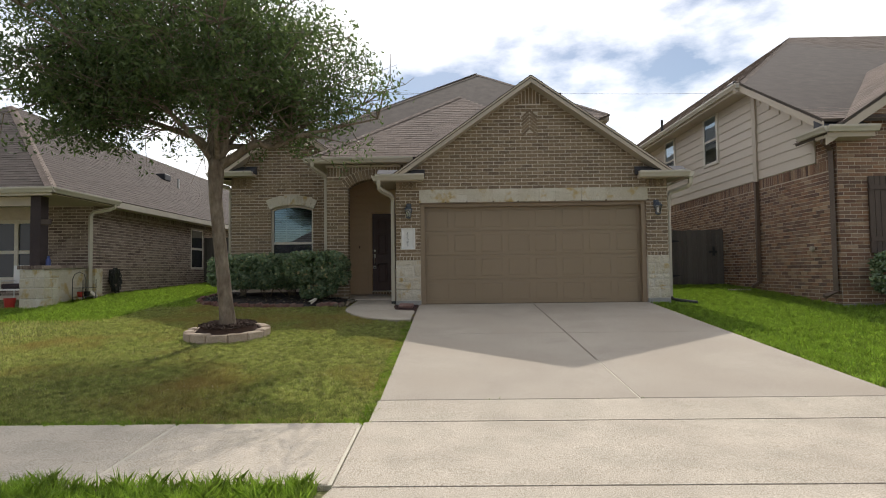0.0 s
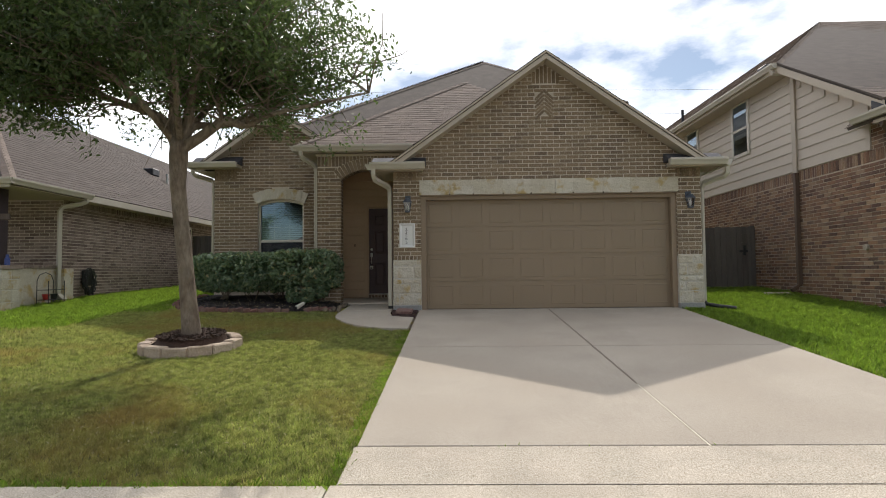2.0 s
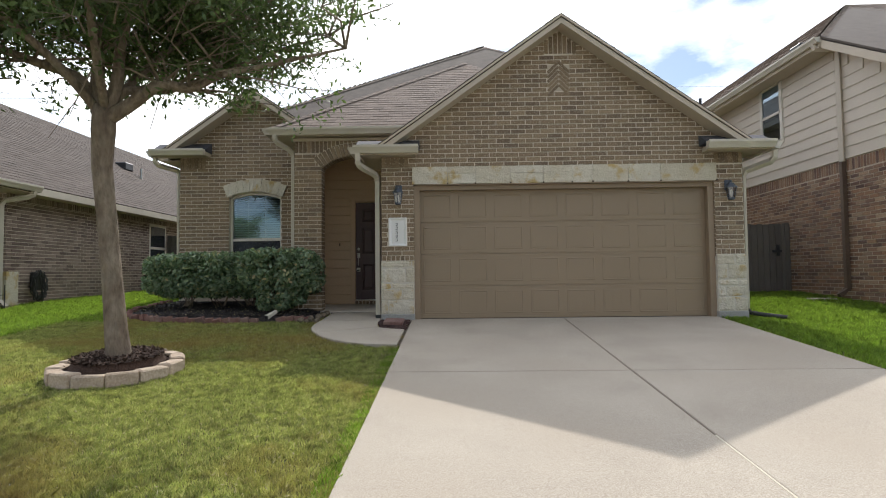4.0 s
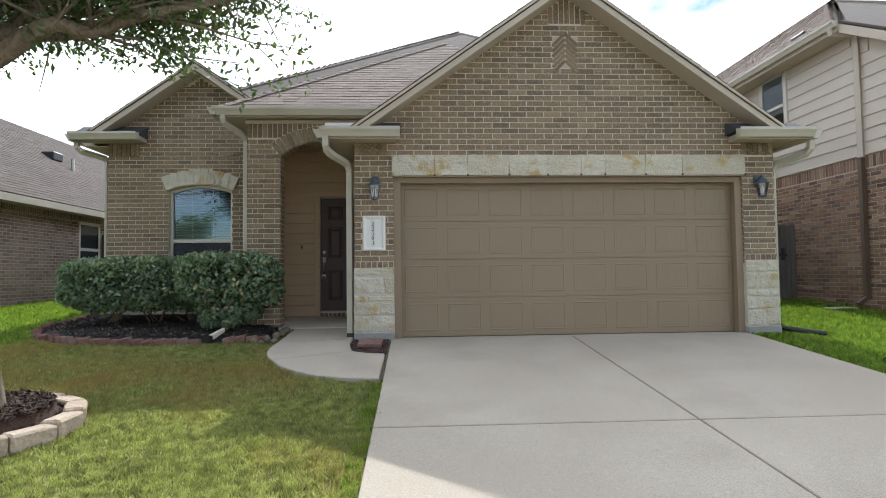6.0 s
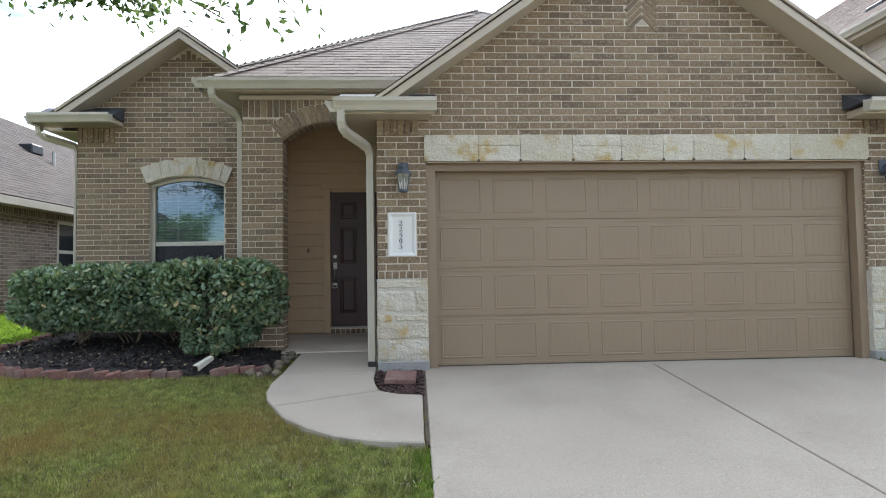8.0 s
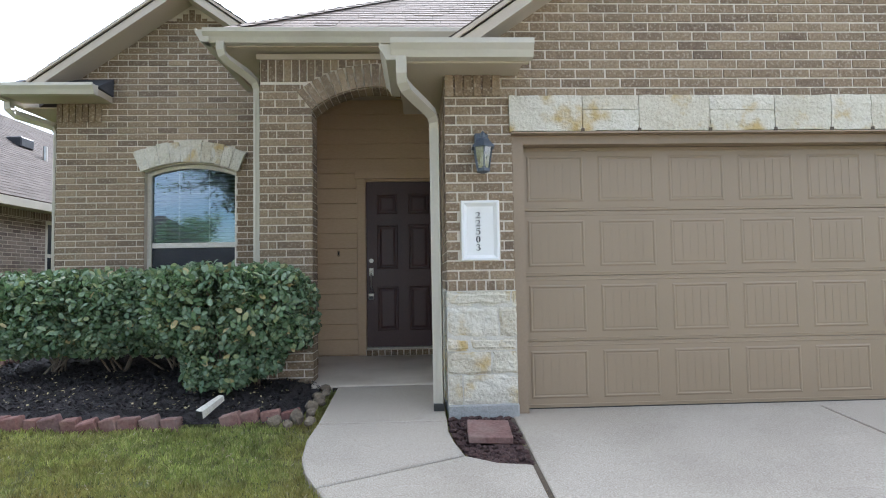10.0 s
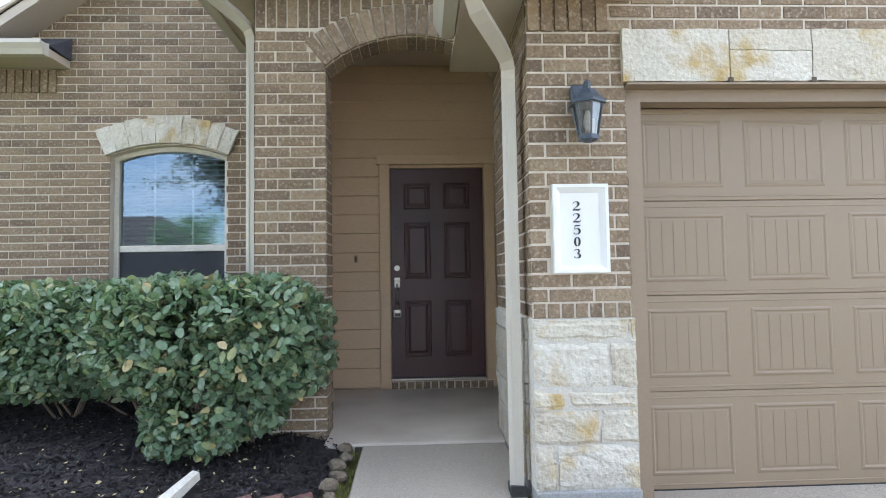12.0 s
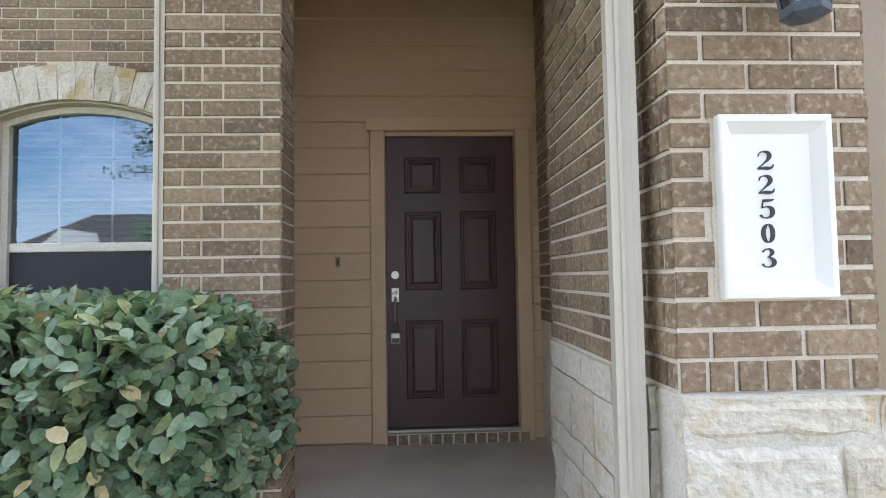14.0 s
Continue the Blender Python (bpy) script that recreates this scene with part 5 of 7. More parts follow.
    ridge_caps(roof, (ex, ey, ez_), pk)
    part("rake_board", prism(bmesh.new(), [(ey, ez_ - 0.05), (11.1, low[2] - 0.05), (11.1, low[2] - 0.24), (ey, ez_ - 0.24)], "x", ex, ex + 0.03), TRIM, roof, "tan rake board")
    part("rake_soffit", prism(bmesh.new(), [(ey, ez_ - 0.20), (11.1, low[2] - 0.20), (11.1, low[2] - 0.22), (ey, ez_ - 0.22)], "x", ex + 0.03, RX), TRIM, roof)
    part("soffit", boxed(ex, RX, ey, 33, ez_ - 0.20, ez_ - 0.18), TRIM, roof)
    part("fascia", boxed(ex - 0.01, ex + 0.015, ey, 33, ez_ - 0.20, ez_ - 0.02), TRIM, roof)
    part("roof_vent", box(bmesh.new(), 8.65, 8.95, 16.5, 16.95, ez_ + 0.55, ez_ + 0.84, 0.03), BLACK, roof, "low black roof vent")
    tube_bm = tube(bmesh.new(), [(8.3, 21.2, ez_ + 0.2), (8.3, 21.2, ez_ + 0.95)], 0.05, 8)
    part("vent_pipe", tube_bm, BLACK, roof)
    # front gable
    fz, fx, fy_ = 6.75, 11.75, 10.98
    for sx_ in (-1, 1):
        e = fx + sx_ * 4.15
        roof_plane(roof, [(e, 12.0 if sx_ < 0 else fy_, fz - 4.15 * 0.66), (e, fy_ if sx_ < 0 else 12.0, fz - 4.15 * 0.66), (fx, fy_ if sx_ < 0 else 15.6, fz), (fx, 15.6 if sx_ < 0 else fy_, fz)], seed=43 + sx_)
        part("rake_board", prism(bmesh.new(), [(fx, fz - 0.05), (e, fz - 4.15 * 0.66 - 0.05), (e, fz - 4.15 * 0.66 - 0.25), (fx, fz - 0.25)], "y", fy_, fy_ + 0.03), TRIM, roof, "tan rake board")
    part("return_box", boxed(7.62, 8.55, 10.96, 11.35, 3.92, 4.08), TRIM, roof, "boxed eave return")
    gutter("return_gutter", (7.58, 10.96, 4.14), (8.58, 10.96, 4.14), (0, -1, 0), "", roof)
    gutter("return_gutter", (7.62, 10.90, 4.14), (7.62, 11.8, 4.14), (-1, 0, 0), "", roof)
    bm = prism(bmesh.new(), [(10.96, 4.12), (11.35, 4.12), (11.35, 4.34)], "x", 7.6, 8.55)
    part("return_cap", bm, FLASH, roof)
    gutter("gutter", (ex - 0.005, ey, ez_), (ex - 0.005, 33, ez_), (-1, 0, 0), "cream gutter along the upper eave")
    ds = empty("downspout", "beige downspout turning brown on the brick wall", "downspout")
    part("upper_pipe", tube(bmesh.new(), [(7.56, 14.35, 6.0), (7.58, 14.33, 5.92), (7.98, 14.25, 5.86), (7.985, 14.25, 5.6), (7.985, 14.25, 3.55)], 0.06, 4, turn=math.pi / 4), SIDING_B, ds)
    part("lower_pipe", tube(bmesh.new(), [(7.985, 14.25, 3.55), (7.985, 14.25, 1.0), (7.8, 14.25, 0.86)], 0.06, 4, turn=math.pi / 4), BROWN_PIPE, ds, "brown lower pipe")
    ds = empty("downspout", "brown downspout at the brick house corner", "downspout")
    part("pipe", tube(bmesh.new(), [(7.66, 11.1, 4.0), (7.68, 11.2, 3.88), (7.97, 11.45, 3.78), (7.985, 11.45, 3.6), (7.985, 11.45, 0.85), (7.75, 11.45, 0.74)], 0.062, 4, turn=math.pi / 4), BROWN_PIPE, ds)
    sh = empty("shutter", "dark brown board shutter on the brick front", "shutter")
    for k in range(4):
        part("board", boxed(8.62 + k * 0.115, 8.728 + k * 0.115, 11.285, 11.325, 1.62, 3.18, bevel=0.004), SHUTTER, sh)
    for zz in (1.85, 2.9):
        part("batten", boxed(8.62, 9.07, 11.262, 11.286, zz, zz + 0.1), SHUTTER, sh)
    sb = part("splash_block", boxed(7.2, 7.7, 14.13, 14.37, gz(0, 14.2) - 0.03, gz(0, 14.2) + 0.05, bevel=0.015), CONCRETE_W)
    tagged(sb, "pale concrete splash block under the downspout", "splash block")
    hb = part("wall_valve", disc(bmesh.new(), 0, 0, 0, 0.06, 0.05), CONCRETE_W)
    hb.matrix_world = Matrix.Translation((RX - 0.005, 12.2, 1.75)) @ Matrix.Rotation(-math.pi / 2, 4, "Z")
    tagged(hb, "round pale utility cap on the brick wall", "utility cap")


neighbour_east()


def fence_gate():
    y = 16.2
    g = empty("fence_gate", "weathered grey wooden side gate with black hinges", "gate", at=(6.5, y, gz(0, y)))
    inv = Matrix.Translation(g.location).inverted()
    rng_ = random.Random(5)
    x = 4.9
    while x < 8.0:
        z1 = 2.47 + rng_.uniform(-0.015, 0.015) + (0.07 if x < 5.6 else 0)
        ob = part("board", boxed(x + 0.004, x + 0.136, y, y + 0.018 + rng_.uniform(0, 0.004), gz(0, y) - 0.02, z1, bevel=0.003), FENCE, g)
        ob.matrix_parent_inverse = inv
        x += 0.14
    for zz in (1.2, 2.2):
        ob = part("rail", boxed(4.9, 8.0, y + 0.022, y + 0.06, zz, zz + 0.09), FENCE, g)
        ob.matrix_parent_inverse = inv
    for x, zz in ((6.45, 2.15), (6.45, 1.15)):
        bm = prism(bmesh.new(), [(x, zz - 0.05), (x + 0.32, zz - 0.012), (x + 0.32, zz + 0.012), (x, zz + 0.05)], "y", y - 0.012, y - 0.002)
        box(bm, x - 0.07, x, y - 0.012, y - 0.002, zz - 0.07, zz + 0.07)
        part("hinge", bm, BLACK, g, "black strap hinge").matrix_parent_inverse = inv
    bm = boxed(7.72, 7.78, y - 0.03, y - 0.002, 1.72, 1.98)
    box(bm, 7.62, 7.84, y - 0.025, y - 0.003, 1.80, 1.86)
    part("latch", bm, BLACK, g, "black gate latch").matrix_parent_inverse = inv
    ob = part("post", boxed(7.92, 8.02, y - 0.02, y + 0.08, gz(0, y) - 0.1, 2.5), FENCE, g)
    ob.matrix_parent_inverse = inv


fence_gate()


# ---- neighbour to the west: one storey with a porch ----
LX = -9.30


def neighbour_west():
    w = wall("wall_west_house", "grey-brown brick side wall")
    core = bmesh.new()
    box(core, LX - 0.25, LX, 14.45, 30, 0.3, 3.30)
    box(core, -18, LX - 0.25, 14.45, 14.7, 0.3, 3.30)
    part("masonry_core", core, MORTAR_D, w, "brown mortar")

    def spans(v):
        return [(14.45, 19.95), (20.95, 27)] if 1.55 < v < 3.05 else [(14.45, 27)]

    lay(w, facing("east", LX), courses(spans, 0.86, 3.06, random.Random(51)) + soldiers(14.45, 27, 3.06, 0.24), BRICK_L, BRICK_L_FAR, near=(15, 2.2))
    lay(w, facing("south", 14.45), courses(lambda v: [(-10.75, LX)] if v > 1.2 else [(-15, LX)], 0.86, 3.2, random.Random(52)), BRICK_L, BRICK_L_FAR, limit=200)
    win = empty("window_4", "dark window with a white sash in the brick side wall", "window", kind="structure")
    fr = bmesh.new()
    for a, b, c, d in ((19.95, 20.02, 1.55, 3.05), (20.88, 20.95, 1.55, 3.05), (20.02, 20.88, 1.55, 1.63), (20.02, 20.88, 2.97, 3.05), (20.02, 20.88, 2.26, 2.34)):
        box(fr, LX + 0.002, LX + 0.012, a, b, c, d)
    part("window_frame", fr, VINYL, win)
    part("pane", boxed(LX + 0.001, LX + 0.004, 20.02, 20.88, 1.63, 2.97), glass_dark, win)
    # porch: pillar, dark post, low wall
    pil = empty("porch_pillar", "pale limestone pillar with a dark wooden post", "pillar", kind="structure")
    rows_z = [0.58, 0.80, 1.02, 1.22, 1.40]
    for k in range(4):
        for a, b, c, d in ((-9.75, -9.30, 12.36, 12.70), (-9.296, -8.98, 12.36, 12.70), (-9.75, -9.40, 12.704, 12.98), (-9.396, -8.98, 12.704, 12.98)):
            dx = 0.1 * (k % 2)
            bm = boxed(a + (dx if a > -9.5 else 0), b + (dx if b < -9.1 else 0), c, d, rows_z[k] + 0.004, rows_z[k + 1] - 0.004, bevel=0.014)
            part("stone", bm, STONE, pil)
    part("mortar_core", boxed(-9.74, -8.99, 12.37, 12.97, 0.5, 1.40), STONE_MORTAR, pil)
    n_ = 10
    for k in range(n_):
        part("cap_brick", boxed(-9.79 + k * 0.085, -9.715 + k * 0.085, 12.32, 13.02, 1.405, 1.48, bevel=0.004), BRICK_L, pil)
    part("post", boxed(-9.52, -9.20, 12.46, 12.78, 1.48, 2.90), POST, pil, "dark plum painted post")
    pil.scale, pil.location = (0.74, 0.78, 1.12), (-2.434, 2.772, -0.06)
    lw = wall("wall_west_porch", "low pale rendered porch wall with brick capping")
    part("render_core", boxed(LX - 0.24, LX, 13.0, 14.42, 0.4, 1.54), STONE, lw)
    part("front_core", boxed(LX - 0.02, LX + 0.16, 14.30, 14.62, 0.4, 1.53), STONE, lw)
    for k in range(18):
        y = 13.0 + k * 0.0835
        part("cap_brick", boxed(LX - 0.27, LX + 0.03, y + 0.005, y + 0.078, 1.545, 1.62, bevel=0.004), BRICK_L, lw)
    tagged(part("porch_floor_west", boxed(-18, -9.0, 12.3, 14.45, 0.3, 0.62), CONCRETE), "concrete porch floor", "floor", kind="structure")
    win = empty("window_5", "white porch window with dark panes", "window", kind="structure")
    fr = bmesh.new()
    for a, b in ((-12.0, -11.9), (-11.35, -11.25), (-10.8, -10.7)):
        box(fr, a, b, 14.39, 14.45, 1.25, 2.85)
    for c in (1.25, 1.95, 2.75):
        box(fr, -12.0, -10.7, 14.392, 14.448, c, c + 0.09)
    part("window_frame", fr, VINYL, win)
    part("pane", boxed(-11.95, -10.75, 14.43, 14.445, 1.3, 2.8), glass_dark, win)
    roof = empty("roof_west_house", "brown weathered shingle hip roof", "roof", kind="structure")
    ex, ey, ez_ = -8.85, 12.3, 3.36
    k = 4.85
    pk = (ex - k, ey + k, ez_ + 0.7 * k)
    roof_plane(roof, [(ex - 2 * k, ey, ez_), (ex, ey, ez_), pk], seed=61, mat_=SHINGLE_D)
    roof_plane(roof, [(ex, ey, ez_), (ex, 34, ez_), (pk[0], 34, pk[2]), pk], seed=62, mat_=SHINGLE_D)
    roof_plane(roof, [(ex - 2 * k, 34, ez_), (ex - 2 * k, ey, ez_), pk, (pk[0], 34, pk[2])], tabs=False)
    ridge_caps(roof, (ex, ey, ez_), pk)
    part("soffit", box(boxed(ex - 0.6, ex, 14.4, 33, ez_ - 0.16, ez_ - 0.14), -18.4, ex, ey, 14.4, ez_ - 0.16, ez_ - 0.14), TRIM, roof)
    part("fascia", box(boxed(ex - 0.02, ex + 0.01, 14.7, 33, ez_ - 0.18, ez_ - 0.02), -18.4, ex, ey - 0.01, ey + 0.02, ez_ - 0.18, ez_ - 0.02), GUTTER, roof, "cream painted fascia")
    part("beam", boxed(-18.4, -9.51, 12.56, 12.76, 2.98, 3.19), TRIM, roof, "tan porch beam")
    for x, y, up in ((-11.65, 22.5, 0.09), (-11.6, 22.65, 0.3)):
        zz = ez_ + 0.7 * (ex - x)
        if up < 0.2:
            part("roof_vent", boxed(x - 0.2, x + 0.2, y - 0.25, y + 0.25, zz - 0.1, zz + up + 0.08, bevel=0.03), BLACK, roof, "low dark roof vent")
        else:
            part("vent_pipe", tube(bmesh.new(), [(x + 0.5, y, zz - 0.4), (x + 0.5, y, zz + up - 0.28)], 0.05, 8), METAL, roof)
    gutter("gutter", (-18.4, ey - 0.01, ez_), (ex + 0.1, ey - 0.01, ez_), (0, -1, 0), "cream porch gutter")
    gutter("gutter", (ex, ey - 0.1, ez_), (ex, 14.75, ez_), (1, 0, 0), "cream gutter along the porch side")
    ds = empty("downspout", "cream downspout on the porch corner", "downspout")
    part("pipe", tube(bmesh.new(), [(-8.82, 14.6, 3.28), (-8.83, 14.58, 3.16), (-8.9, 14.5, 3.1), (-9.16, 14.24, 3.0), (-9.2, 14.2, 2.9), (-9.2, 14.2, 0.95), (-9.0, 14.15, 0.8)], 0.055, 4, turn=math.pi / 4), GUTTER, ds)
    # things on and beside the porch
    hr = empty("garden_hose", "dark garden hose coiled on a wall reel", "garden hose", at=(LX + 0.15, 15.25, 0.82))
    inv = Matrix.Translation(hr.location).inverted()
    pts = []
    for i in range(150):
        a = i * 0.35
        r = 0.23 + 0.05 * math.sin(i * 1.7)
        pts.append((LX + 0.14 + 0.05 * math.sin(i * 0.9), 15.25 + r * 0.75 * math.cos(a), 1.22 + r * 1.25 * math.sin(a)))
    pts += [(LX + 0.2, 15.3, 0.9), (LX + 0.35, 15.1, 0.84), (LX + 0.5, 15.4, 0.84)]
    part("hose", tube(bmesh.new(), pts, 0.014, 5), RUBBER, hr).matrix_parent_inverse = inv
    part("reel", boxed(LX, LX + 0.12, 15.13, 15.37, 1.12, 1.52, bevel=0.02), RUBBER, hr).matrix_parent_inverse = inv
    rk = empty("plant_stand", "black wire plant stand with small pots", "plant stand", at=(LX + 0.3, 13.7, 0.7))
    inv = Matrix.Translation(rk.location).inverted()
    z0 = gz(0, 13.7) - 0.02
    for x, y in ((LX + 0.16, 13.45), (LX + 0.16, 13.95), (LX + 0.42, 13.45), (LX + 0.42, 13.95)):
        part("leg", tube(bmesh.new(), [(x, y, z0), (x, y, z0 + 0.55)], 0.009, 5), BLACK, rk).matrix_parent_inverse = inv
    for zz in (0.12, 0.34):
        part("shelf", boxed(LX + 0.15, LX + 0.43, 13.44, 13.96, z0 + zz, z0 + zz + 0.012), BLACK, rk).matrix_parent_inverse = inv
    part("back_hoop", tube(bmesh.new(), [(LX + 0.16, 13.45, z0 + 0.55), (LX + 0.16, 13.52, z0 + 0.68), (LX + 0.16, 13.7, z0 + 0.74), (LX + 0.16, 13.88, z0 + 0.68), (LX + 0.16, 13.95, z0 + 0.55)], 0.009, 5), BLACK, rk).matrix_parent_inverse = inv
    for y, m_ in ((13.55, RED), (13.8, BLACK)):
        pot = part("flower_pot", tube(bmesh.new(), [(LX + 0.29, y, z0 + 0.133), (LX + 0.29, y, z0 + 0.25), (LX + 0.29, y, z0 + 0.255)], [0.055, 0.075, 0.08], 12), m_)
        tagged(pot, "small red flower pot on a wire stand" if m_ == RED else "small dark flower pot on a wire stand", "flower pot")
    ch = empty("porch_chair", "white metal porch chair with a dark cushion", "chair", at=(-10.1, 12.95, 0.62))
    inv = Matrix.Translation(ch.location).inverted()
    for x in (-10.38, -9.86):
        for y in (12.75, 13.2):
            part("leg", tube(bmesh.new(), [(x, y, 0.62), (x, y, 1.06)], 0.014, 6), WHITE, ch).matrix_parent_inverse = inv
        part("armrest", boxed(x - 0.025, x + 0.025, 12.75, 13.2, 1.24, 1.27), WHITE, ch).matrix_parent_inverse = inv
        part("arm_post", tube(bmesh.new(), [(x, 12.78, 1.05), (x, 12.78, 1.25)], 0.012, 6), WHITE, ch).matrix_parent_inverse = inv
    part("seat", boxed(-10.4, -9.84, 12.74, 13.22, 1.03, 1.07), WHITE, ch).matrix_parent_inverse = inv
    part("cushion", boxed(-10.36, -9.88, 12.76, 13.18, 1.07, 1.19, bevel=0.03), POST, ch, "dark cushion").matrix_parent_inverse = inv
    part("backrest", boxed(-10.4, -9.84, 13.2, 13.24, 1.05, 1.62), WHITE, ch).matrix_parent_inverse = inv
    pot = part("flower_pot", tube(bmesh.new(), [(-9.86, 12.42, 0.62), (-9.86, 12.42, 0.86), (-9.86, 12.42, 0.87)], [0.09, 0.12, 0.125], 14), RED)
    tagged(pot, "red plastic flower pot on the porch floor", "flower pot")
    cup = part("jar", tube(bmesh.new(), [(-9.14, 12.62, 1.60), (-9.14, 12.62, 1.74), (-9.14, 12.62, 1.76), (-9.14, 12.62, 1.82)], [0.05, 0.05, 0.03, 0.03], 12), material("blue_jar_glaze", (0.05, 0.08, 0.25), (0.07, 0.1, 0.3), 0.3))
    tagged(cup, "small blue jar on the pillar cap", "jar")
    sg = empty("porch_sign", "small brown welcome plaque on the post", "sign", at=(-9.35, 12.5, 2.5))
    ob = part("board", boxed(-9.40, -9.0, 12.5, 12.53, 2.52, 2.66, bevel=0.02), SHUTTER, sg)
    ob.matrix_parent_inverse = Matrix.Translation(sg.location).inverted()
    f2 = empty("fence", "brown wooden fence between the houses", "fence")
    x = LX + 0.02
    while x < WL - 0.02:
        part("board", boxed(x + 0.003, min(x + 0.137, WL - 0.01), 21.0, 21.02, 0.95, 2.75, bevel=0.003), FENCE, f2)
        x += 0.14


glass_dark = bpy.data.materials.new("dark_window_glass")
glass_dark.use_nodes = True
glass_dark.node_tree.nodes["Principled BSDF"].inputs["Base Color"].default_value = (0.03, 0.035, 0.04, 1)
glass_dark.node_tree.nodes["Principled BSDF"].inputs["Roughness"].default_value = 0.04
neighbour_west()


# ---- houses over the road, behind the walk ----
def house_opposite(x, y, width):
    h = empty("house", "tan brick house with a shingle roof over the road", "house", "houses over the road", at=(x, y, -0.2))
    inv = Matrix.Translation(h.location).inverted()
    part("wall", boxed(x - width / 2, x + width / 2, y - 10, y, -0.2, 3.2), MORTAR_D, h).matrix_parent_inverse = inv
    bm = bmesh.new()
    V = [bm.verts.new(p) for p in ((x - width / 2 - 0.5, y + 0.5, 3.2), (x + width / 2 + 0.5, y + 0.5, 3.2), (x + width / 2 + 0.5, y - 10.5, 3.2), (x - width / 2 - 0.5, y - 10.5, 3.2), (x - width / 2 + 4.5, y - 5, 7.0), (x + width / 2 - 4.5, y - 5, 7.0))]
    for f in ((0, 1, 5, 4), (1, 2, 5), (2, 3, 4, 5), (3, 0, 4), (0, 3, 2, 1)):
        bm.faces.new([V[i] for i in f])
    part("roof", bm, SHINGLE_D, h).matrix_parent_inverse = inv
    bm = prism(bmesh.new(), [(x - 3.2, 3.0), (x + 2.2, 3.0), (x - 0.5, 5.4)], "y", y - 4, y + 1.4)
    part("gable", bm, SIDING_B, h, "pale siding gable").matrix_parent_inverse = inv
    part("garage_door", boxed(x - 2.6, x + 1.6, y + 1.35, y + 1.43, -0.15, 2.2), WHITE, h).matrix_parent_inverse = inv
    part("garage_wall", boxed(x - 3.0, x + 2.0, y, y + 1.38, -0.2, 3.0), MORTAR_D, h).matrix_parent_inverse = inv


for hx_, w_ in ((-24, 13), (-9.0, 12), (5.5, 13), (20, 13)):
    house_opposite(hx_, -19.0, w_)

def young_tree(x, y, z, height):
    """A small street tree: a slim trunk, rising limbs and a loose crown of leaves round their twigs."""
    rs, nrs = random.Random(77), np.random.RandomState(77)
    t_ = empty("street_tree", "small leafy green tree over the road", "tree", at=(x, y, z))
    inv = Matrix.Translation(t_.location).inverted()
    base = Vector((x, y, z))
    trunk = [base + Vector(o) for o in ((0, 0, -0.1), (0.02, 0, 0.8), (-0.03, 0.02, 1.8), (0.0, 0.0, height * 0.55), (0.03, 0.0, height * 0.9))]
    part("trunk", tube(bmesh.new(), trunk, [0.10, 0.075, 0.065, 0.045, 0.012], 10), BARK, t_, smooth=True).matrix_parent_inverse = inv
    ends = []
    for k in range(16):
        h = rs.uniform(0.30, 0.85)
        a = k * 2.4
        reach = 1.75 * (1.0 - 0.75 * abs(h - 0.42))
        p = base + Vector((0, 0, height * h))
        q = p + Vector((math.cos(a) * reach, math.sin(a) * reach, rs.uniform(0.3, 0.8)))
        m_ = p.lerp(q, 0.5) + Vector((0, 0, 0.12))
        part("limb", tube(bmesh.new(), [p, m_, q], [0.030, 0.018, 0.006], 6), BARK, t_, smooth=True).matrix_parent_inverse = inv
        ends += [m_, m_.lerp(q, 0.5), q, q + Vector((rs.gauss(0, 0.25), rs.gauss(0, 0.25), rs.gauss(0.1, 0.2)))]
    ends.append(trunk[-1])
    c = np.repeat(np.array([tuple(e) for e in ends]), 90, 0)
    c = c + nrs.normal(0, 1, c.shape) * np.array([0.26, 0.26, 0.2])
    n_ = len(c)
    d = nrs.normal(0, 1, (n_, 3))
    d /= np.linalg.norm(d, axis=1)[:, None]
    s_ = np.cross(d, nrs.normal(0, 1, (n_, 3)))
    s_ /= np.linalg.norm(s_, axis=1)[:, None]
    quads("crown", np.stack([c - d * 0.07, c + s_ * 0.035, c + d * 0.07, c - s_ * 0.035], 1), SHRUB, t_, "stuff").matrix_parent_inverse = inv


young_tree(-15.1, -12.0, -0.23, 6.1)
for i, (z, sag) in enumerate(((19.6, 0.6), (17.4, 0.6), (14.6, 0.8), (12.8, 0.7))):
    pts = [(-60 + 10 * k, 56 + i * 0.6, z - sag * math.sin(math.pi * (k % 6) / 6) + 0.01 * k) for k in range(14)]
    tagged(part("power_line", tube(bmesh.new(), pts, 0.013, 4), BLACK), "thin dark overhead cable beyond the houses", "cable", "overhead cables")
for x in (-60, 0.5, 60):
    pole = empty("utility_pole", "tall wooden utility pole far behind the houses", "utility pole", at=(x, 56.9, 1.1))
    inv = Matrix.Translation(pole.location).inverted()
    part("post", tube(bmesh.new(), [(x, 56.9, 0.9), (x, 56.9, 20.2)], [0.16, 0.11], 10), FENCE, pole).matrix_parent_inverse = inv
    part("crossarm", boxed(x - 0.06, x + 0.06, 55.7, 58.1, 19.4, 19.55), FENCE, pole).matrix_parent_inverse = inv


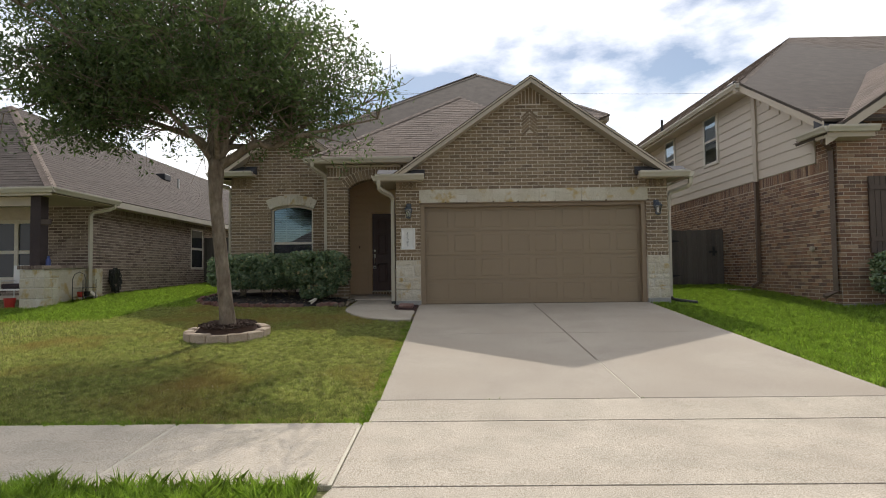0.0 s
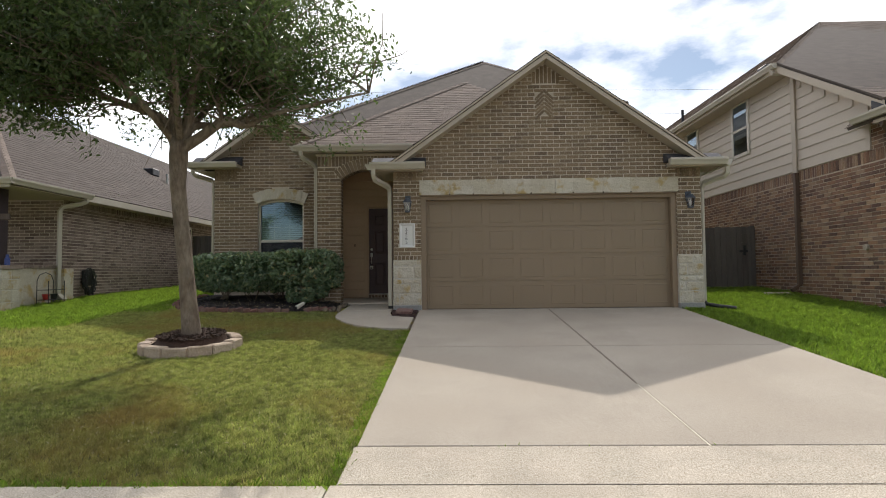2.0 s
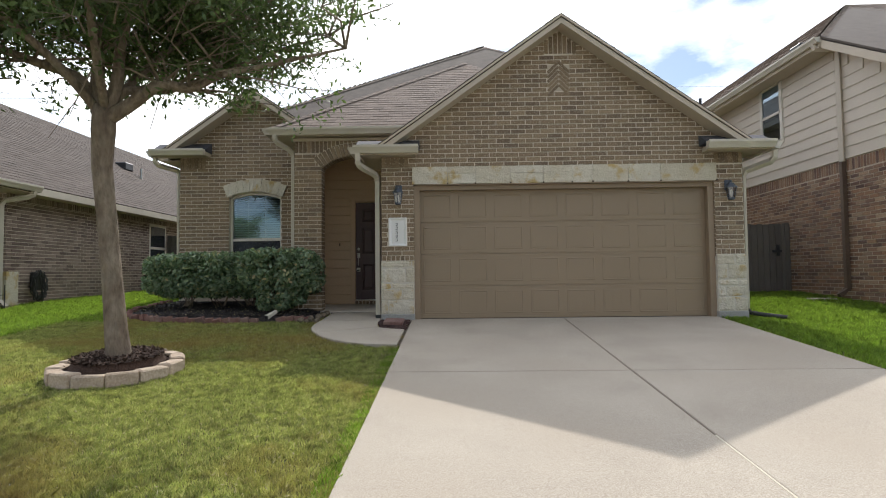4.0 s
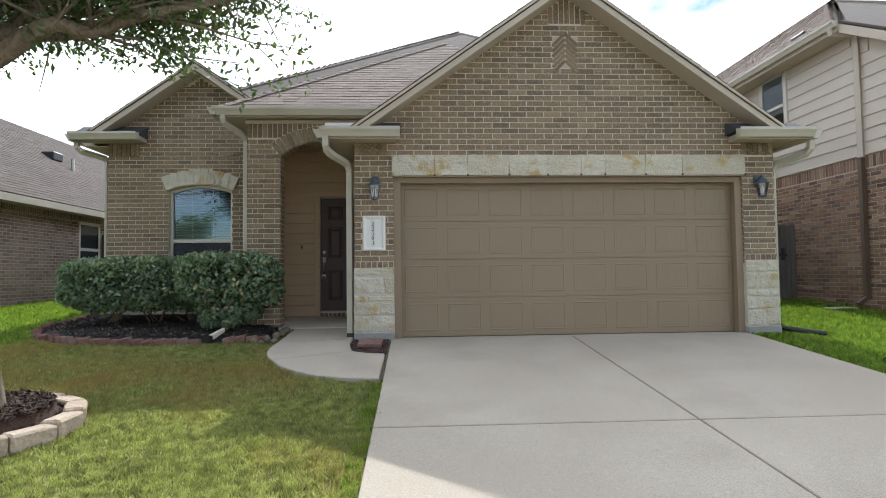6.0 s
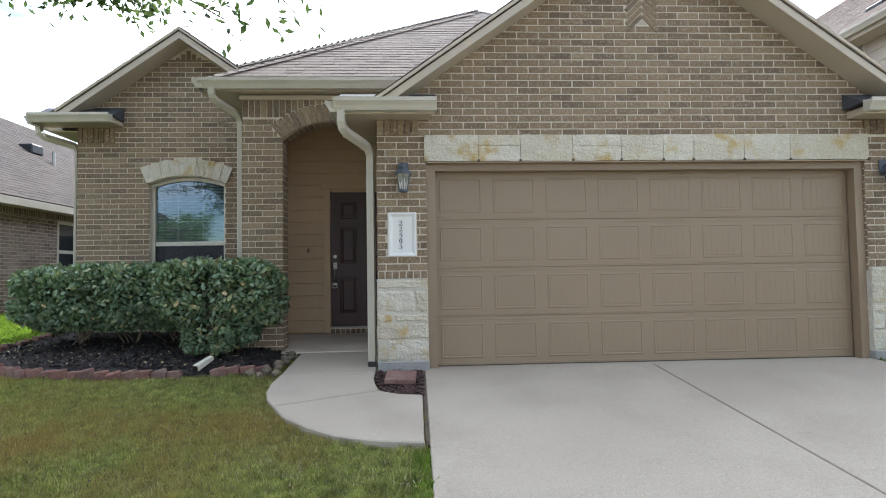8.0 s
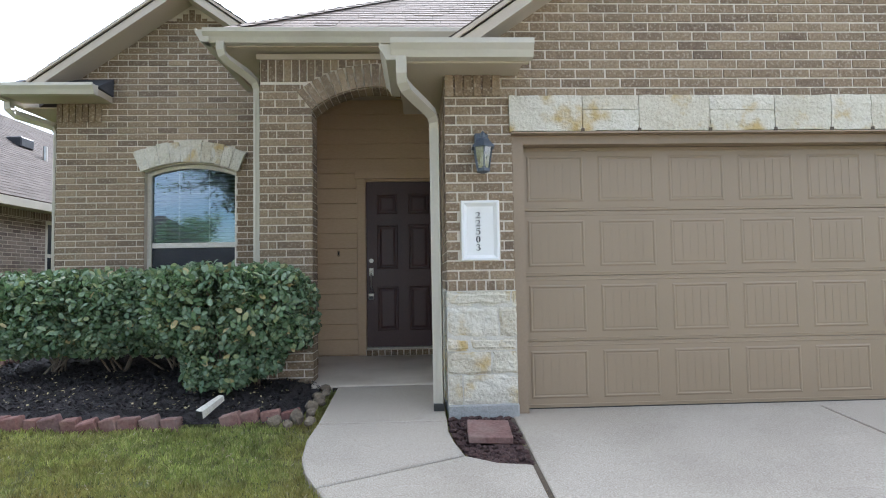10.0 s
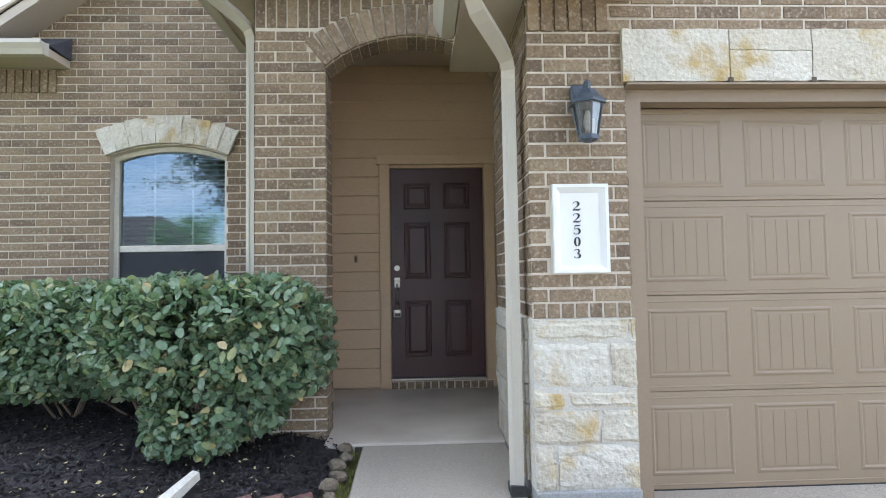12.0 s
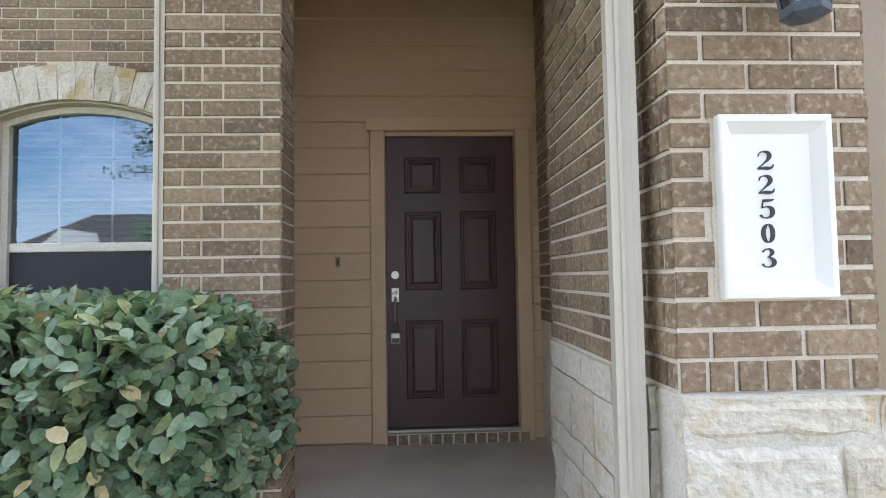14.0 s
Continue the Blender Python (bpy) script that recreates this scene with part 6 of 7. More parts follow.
# ---- small fixtures of the house ----
def downspout(pts, label, r=0.055, foot=None):
    ds = empty("downspout", label, "downspout")
    part("pipe", tube(bmesh.new(), pts, r, 4, turn=math.pi / 4), GUTTER, ds)
    ribs = bmesh.new()
    a, b = Vector(pts[-2] if foot else pts[-1]), Vector(pts[-3] if foot else pts[-2])
    for dx in (-0.018, 0.018):
        box(ribs, a.x + dx - 0.005, a.x + dx + 0.005, a.y - r * 0.71 - 0.004, a.y - r * 0.71 + 0.002, min(a.z, b.z) + 0.02, max(a.z, b.z) - 0.05)
    part("rib", ribs, GUTTER, ds)
    return ds


d1 = downspout([(-1.40, 11.74, 3.32), (-1.40, 11.745, 3.20), (-1.395, 11.77, 3.155), (-1.375, 11.81, 3.125), (-1.34, 11.87, 3.105), (-1.22, 12.10, 3.06), (-1.175, 12.19, 3.035), (-1.155, 12.24, 2.99), (-1.15, 12.26, 2.93), (-1.15, 12.26, 2.85), (-1.15, 12.26, 0.70)], "cream downspout beside the stone-based pier", 0.054)
part("boot", boxed(-1.192, -1.108, 12.20, 12.30, gz(0, 12.2) - 0.02, 0.71), RUBBER, d1, "black rubber boot")
d2 = downspout([(-3.13, 12.97, 3.96), (-3.13, 12.97, 3.88), (-3.12, 12.985, 3.845), (-3.09, 13.02, 3.81), (-2.96, 13.20, 3.74), (-2.905, 13.275, 3.69), (-2.885, 13.305, 3.63), (-2.88, 13.31, 3.55), (-2.88, 13.31, 0.75)], "cream downspout in the corner by the entry pier", 0.05)
d3 = downspout([(-6.20, 14.55, 3.93), (-6.20, 14.56, 3.82), (-6.15, 14.6, 3.76), (-5.86, 14.83, 3.68), (-5.81, 14.85, 3.6), (-5.81, 14.85, 1.0)], "cream downspout on the wing corner")
d4 = downspout([(5.31, 11.95, 3.32), (5.31, 11.96, 3.20), (5.27, 12.0, 3.14), (5.0, 12.25, 3.04), (4.95, 12.28, 2.95), (4.94, 12.28, 0.72)], "cream downspout behind the garage pier")
dx_ = empty("drain_outlet", "white plastic drain spout poking out of mulch", "drain outlet", at=(-3.0, 12.3, 0.7))
inv = Matrix.Translation(dx_.location).inverted()
part("pipe", tube(bmesh.new(), [(-2.90, 12.36, 0.77), (-2.93, 12.28, 0.745), (-2.985, 12.13, 0.695)], [0.032, 0.036, 0.044], 4, turn=math.pi / 4), VINYL, dx_).matrix_parent_inverse = inv
# solid black end piece; the shade inside the pipe is its colour
part("mouth", tube(bmesh.new(), [(-2.981, 12.14, 0.698), (-2.989, 12.122, 0.693)], 0.036, 4, turn=math.pi / 4), BLACK, dx_, "black plug standing in for the shaded opening").matrix_parent_inverse = inv


def sconce(x, z0, label):
    y = G - 0.01
    s = empty("wall_lantern", label, "wall lamp", "lanterns beside the garage", at=(x, y, z0))
    inv = Matrix.Translation(s.location).inverted()

    def p(name, bm, m_, label_=""):
        ob = part(name, bm, m_, s, label_)
        ob.matrix_parent_inverse = inv
        return ob

    p("backplate", boxed(x - 0.055, x + 0.055, y - 0.022, y, z0 + 0.17, z0 + 0.34, bevel=0.012), LAMP_METAL)
    p("arm", tube(bmesh.new(), [(x, y - 0.02, z0 + 0.25), (x, y - 0.06, z0 + 0.29), (x, y - 0.11, z0 + 0.30), (x, y - 0.12, z0 + 0.27)], 0.010, 6), LAMP_METAL)
    c = y - 0.12
    cage = bmesh.new()
    for i in range(6):
        a = math.pi / 6 + i * math.pi / 3
        tube(cage, [(x + 0.050 * math.cos(a), c + 0.050 * math.sin(a), z0 + 0.03), (x + 0.078 * math.cos(a), c + 0.078 * math.sin(a), z0 + 0.20)], 0.005, 4)
    p("cage", cage, LAMP_METAL)
    p("glass", tube(bmesh.new(), [(x, c, z0 + 0.032), (x, c, z0 + 0.198)], [0.048, 0.074], 6, turn=math.pi / 6), LAMP_GLASS, "clear bevelled glass").visible_shadow = False
    p("bulb", tube(bmesh.new(), [(x, c, z0 + 0.06), (x, c, z0 + 0.10), (x, c, z0 + 0.14), (x, c, z0 + 0.165)], [0.014, 0.024, 0.018, 0.010], 10), WHITE)
    p("roof", tube(bmesh.new(), [(x, c, z0 + 0.195), (x, c, z0 + 0.21), (x, c, z0 + 0.245), (x, c, z0 + 0.27), (x, c, z0 + 0.28), (x, c, z0 + 0.31), (x, c, z0 + 0.33)], [0.098, 0.094, 0.060, 0.046, 0.018, 0.021, 0.005], 6, turn=math.pi / 6), LAMP_METAL)
    p("base", tube(bmesh.new(), [(x, c, z0), (x, c, z0 + 0.012), (x, c, z0 + 0.035)], [0.02, 0.055, 0.054], 6, turn=math.pi / 6), LAMP_METAL)


sconce(-0.785, 2.51, "blue-black metal lantern with clear glass panes")
sconce(4.62, 2.52, "blue-black metal lantern with clear glass panes")

# house number
pl = empty("number_plaque", "white cast stone number plaque reading 22503", "house number", at=(-0.805, G, 1.84))
inv = Matrix.Translation(pl.location).inverted()
PXA, PXB, PZA, PZB = -0.955, -0.655, 1.838, 2.312
bm = bmesh.new()
rings = []
for ins, dep in ((0, 0.02), (0, -0.030), (0.004, -0.034), (0.018, -0.034), (0.045, -0.006)):
    rings.append([bm.verts.new((x, G + dep, z)) for x, z in ((PXA + ins, PZA + ins), (PXB - ins, PZA + ins), (PXB - ins, PZB - ins), (PXA + ins, PZB - ins))])
for r, q in zip(rings, rings[1:]):
    for k in range(4):
        bm.faces.new((r[k], r[(k + 1) % 4], q[(k + 1) % 4], q[k]))
bm.faces.new(rings[-1])
part("plate", bm, WHITE, pl).matrix_parent_inverse = inv
part("mortar_bed", boxed(PXA - 0.012, PXB + 0.012, G - 0.0045, G + 0.01, PZA - 0.012, PZB + 0.012), MORTAR, pl).matrix_parent_inverse = inv


def ribbon(bm, line, y, size, at):
    """A stroke of changing width along a smoothed line of (x, z, width), as a thin raised plate."""
    fine = []
    for i in range(len(line) - 1):
        p = [np.array(line[max(0, min(len(line) - 1, i + k))]) for k in (-1, 0, 1, 2)]
        for t in np.linspace(0, 1, 6)[:-1]:
            fine.append(0.5 * (2 * p[1] + (p[2] - p[0]) * t + (2 * p[0] - 5 * p[1] + 4 * p[2] - p[3]) * t * t + (3 * p[1] - p[0] - 3 * p[2] + p[3]) * t ** 3))
    fine.append(np.array(line[-1]))
    rows = []
    for i, f in enumerate(fine):
        d = fine[min(i + 1, len(fine) - 1)][:2] - fine[max(i - 1, 0)][:2]
        d = d / max(1e-6, math.hypot(*d))
        n_ = np.array((-d[1], d[0])) * max(f[2], 0.02) / 2
        l, r = f[:2] + n_, f[:2] - n_
        rows.append([bm.verts.new((at[0] + q[0] * size, yy, at[1] + q[1] * size)) for q, yy in ((l, y), (r, y), (r, y + 0.004), (l, y + 0.004))])
    for u, v in zip(rows, rows[1:]):
        for k in range(4):
            bm.faces.new((u[k], u[(k + 1) % 4], v[(k + 1) % 4], v[k]))
    bm.faces.new(rows[0][::-1])
    bm.faces.new(rows[-1])


STROKES = {
    "2": [[(-0.36, 0.70, 0.03), (-0.29, 0.88, 0.05), (-0.06, 0.96, 0.07), (0.16, 0.90, 0.17), (0.24, 0.73, 0.22), (0.15, 0.54, 0.15), (-0.06, 0.34, 0.07), (-0.40, 0.06, 0.05)], [(-0.40, 0.05, 0.06), (-0.1, 0.09, 0.15), (0.2, 0.08, 0.16), (0.37, 0.14, 0.08), (0.42, 0.28, 0.03)]],
    "5": [[(0.36, 1.0, 0.06), (0.15, 0.94, 0.14), (-0.22, 0.93, 0.12)], [(-0.2, 0.97, 0.05), (-0.27, 0.55, 0.04)], [(-0.27, 0.55, 0.04), (-0.02, 0.62, 0.07), (0.22, 0.53, 0.18), (0.28, 0.31, 0.22), (0.17, 0.10, 0.14), (-0.06, 0.03, 0.06), (-0.28, 0.08, 0.06), (-0.35, 0.19, 0.10)]],
    "0": [[(0.25 * math.cos(a), 0.5 + 0.46 * math.sin(a), 0.05 + 0.17 * abs(math.cos(a))) for a in np.linspace(0, 2 * math.pi, 15)]],
    "3": [[(-0.34, 0.80, 0.07), (-0.2, 0.94, 0.06), (0.05, 0.95, 0.10), (0.18, 0.79, 0.18), (0.08, 0.62, 0.09), (-0.08, 0.54, 0.04)], [(-0.08, 0.54, 0.04), (0.12, 0.48, 0.12), (0.26, 0.28, 0.22), (0.15, 0.08, 0.13), (-0.08, 0.03, 0.06), (-0.28, 0.08, 0.06), (-0.36, 0.20, 0.10)]],
}
for k, digit in enumerate("22503"):
    bm = bmesh.new()
    for i, line in enumerate(STROKES[digit]):
        ribbon(bm, line, G - 0.0095 - 0.0004 * i, 0.050, (-0.822, 2.172 - k * 0.0636))
    part("numeral", bm, INK, pl, "black serif numeral").matrix_parent_inverse = inv


# ---- planting beds ----
TREE = (-3.46, 8.85)


def inside(poly, x, y):
    """Which of the points lie in a plan outline."""
    hit = np.zeros(len(x), bool)
    n_ = len(poly)
    for i in range(n_):
        (ax, ay), (bx, by) = poly[i], poly[(i + 1) % n_]
        if ay == by:
            continue
        c = ((ay > y) != (by > y)) & (x < (bx - ax) * (y - ay) / (by - ay) + ax)
        hit ^= c
    return hit


BED = [(-2.26, 12.10), (-3.0, 12.12), (-4.0, 12.16), (-4.8, 12.30), (-5.4, 12.58), (-5.8, 13.05), (-5.98, 13.8), (-5.95, 14.95), (-5.73, 14.95), (-5.73, 14.7), (-2.83, 14.7), (-2.83, 13.2), (-2.33, 13.2), (-2.24, 13.1), (-2.19, 12.8)]
LAVA_BED = [(-0.60, 11.16), (-0.82, 11.20), (-0.99, 11.32), (-1.05, 11.55), (-1.08, 11.76), (-1.09, 12.08), (-0.60, 12.08)]


def bed(name, outline, mat_, rise, label, chips, size, seed):
    """A mound of loose pieces over a low base."""
    rs = np.random.RandomState(seed)
    xs, ys = [p[0] for p in outline], [p[1] for p in outline]
    cx, cy = np.mean(xs), np.mean(ys)
    base = [bpy_v for bpy_v in outline]
    verts = [(x, y, gz(x, y) + 0.005) for x, y in base] + [(x + (cx - x) * 0.18, y + (cy - y) * 0.18, gz(x, y) + rise) for x, y in base]
    k = len(base)
    faces = [(i, (i + 1) % k, k + (i + 1) % k, k + i) for i in range(k)] + [tuple(range(k, 2 * k))]
    ob = raw(name, verts, faces, mat_)
    tagged(ob, label, "mulch bed", kind="structure")
    x, y = rs.uniform(min(xs), max(xs), chips * 2), rs.uniform(min(ys), max(ys), chips * 2)
    ok = inside(outline, x, y)
    x, y = x[ok][:chips], y[ok][:chips]
    inner = [(px + (cx - px) * 0.12, py + (cy - py) * 0.12) for px, py in outline]
    z = ground_z(x, y) + np.where(inside(inner, x, y), rise, rise * 0.4) + rs.uniform(-0.01, 0.012, len(x))
    n_ = len(x)
    a, t = rs.uniform(0, 6.28, n_), rs.normal(0, 0.4, n_)
    l, w_ = rs.uniform(0.4, 1.3, n_) * size, rs.uniform(0.15, 0.4, n_) * size
    d = np.stack([np.cos(a) * np.cos(t), np.sin(a) * np.cos(t), np.sin(t)], 1)
    s = np.stack([-np.sin(a), np.cos(a), rs.normal(0, 0.4, n_)], 1)
    c = np.stack([x, y, z + 0.006], 1)
    q = np.stack([c - d * l[:, None] - s * w_[:, None], c + d * l[:, None] - s * w_[:, None], c + d * l[:, None] + s * w_[:, None], c - d * l[:, None] + s * w_[:, None]], 1)
    chip = quads("mulch_chips", q, mat_, ob, "stuff")
    return ob


bed("mulch_bed", BED, MULCH, 0.06, "black bark mulch heaped under the shrubs", 14000, 0.022, 71)


def stones(name, outline_fn, n_, size, mat_, label, seed, parent_label, limit=None):
    """Loose lumps lying in a patch, joined."""
    rs = random.Random(seed)
    ico = bmesh.new()
    bmesh.ops.create_icosphere(ico, subdivisions=1, radius=1)
    base = [v.co.copy() for v in ico.verts]
    fs = [[v.index for v in f.verts] for f in ico.faces]
    ico.free()
    verts, faces = [], []
    while n_ > 0:
        x, y = outline_fn(rs)
        r = size * rs.uniform(0.6, 1.3)
        o = Vector((rs.random() * 9, rs.random() * 9, rs.random() * 9))
        k = len(verts)
        for b in base:
            f = 1 + 0.5 * noise.noise(b * 1.4 + o)
            verts.append((x + b.x * r * f, y + b.y * r * f, gz(x, y) + 0.006 + r * 0.35 + b.z * r * 0.7 * f))
        faces += [tuple(i + k for i in f) for f in fs]
        n_ -= 1
    return raw(name, verts, faces, mat_, None, label, "stuff")


def in_lava(rs):
    while True:
        x, y = rs.uniform(-1.08, -0.61), rs.uniform(11.17, 12.07)
        if inside(LAVA_BED, np.array([x]), np.array([y]))[0]:
            return x, y


lava_base = raw("lava_bed", [(x, y, gz(x, y) + 0.004) for x, y in LAVA_BED], [tuple(range(len(LAVA_BED)))], LAVA)
tagged(lava_base, "dark red lava gravel patch by the pier", "gravel", kind="structure")
lv = stones("lava_gravel", in_lava, 420, 0.021, LAVA, "dark red lava rock gravel", 4, "")
tagged(lv, category="gravel")
pv = part("paver", boxed(-0.148, 0.148, -0.15, 0.15, 0.0, 0.05, bevel=0.006), EDGE_BRICK)
pv.matrix_world = pose(-0.825, 11.64, gz(0, 11.64) + 0.035, 7, 2, -2)
tagged(pv, "pale red concrete paver lying on lava gravel", "paver")


# brick edging: half-buried, leaning bricks along the bed's front
def curve_points(pts, step):
    out, left = [], 0.0
    for a, b in zip(pts, pts[1:]):
        a, b = Vector(a), Vector(b)
        l = (b - a).length
        t = left
        while t < l:
            p = a.lerp(b, t / l)
            out.append((p.x, p.y, math.atan2(b.y - a.y, b.x - a.x)))
            t += step
        left = t - l
    return out


edging = empty("brick_edging", "row of weathered red bricks edging the mulch bed", "garden edging")
eb = bmesh.new()
box(eb, -0.105, 0.105, -0.05, 0.05, -0.06, 0.10, bevel=0.012)
bmesh.ops.subdivide_edges(eb, edges=eb.edges[:], cuts=1, use_grid_fill=True)
for vert in eb.verts:
    vert.co += Vector((noise.noise(vert.co * 30), noise.noise(vert.co * 31 + Vector((5, 5, 5))), noise.noise(vert.co * 29 + Vector((9, 2, 5))))) * 0.006
em = part("brick", eb, EDGE_BRICK, edging)
em_mesh = em.data
bpy.data.objects.remove(em)
rng = random.Random(17)
front = [(-2.30, 12.18), (-3.0, 12.10), (-4.0, 12.12), (-4.8, 12.26), (-5.42, 12.54), (-5.84, 13.02), (-6.02, 13.78), (-6.0, 14.9)]
for x, y, a in curve_points(front, 0.15):
    if abs(x + 2.985) < 0.10:
        continue
    ob = new("brick", em_mesh)
    ob.parent = edging
    ob.matrix_basis = Matrix.Translation((x + rng.uniform(-0.012, 0.012), y + rng.uniform(-0.02, 0.02), gz(x, y) + rng.uniform(-0.025, 0.0))) @ Matrix.Rotation(a + rng.uniform(-0.15, 0.15), 4, "Z") @ Matrix.Rotation(radians(rng.uniform(4, 16)), 4, "Y") @ Matrix.Rotation(radians(rng.uniform(-10, 10)), 4, "X") @ Matrix.Diagonal((rng.uniform(0.6, 0.72), rng.uniform(0.8, 1.0), rng.uniform(0.75, 1.0), 1))


def rock_mesh(seed):
    bm = bmesh.new()
    bmesh.ops.create_icosphere(bm, subdivisions=2, radius=1)
    o = Vector((seed * 3.1, seed * 1.7, seed))
    for v in bm.verts:
        v.co *= 1 + 0.35 * noise.noise(v.co * 1.3 + o) + 0.12 * noise.noise(v.co * 4 + o)
        v.co.z *= 0.7
    me = bpy.data.meshes.new("rock")
    bm.to_mesh(me)
    bm.free()
    me.materials.append(ROCK)
    return me


rocks = [rock_mesh(i) for i in range(4)]
for i, (x, y, r) in enumerate(((-2.17, 12.98, 0.062), (-2.15, 12.84, 0.05), (-2.19, 12.70, 0.066), (-2.16, 12.55, 0.055), (-2.19, 12.40, 0.068), (-2.17, 12.26, 0.058), (-2.25, 12.13, 0.075), (-2.40, 12.06, 0.06), (-2.14, 12.06, 0.045), (-2.29, 12.01, 0.045))):
    ob = new("rock", rocks[i % 4])
    ob.matrix_world = pose(x, y, gz(x, y) + r * 0.4, 10 * i, 7 * i, 47 * i) @ Matrix.Diagonal((r * 0.85, r * 1.0, r * 0.85, 1))
    tagged(ob, "rough brown field rock edging the mulch bed", "rock", "rocks beside the walkway")

# tree ring of tan blocks
ring = empty("tree_ring", "ring of tan tumbled concrete blocks round the tree", "garden edging", at=(*TREE, gz(*TREE)))
bb = bmesh.new()
box(bb, -0.145, 0.145, -0.075, 0.075, -0.05, 0.115, bevel=0.014)
bmesh.ops.subdivide_edges(bb, edges=bb.edges[:], cuts=2, use_grid_fill=True)
for vert in bb.verts:
    vert.co += Vector((noise.noise(vert.co * 25), noise.noise(vert.co * 26 + Vector((5, 5, 5))), noise.noise(vert.co * 24 + Vector((9, 2, 5))))) * 0.008
bo = part("block", bb, RING, ring)
ring_mesh = bo.data
bpy.data.objects.remove(bo)
NB_, RR = 13, 0.56
for i in range(NB_):
    a = 2 * math.pi * i / NB_
    x, y = TREE[0] + RR * math.cos(a), TREE[1] + RR * math.sin(a)
    ob = new("block", ring_mesh)
    ob.parent = ring
    ob.matrix_parent_inverse = Matrix.Translation(ring.location).inverted()
    ob.matrix_basis = Matrix.Translation((x, y, gz(x, y) + rng.uniform(-0.012, 0.01))) @ Matrix.Rotation(a + math.pi / 2 + rng.uniform(-0.06, 0.06), 4, "Z") @ Matrix.Rotation(rng.uniform(-0.05, 0.05), 4, "X") @ Matrix.Diagonal((rng.uniform(0.98, 1.04), 1, 1, 1))
RING_PLAN = arc(TREE[0], TREE[1], 0.50, 0, 342, 19)
bed("mulch_ring", RING_PLAN, MULCH_B, 0.17, "dark brown bark mulch mounded round the tree trunk", 3500, 0.03, 72)


# ---- the oak ----
def oak():
    rs = random.Random(23)
    nrs = np.random.RandomState(23)
    tree = empty("oak_tree", "young live oak with grey bark and small dark leaves", "tree", at=(TREE[0], TREE[1], gz(*TREE)))
    inv = Matrix.Translation(tree.location).inverted()
    b = Vector((TREE[0], TREE[1], gz(*TREE)))
    trunk = [b + Vector(o) for o in ((0.03, 0, -0.1), (0.01, 0, 0.14), (-0.03, 0.0, 0.45), (-0.10, 0.02, 1.0), (-0.17, 0.02, 1.7), (-0.21, 0.0, 2.2), (-0.21, 0.0, 2.6), (-0.20, 0.0, 2.86))]
    bm = tube(bmesh.new(), trunk, [0.165, 0.125, 0.108, 0.100, 0.098, 0.102, 0.122, 0.110], 16)
    for v in bm.verts:
        v.co += Vector((noise.noise(v.co * 7), noise.noise(v.co * 7 + Vector((4, 4, 4))), 0)) * 0.018
    part("trunk", bm, BARK, tree, smooth=True).matrix_parent_inverse = inv
    fork = b + Vector((-0.20, 0.0, 2.78))
    tips = []
    y0 = TREE[1]
    # the great limbs, as offsets in the world: low ones to both sides, two rising ones, and some to front and back
    limbs_at = [
        ([(-3.64, y0, 3.08), (-3.36, y0, 3.25), (-3.02, y0 - 0.03, 3.45), (-2.73, y0, 3.40), (-2.38, y0 + 0.05, 3.57), (-1.75, y0 + 0.1, 3.72), (-1.05, y0 + 0.1, 3.86)], 0.085),
        ([(-3.62, y0, 3.12), (-3.50, y0 + 0.1, 3.42), (-3.09, y0 + 0.25, 3.48), (-2.60, y0 + 0.5, 3.75), (-2.0, y0 + 0.7, 4.1), (-1.4, y0 + 0.8, 4.3)], 0.062),
        ([(-3.65, y0, 3.10), (-3.53, y0, 3.45), (-3.44, y0 - 0.05, 3.98), (-3.21, y0 - 0.1, 4.42), (-2.85, y0 - 0.2, 4.95), (-2.6, y0 - 0.2, 5.5)], 0.080),
        ([(-3.68, y0, 3.10), (-3.74, y0, 3.45), (-3.77, y0 + 0.05, 3.85), (-3.95, y0 + 0.1, 4.5), (-4.2, y0 + 0.1, 5.2), (-4.4, y0, 6.0)], 0.085),
        ([(-3.70, y0, 3.08), (-3.88, y0 - 0.05, 3.50), (-4.30, y0 - 0.2, 3.66), (-4.80, y0 - 0.45, 3.83), (-5.4, y0 - 0.7, 3.98), (-6.0, y0 - 0.9, 4.1)], 0.070),
        ([(-3.70, y0, 3.15), (-3.95, y0 - 0.4, 3.6), (-4.4, y0 - 1.0, 4.1), (-4.9, y0 - 1.6, 4.5), (-5.3, y0 - 2.0, 4.8)], 0.055),
        ([(-3.64, y0, 3.15), (-3.45, y0 - 0.5, 3.7), (-3.2, y0 - 1.1, 4.3), (-2.9, y0 - 1.7, 4.7), (-2.6, y0 - 2.1, 4.9)], 0.052),
        ([(-3.66, y0, 3.2), (-3.8, y0 + 0.5, 3.8), (-4.2, y0 + 1.1, 4.4), (-4.5, y0 + 1.7, 4.9), (-4.9, y0 + 2.0, 5.2)], 0.055),
        ([(-3.64, y0, 3.2), (-3.4, y0 + 0.5, 3.9), (-3.0, y0 + 1.0, 4.6), (-2.6, y0 + 1.5, 5.1), (-2.3, y0 + 1.8, 5.4)], 0.050),
    ]
    for path_, thick in limbs_at:
        limbs = bmesh.new()
        pts = [Vector(p) for p in path_]
        fine = []
        for i in range(len(pts) - 1):
            p0, p1, p2, p3 = pts[max(i - 1, 0)], pts[i], pts[i + 1], pts[min(i + 2, len(pts) - 1)]
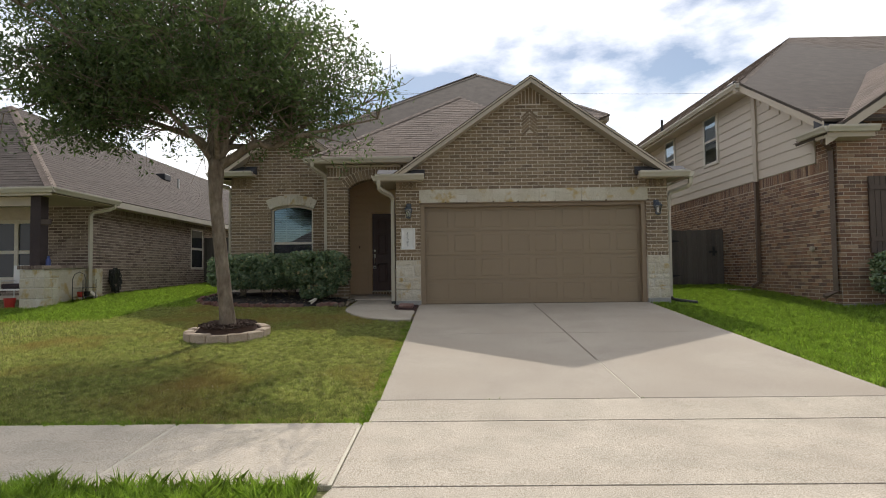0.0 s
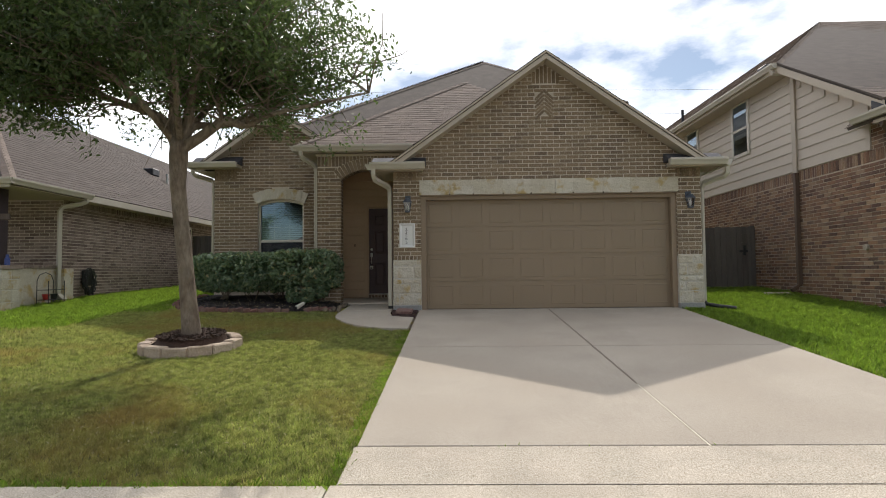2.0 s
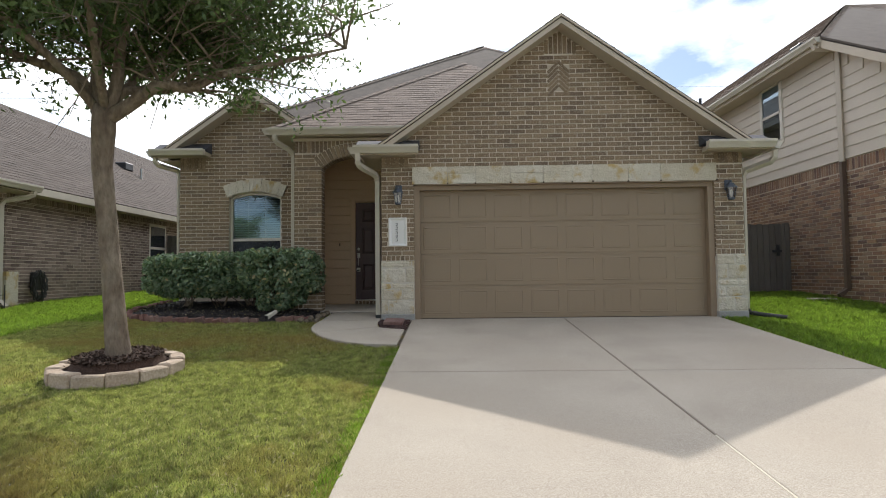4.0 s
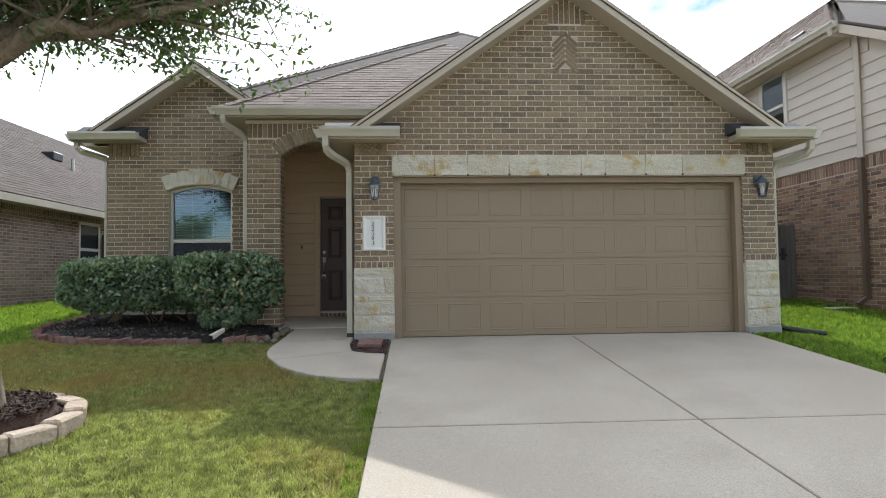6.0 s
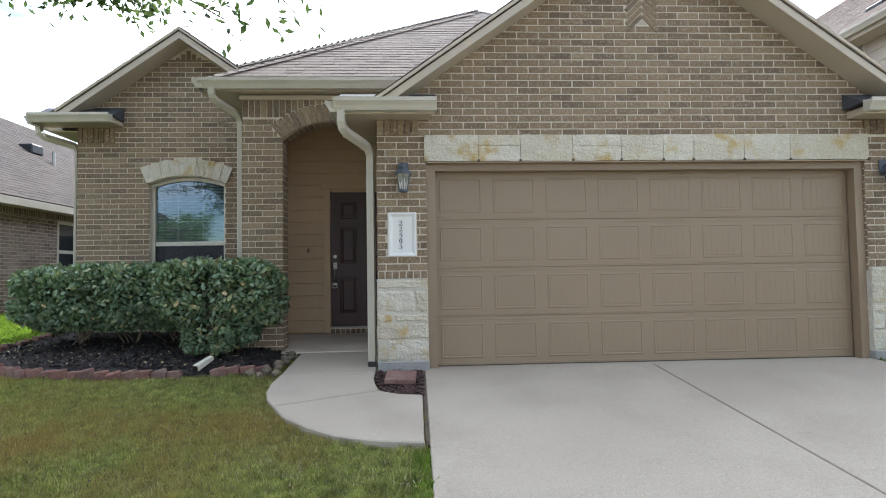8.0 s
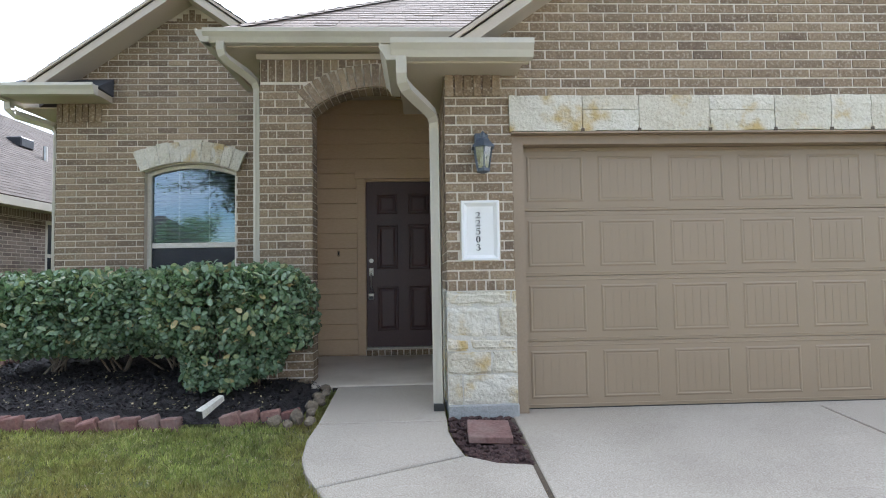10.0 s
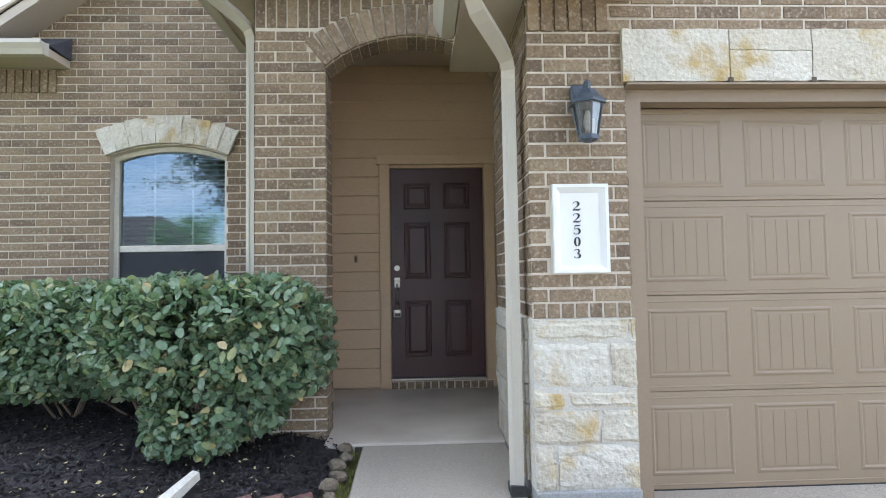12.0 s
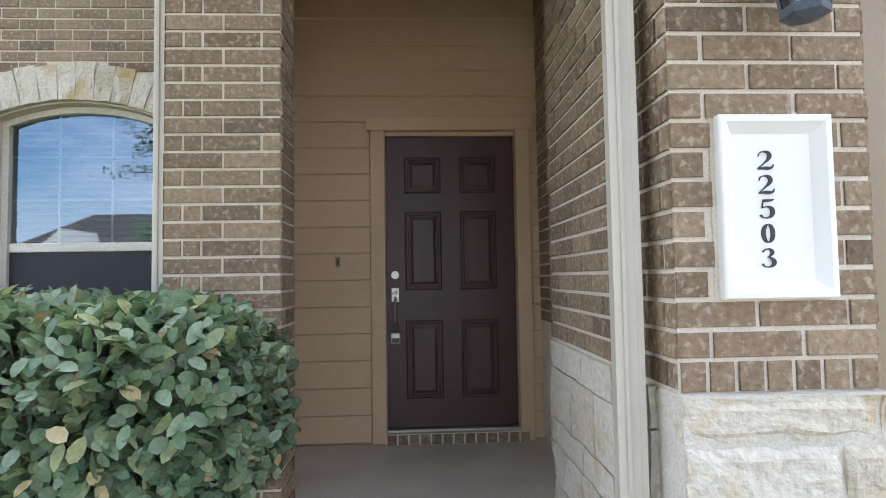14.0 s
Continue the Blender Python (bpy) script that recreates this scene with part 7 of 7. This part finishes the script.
            for t in (0.0, 0.25, 0.5, 0.75):
                fine.append(0.5 * (2 * p1 + (p2 - p0) * t + (2 * p0 - 5 * p1 + 4 * p2 - p3) * t * t + (3 * p1 - p0 - 3 * p2 + p3) * t ** 3))
        fine.append(pts[-1])
        tube(limbs, fine, [thick * (1 - 0.86 * i / (len(fine) - 1)) for i in range(len(fine))], 8)
        for i in range(2, len(pts)):
            for _ in range(4):
                d = Vector((rs.gauss(0, 1), rs.gauss(0, 1), rs.gauss(0.35, 0.5))).normalized()
                l = rs.uniform(0.4, 1.0)
                q = pts[i] + d * l
                mid = pts[i].lerp(q, 0.5) + Vector((rs.uniform(-0.08, 0.08), rs.uniform(-0.08, 0.08), 0.06))
                tube(limbs, [pts[i], mid, q], [0.018, 0.012, 0.006], 5)
                tips += [mid, q] if i > 2 else [q]
                for _ in range(2):
                    d2 = (d + Vector((rs.gauss(0, 0.8), rs.gauss(0, 0.8), rs.gauss(0, 0.6)))).normalized()
                    q2 = q + d2 * rs.uniform(0.25, 0.6)
                    tube(limbs, [q, q2], [0.007, 0.003], 4)
                    tips.append(q2)
        part("limb", limbs, BARK, tree, smooth=True).matrix_parent_inverse = inv
    # leaf clumps: round the twigs and over an uneven crown
    centre = np.array([TREE[0] - 0.45, TREE[1], gz(*TREE) + 4.1])
    radii, radii_low = np.array([3.3, 2.8, 3.2]), np.array([3.4, 2.6, 1.7])
    cl, twigs = [np.array(t) for t in tips], bmesh.new()
    made = 0
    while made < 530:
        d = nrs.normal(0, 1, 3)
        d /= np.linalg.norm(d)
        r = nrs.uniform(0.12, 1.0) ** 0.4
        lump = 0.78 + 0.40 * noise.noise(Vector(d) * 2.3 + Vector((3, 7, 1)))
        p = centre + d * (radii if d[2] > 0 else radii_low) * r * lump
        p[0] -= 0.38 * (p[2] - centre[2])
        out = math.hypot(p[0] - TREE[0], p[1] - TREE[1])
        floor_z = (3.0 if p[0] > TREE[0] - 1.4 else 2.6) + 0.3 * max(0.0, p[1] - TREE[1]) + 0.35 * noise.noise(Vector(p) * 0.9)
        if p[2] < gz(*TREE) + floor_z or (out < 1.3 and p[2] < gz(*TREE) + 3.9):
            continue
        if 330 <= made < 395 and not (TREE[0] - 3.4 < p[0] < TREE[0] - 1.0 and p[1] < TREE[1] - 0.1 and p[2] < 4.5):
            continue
        # clumps from 395 on are added high behind the trunk to shade the lawn
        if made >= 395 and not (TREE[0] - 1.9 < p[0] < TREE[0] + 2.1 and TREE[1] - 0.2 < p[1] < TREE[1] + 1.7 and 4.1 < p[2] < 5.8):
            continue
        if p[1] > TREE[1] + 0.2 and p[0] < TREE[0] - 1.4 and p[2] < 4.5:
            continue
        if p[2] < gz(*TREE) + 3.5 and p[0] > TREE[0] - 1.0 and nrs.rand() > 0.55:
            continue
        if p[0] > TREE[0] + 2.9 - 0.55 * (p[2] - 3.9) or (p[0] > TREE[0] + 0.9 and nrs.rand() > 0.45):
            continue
        made += 1
        back = Vector(p).lerp(fork + Vector((0, 0, 0.6)), 0.32)
        tube(twigs, [back, Vector(p).lerp(back, 0.4) + Vector((0, 0, 0.05)), p], [0.011, 0.007, 0.003], 4)
        for _ in range(7):
            q = p + nrs.normal(0, 1, 3) * np.array([0.26, 0.26, 0.15])
            tube(twigs, [p, q], [0.004, 0.002], 3)
            cl.append(q)
    part("twig_field", twigs, BARK, tree).matrix_parent_inverse = inv
    bpy.data.objects["twig_field"]["kind"] = "stuff"
    cl = np.array(cl)
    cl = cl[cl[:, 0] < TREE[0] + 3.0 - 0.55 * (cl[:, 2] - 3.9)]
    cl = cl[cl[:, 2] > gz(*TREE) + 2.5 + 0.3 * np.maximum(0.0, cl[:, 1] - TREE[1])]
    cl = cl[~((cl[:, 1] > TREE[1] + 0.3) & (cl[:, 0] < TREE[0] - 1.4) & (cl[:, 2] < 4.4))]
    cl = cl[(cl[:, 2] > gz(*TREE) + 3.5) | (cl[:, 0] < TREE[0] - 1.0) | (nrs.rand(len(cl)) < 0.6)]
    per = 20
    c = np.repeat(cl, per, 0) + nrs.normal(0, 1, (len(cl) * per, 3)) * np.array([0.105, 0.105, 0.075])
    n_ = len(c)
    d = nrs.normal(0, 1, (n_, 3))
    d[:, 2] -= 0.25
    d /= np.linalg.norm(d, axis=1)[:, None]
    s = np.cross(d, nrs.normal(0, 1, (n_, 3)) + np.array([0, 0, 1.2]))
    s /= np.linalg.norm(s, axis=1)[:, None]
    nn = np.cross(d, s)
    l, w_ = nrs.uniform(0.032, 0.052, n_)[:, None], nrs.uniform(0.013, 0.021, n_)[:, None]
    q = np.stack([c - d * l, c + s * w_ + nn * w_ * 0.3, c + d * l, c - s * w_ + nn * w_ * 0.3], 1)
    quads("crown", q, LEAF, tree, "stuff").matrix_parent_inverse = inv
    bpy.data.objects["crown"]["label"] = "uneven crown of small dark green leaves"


oak()


# ---- shrubs ----
def shrub(name, lobes, leaves, label, seed, stem_at):
    """A clipped evergreen: leaves in the outer shell of overlapping lobes (centre, radii), bare stems below."""
    rs = np.random.RandomState(seed)
    sh = empty(name, label, "shrub", "shrubs under the window", at=(stem_at[0][0], stem_at[0][1], gz(*stem_at[0])))
    inv = Matrix.Translation(sh.location).inverted()
    pos, nor = [], []
    share = np.array([r[0] * r[1] + r[1] * r[2] + r[0] * r[2] for c, r in lobes])
    for (c, r), k in zip(lobes, (share / share.sum() * leaves).astype(int)):
        d = rs.normal(0, 1, (k, 3))
        d /= np.linalg.norm(d, axis=1)[:, None]
        e = np.sign(d) * np.abs(d) ** 0.62
        bump_ = np.array([noise.noise(Vector(v) * 2.7 + Vector(c)) for v in d])
        shell = rs.uniform(0.62, 1.02, k) ** 0.6 * (1 + 0.10 * bump_)
        pos.append(np.array(c) + e * np.array(r) * shell[:, None])
        nor.append(d / np.array(r))
    p, nv = np.concatenate(pos), np.concatenate(nor)
    nv /= np.linalg.norm(nv, axis=1)[:, None]
    keep = p[:, 2] > ground_z(p[:, 0], p[:, 1]) + 0.12
    p, nv = p[keep], nv[keep]
    n_ = len(p)
    d = nv * 0.55 + rs.normal(0, 0.6, (n_, 3)) + np.array([0, 0, 0.1])
    d /= np.linalg.norm(d, axis=1)[:, None]
    up = nv * 0.7 + np.array([0, 0, 0.7]) + rs.normal(0, 0.45, (n_, 3))
    s = np.cross(d, up)
    s /= np.linalg.norm(s, axis=1)[:, None]
    nn = np.cross(s, d)
    l, w_ = rs.uniform(0.026, 0.048, n_)[:, None], rs.uniform(0.016, 0.027, n_)[:, None]
    curl = rs.uniform(0.1, 0.5, n_)[:, None]
    rim = [p + d * l * u + s * w_ * v + nn * (w_ * curl * abs(v) - l * 0.12 * u * u) for u, v in ((-1, 0), (-0.66, 0.66), (0.0, 1.0), (0.62, 0.74), (1.0, 0.0), (0.62, -0.74), (0.0, -1.0), (-0.66, -0.66))]
    q = np.stack(rim, 1)
    pale = rs.random(n_) < 0.02
    quads("foliage", q[~pale], SHRUB, sh, "stuff", 8).matrix_parent_inverse = inv
    quads("withered_leaves", q[pale], SHRUB_Y, sh, "stuff", 8).matrix_parent_inverse = inv
    bm = bmesh.new()
    rr = random.Random(seed)
    for c, r in lobes:
        for _ in range(6):
            x0, y0 = min(stem_at, key=lambda q_: abs(q_[0] - c[0]))
            x0, y0 = x0 + rr.uniform(-0.1, 0.1), y0 + rr.uniform(-0.08, 0.08)
            e = Vector(c) + Vector((rr.uniform(-0.5, 0.5) * r[0], rr.uniform(-0.6, 0.6) * r[1], rr.uniform(0.0, 0.7) * r[2]))
            m_ = Vector((x0, y0, gz(x0, y0) + 0.03)).lerp(e, 0.5) + Vector((0, 0, -0.1))
            tube(bm, [(x0, y0, gz(x0, y0)), m_, e], [0.011, 0.008, 0.004], 5)
    st_ = part("stem_cluster", bm, BARK, sh)
    st_.matrix_parent_inverse = inv
    st_["kind"] = "stuff"


shrub("shrub", [((-3.02, 12.97, 1.50), (0.70, 0.55, 0.37)), ((-3.06, 12.82, 1.10), (0.31, 0.30, 0.36)), ((-2.66, 13.0, 1.42), (0.40, 0.42, 0.36)), ((-2.75, 12.9, 1.14), (0.22, 0.25, 0.28))], 15000, "clipped silvery green shrub with withered leaves, bare at the foot", 5, [(-3.0, 12.95), (-2.9, 13.05)])
shrub("shrub", [((-5.12, 13.75, 1.42), (0.74, 0.60, 0.42)), ((-4.55, 13.65, 1.42), (0.85, 0.62, 0.42)), ((-3.75, 13.7, 1.42), (0.6, 0.55, 0.42)), ((-4.85, 13.65, 1.27), (0.85, 0.45, 0.3)), ((-4.1, 13.6, 1.27), (0.7, 0.45, 0.3))], 24000, "long clipped dark green shrub under the window", 6, [(-5.1, 13.7), (-4.4, 13.7), (-3.8, 13.75)])
shrub("shrub", [((8.95, 10.75, 1.22), (0.62, 0.45, 0.45))], 6000, "rounded dark green shrub by the rust brick corner", 7, [(8.95, 10.75)])


# pale litter on the mulch
rs_ = np.random.RandomState(91)
lx, ly = rs_.uniform(-6.2, -2.3, 520), rs_.uniform(12.2, 13.6, 520)
ok_ = inside([(px + (-4.2 - px) * 0.1, py + (13.2 - py) * 0.1) for px, py in BED], lx, ly)
lx, ly = lx[ok_], ly[ok_]
lc = np.stack([lx, ly, ground_z(lx, ly) + 0.085], 1)
la, ll = rs_.uniform(0, 6.28, len(lx)), rs_.uniform(0.006, 0.018, len(lx))
ld = np.stack([np.cos(la) * ll, np.sin(la) * ll, rs_.normal(0, 0.004, len(lx))], 1)
ls = np.stack([-np.sin(la) * ll * 0.45, np.cos(la) * ll * 0.45, rs_.normal(0, 0.003, len(lx))], 1)
lit = quads("leaf_litter", np.stack([lc - ld, lc + ls, lc + ld, lc - ls], 1), SHRUB_Y, None, "stuff")
tagged(lit, "pale dry leaf litter on black mulch", "leaf litter")
hp = empty("drain_hose", "dark corrugated drain hose lying on grass", "drain hose", at=(5.0, 12.2, gz(0, 12.2)))
hb_ = [(4.95, 12.28, 0.74), (4.97, 12.2, gz(0, 12.2) + 0.06), (5.1, 12.0, gz(0, 12.0) + 0.05), (5.35, 11.85, gz(0, 11.85) + 0.03)]
part("pipe", tube(bmesh.new(), hb_, 0.035, 10), RUBBER, hp).matrix_parent_inverse = Matrix.Translation(hp.location).inverted()


# ---- lawns ----
def patches(x, y, cell, seed):
    """Smooth random patches of a given size over the plan, 0 to 1."""
    g = np.random.RandomState(seed + 500).rand(128, 128)
    u, v = x / cell, y / cell
    i, j = np.floor(u).astype(int), np.floor(v).astype(int)
    fu, fv = u - i, v - j
    return (g[i % 128, j % 128] * (1 - fu) + g[(i + 1) % 128, j % 128] * fu) * (1 - fv) + (g[i % 128, (j + 1) % 128] * (1 - fu) + g[(i + 1) % 128, (j + 1) % 128] * fu) * fv


def lawn(name, x0, x1, y0, y1, per_m2, mat_, label, seed, high=(0.03, 0.06), holes=(), width=0.0035):
    rs = np.random.RandomState(seed)
    n_ = int((x1 - x0) * (y1 - y0) * per_m2)
    x, y = rs.uniform(x0, x1, n_), rs.uniform(y0, y1, n_)
    ok = np.ones(n_, bool)
    for h in holes:
        ok &= ~inside(h, x, y)
    x, y = x[ok], y[ok]
    n_ = len(x)
    z = ground_z(x, y) - 0.03
    a = rs.uniform(0, 6.28, n_)
    h = (rs.uniform(high[0], high[1], n_) + 0.022) * (0.55 + 0.9 * patches(x, y, 0.11, seed))
    lean = rs.uniform(0.1, 0.9, n_) * h
    b = rs.uniform(0, 6.28, n_)
    w_ = width * rs.uniform(0.7, 1.5, n_)
    c = np.stack([x, y, z], 1)
    s = np.stack([np.cos(a) * w_, np.sin(a) * w_, np.zeros(n_)], 1)
    tip = c + np.stack([np.cos(b) * lean, np.sin(b) * lean, h], 1)
    mid = c + np.stack([np.cos(b) * lean * 0.3, np.sin(b) * lean * 0.3, h * 0.62], 1)
    ob = quads(name, np.stack([c - s, c + s, mid + s * 0.9, tip, mid - s * 0.9], 1), mat_, None, "stuff", 5)
    tagged(ob, label, "grass")


PATH_HOLES = [bend, tip, rect(PX0, PX1, 11.9, 13.4), LAVA_BED, BED, arc(TREE[0], TREE[1], 0.62, 0, 342, 19), rect(GXL, GXR, G, 16)]
lawn("grass", -4.2, DL - 0.01, 4.74, 9.5, 10500, GRASS, "short olive lawn with dry tan patches", 1, (0.004, 0.026), PATH_HOLES, 0.0024)
lawn("grass", -6.6, -4.2, 4.74, 9.5, 4500, GRASS, "short olive lawn with dry tan patches", 2, (0.008, 0.032), PATH_HOLES, 0.003)
lawn("grass", -6.6, DL - 0.01, 9.5, 13.4, 6000, GRASS, "short olive lawn with dry tan patches", 3, (0.006, 0.030), PATH_HOLES, 0.0026)
lawn("grass", -14.0, -6.4, 4.74, 10.5, 900, GRASS, "short olive lawn beside the sidewalk", 4, (0.02, 0.05), (), 0.006)
lawn("grass", -13.0, -6.5, 10.4, 12.3, 1500, GRASS_L, "lush bright green neighbouring lawn", 5, (0.03, 0.07), PATH_HOLES, 0.006)
lawn("grass", -9.25, -5.7, 12.3, 21, 1500, GRASS_L, "lush bright green neighbouring lawn", 6, (0.03, 0.07), PATH_HOLES, 0.006)
lawn("grass", DR + 0.02, 8.02, 5.0, 16.2, 2000, GRASS_L, "lush bright green side lawn by the drive", 7, (0.03, 0.07), PATH_HOLES, 0.005)
lawn("grass", 8.02, 13.5, 5.0, 11.3, 900, GRASS_L, "lush bright green neighbouring lawn", 8, (0.03, 0.07), (), 0.007)
lawn("grass", -5.5, DL - 0.15, 2.3, 3.50, 4500, GRASS_L, "lush long grass on the kerb strip", 9, (0.05, 0.12), [[(DL - 0.08, 3.45), (DL - 0.35, 2.3), (0, 2.3), (0, 3.45)]], 0.004)
lawn("grass", -14.0, -5.5, 1.36, 3.50, 700, GRASS_L, "lush long grass on the kerb strip", 10, (0.05, 0.12), (), 0.008)
lawn("grass", -5.5, DL - 1.2, 1.36, 2.3, 900, GRASS_L, "lush long grass on the kerb strip", 11, (0.05, 0.12), (), 0.008)
lawn("grass", DR + 1.3, 14.0, 1.36, 3.50, 700, GRASS_L, "lush long grass on the kerb strip", 12, (0.05, 0.12), (), 0.008)
lawn("grass", DL - 0.12, DL + 0.012, 4.75, 10.0, 5000, GRASS_L, "green grass fringe along the drive", 13, (0.008, 0.034), PATH_HOLES, 0.0028)
lawn("grass", -7.0, DL - 0.05, 4.70, 4.80, 2600, GRASS_L, "green grass fringe along the sidewalk", 14, (0.02, 0.05), (), 0.004)
lawn("grass", DL, DR, 5.325, 5.345, 1500, GRASS_L, "tiny weeds growing in the driveway joint", 15, (-0.01, 0.035), (), 0.004)
rs_ = np.random.RandomState(95)
cx_, cy_ = rs_.uniform(-4.6, DL - 0.05, 3000), rs_.uniform(5.2, 12.0, 3000)
ok_ = np.ones(len(cx_), bool)
for hole in PATH_HOLES:
    ok_ &= ~inside(hole, cx_, cy_)
ok_ &= patches(cx_, cy_, 0.6, 31) > 0.35
cx_, cy_ = cx_[ok_], cy_[ok_]
ca, cl_ = rs_.uniform(0, 6.28, len(cx_)), rs_.uniform(0.006, 0.020, len(cx_))
cc = np.stack([cx_, cy_, ground_z(cx_, cy_) + rs_.uniform(0.0, 0.022, len(cx_))], 1)
cd = np.stack([np.cos(ca) * cl_, np.sin(ca) * cl_, rs_.normal(0, 0.008, len(cx_))], 1)
cs = np.stack([-np.sin(ca) * 0.0028, np.cos(ca) * 0.0028, np.full(len(cx_), 0.001)], 1)
clip_ob = quads("dry_clippings", np.stack([cc - cd, cc + cs, cc + cd, cc - cs], 1), STRAW, None, "stuff")
tagged(clip_ob, "pale dry grass clippings lying on the lawn", "grass clippings")
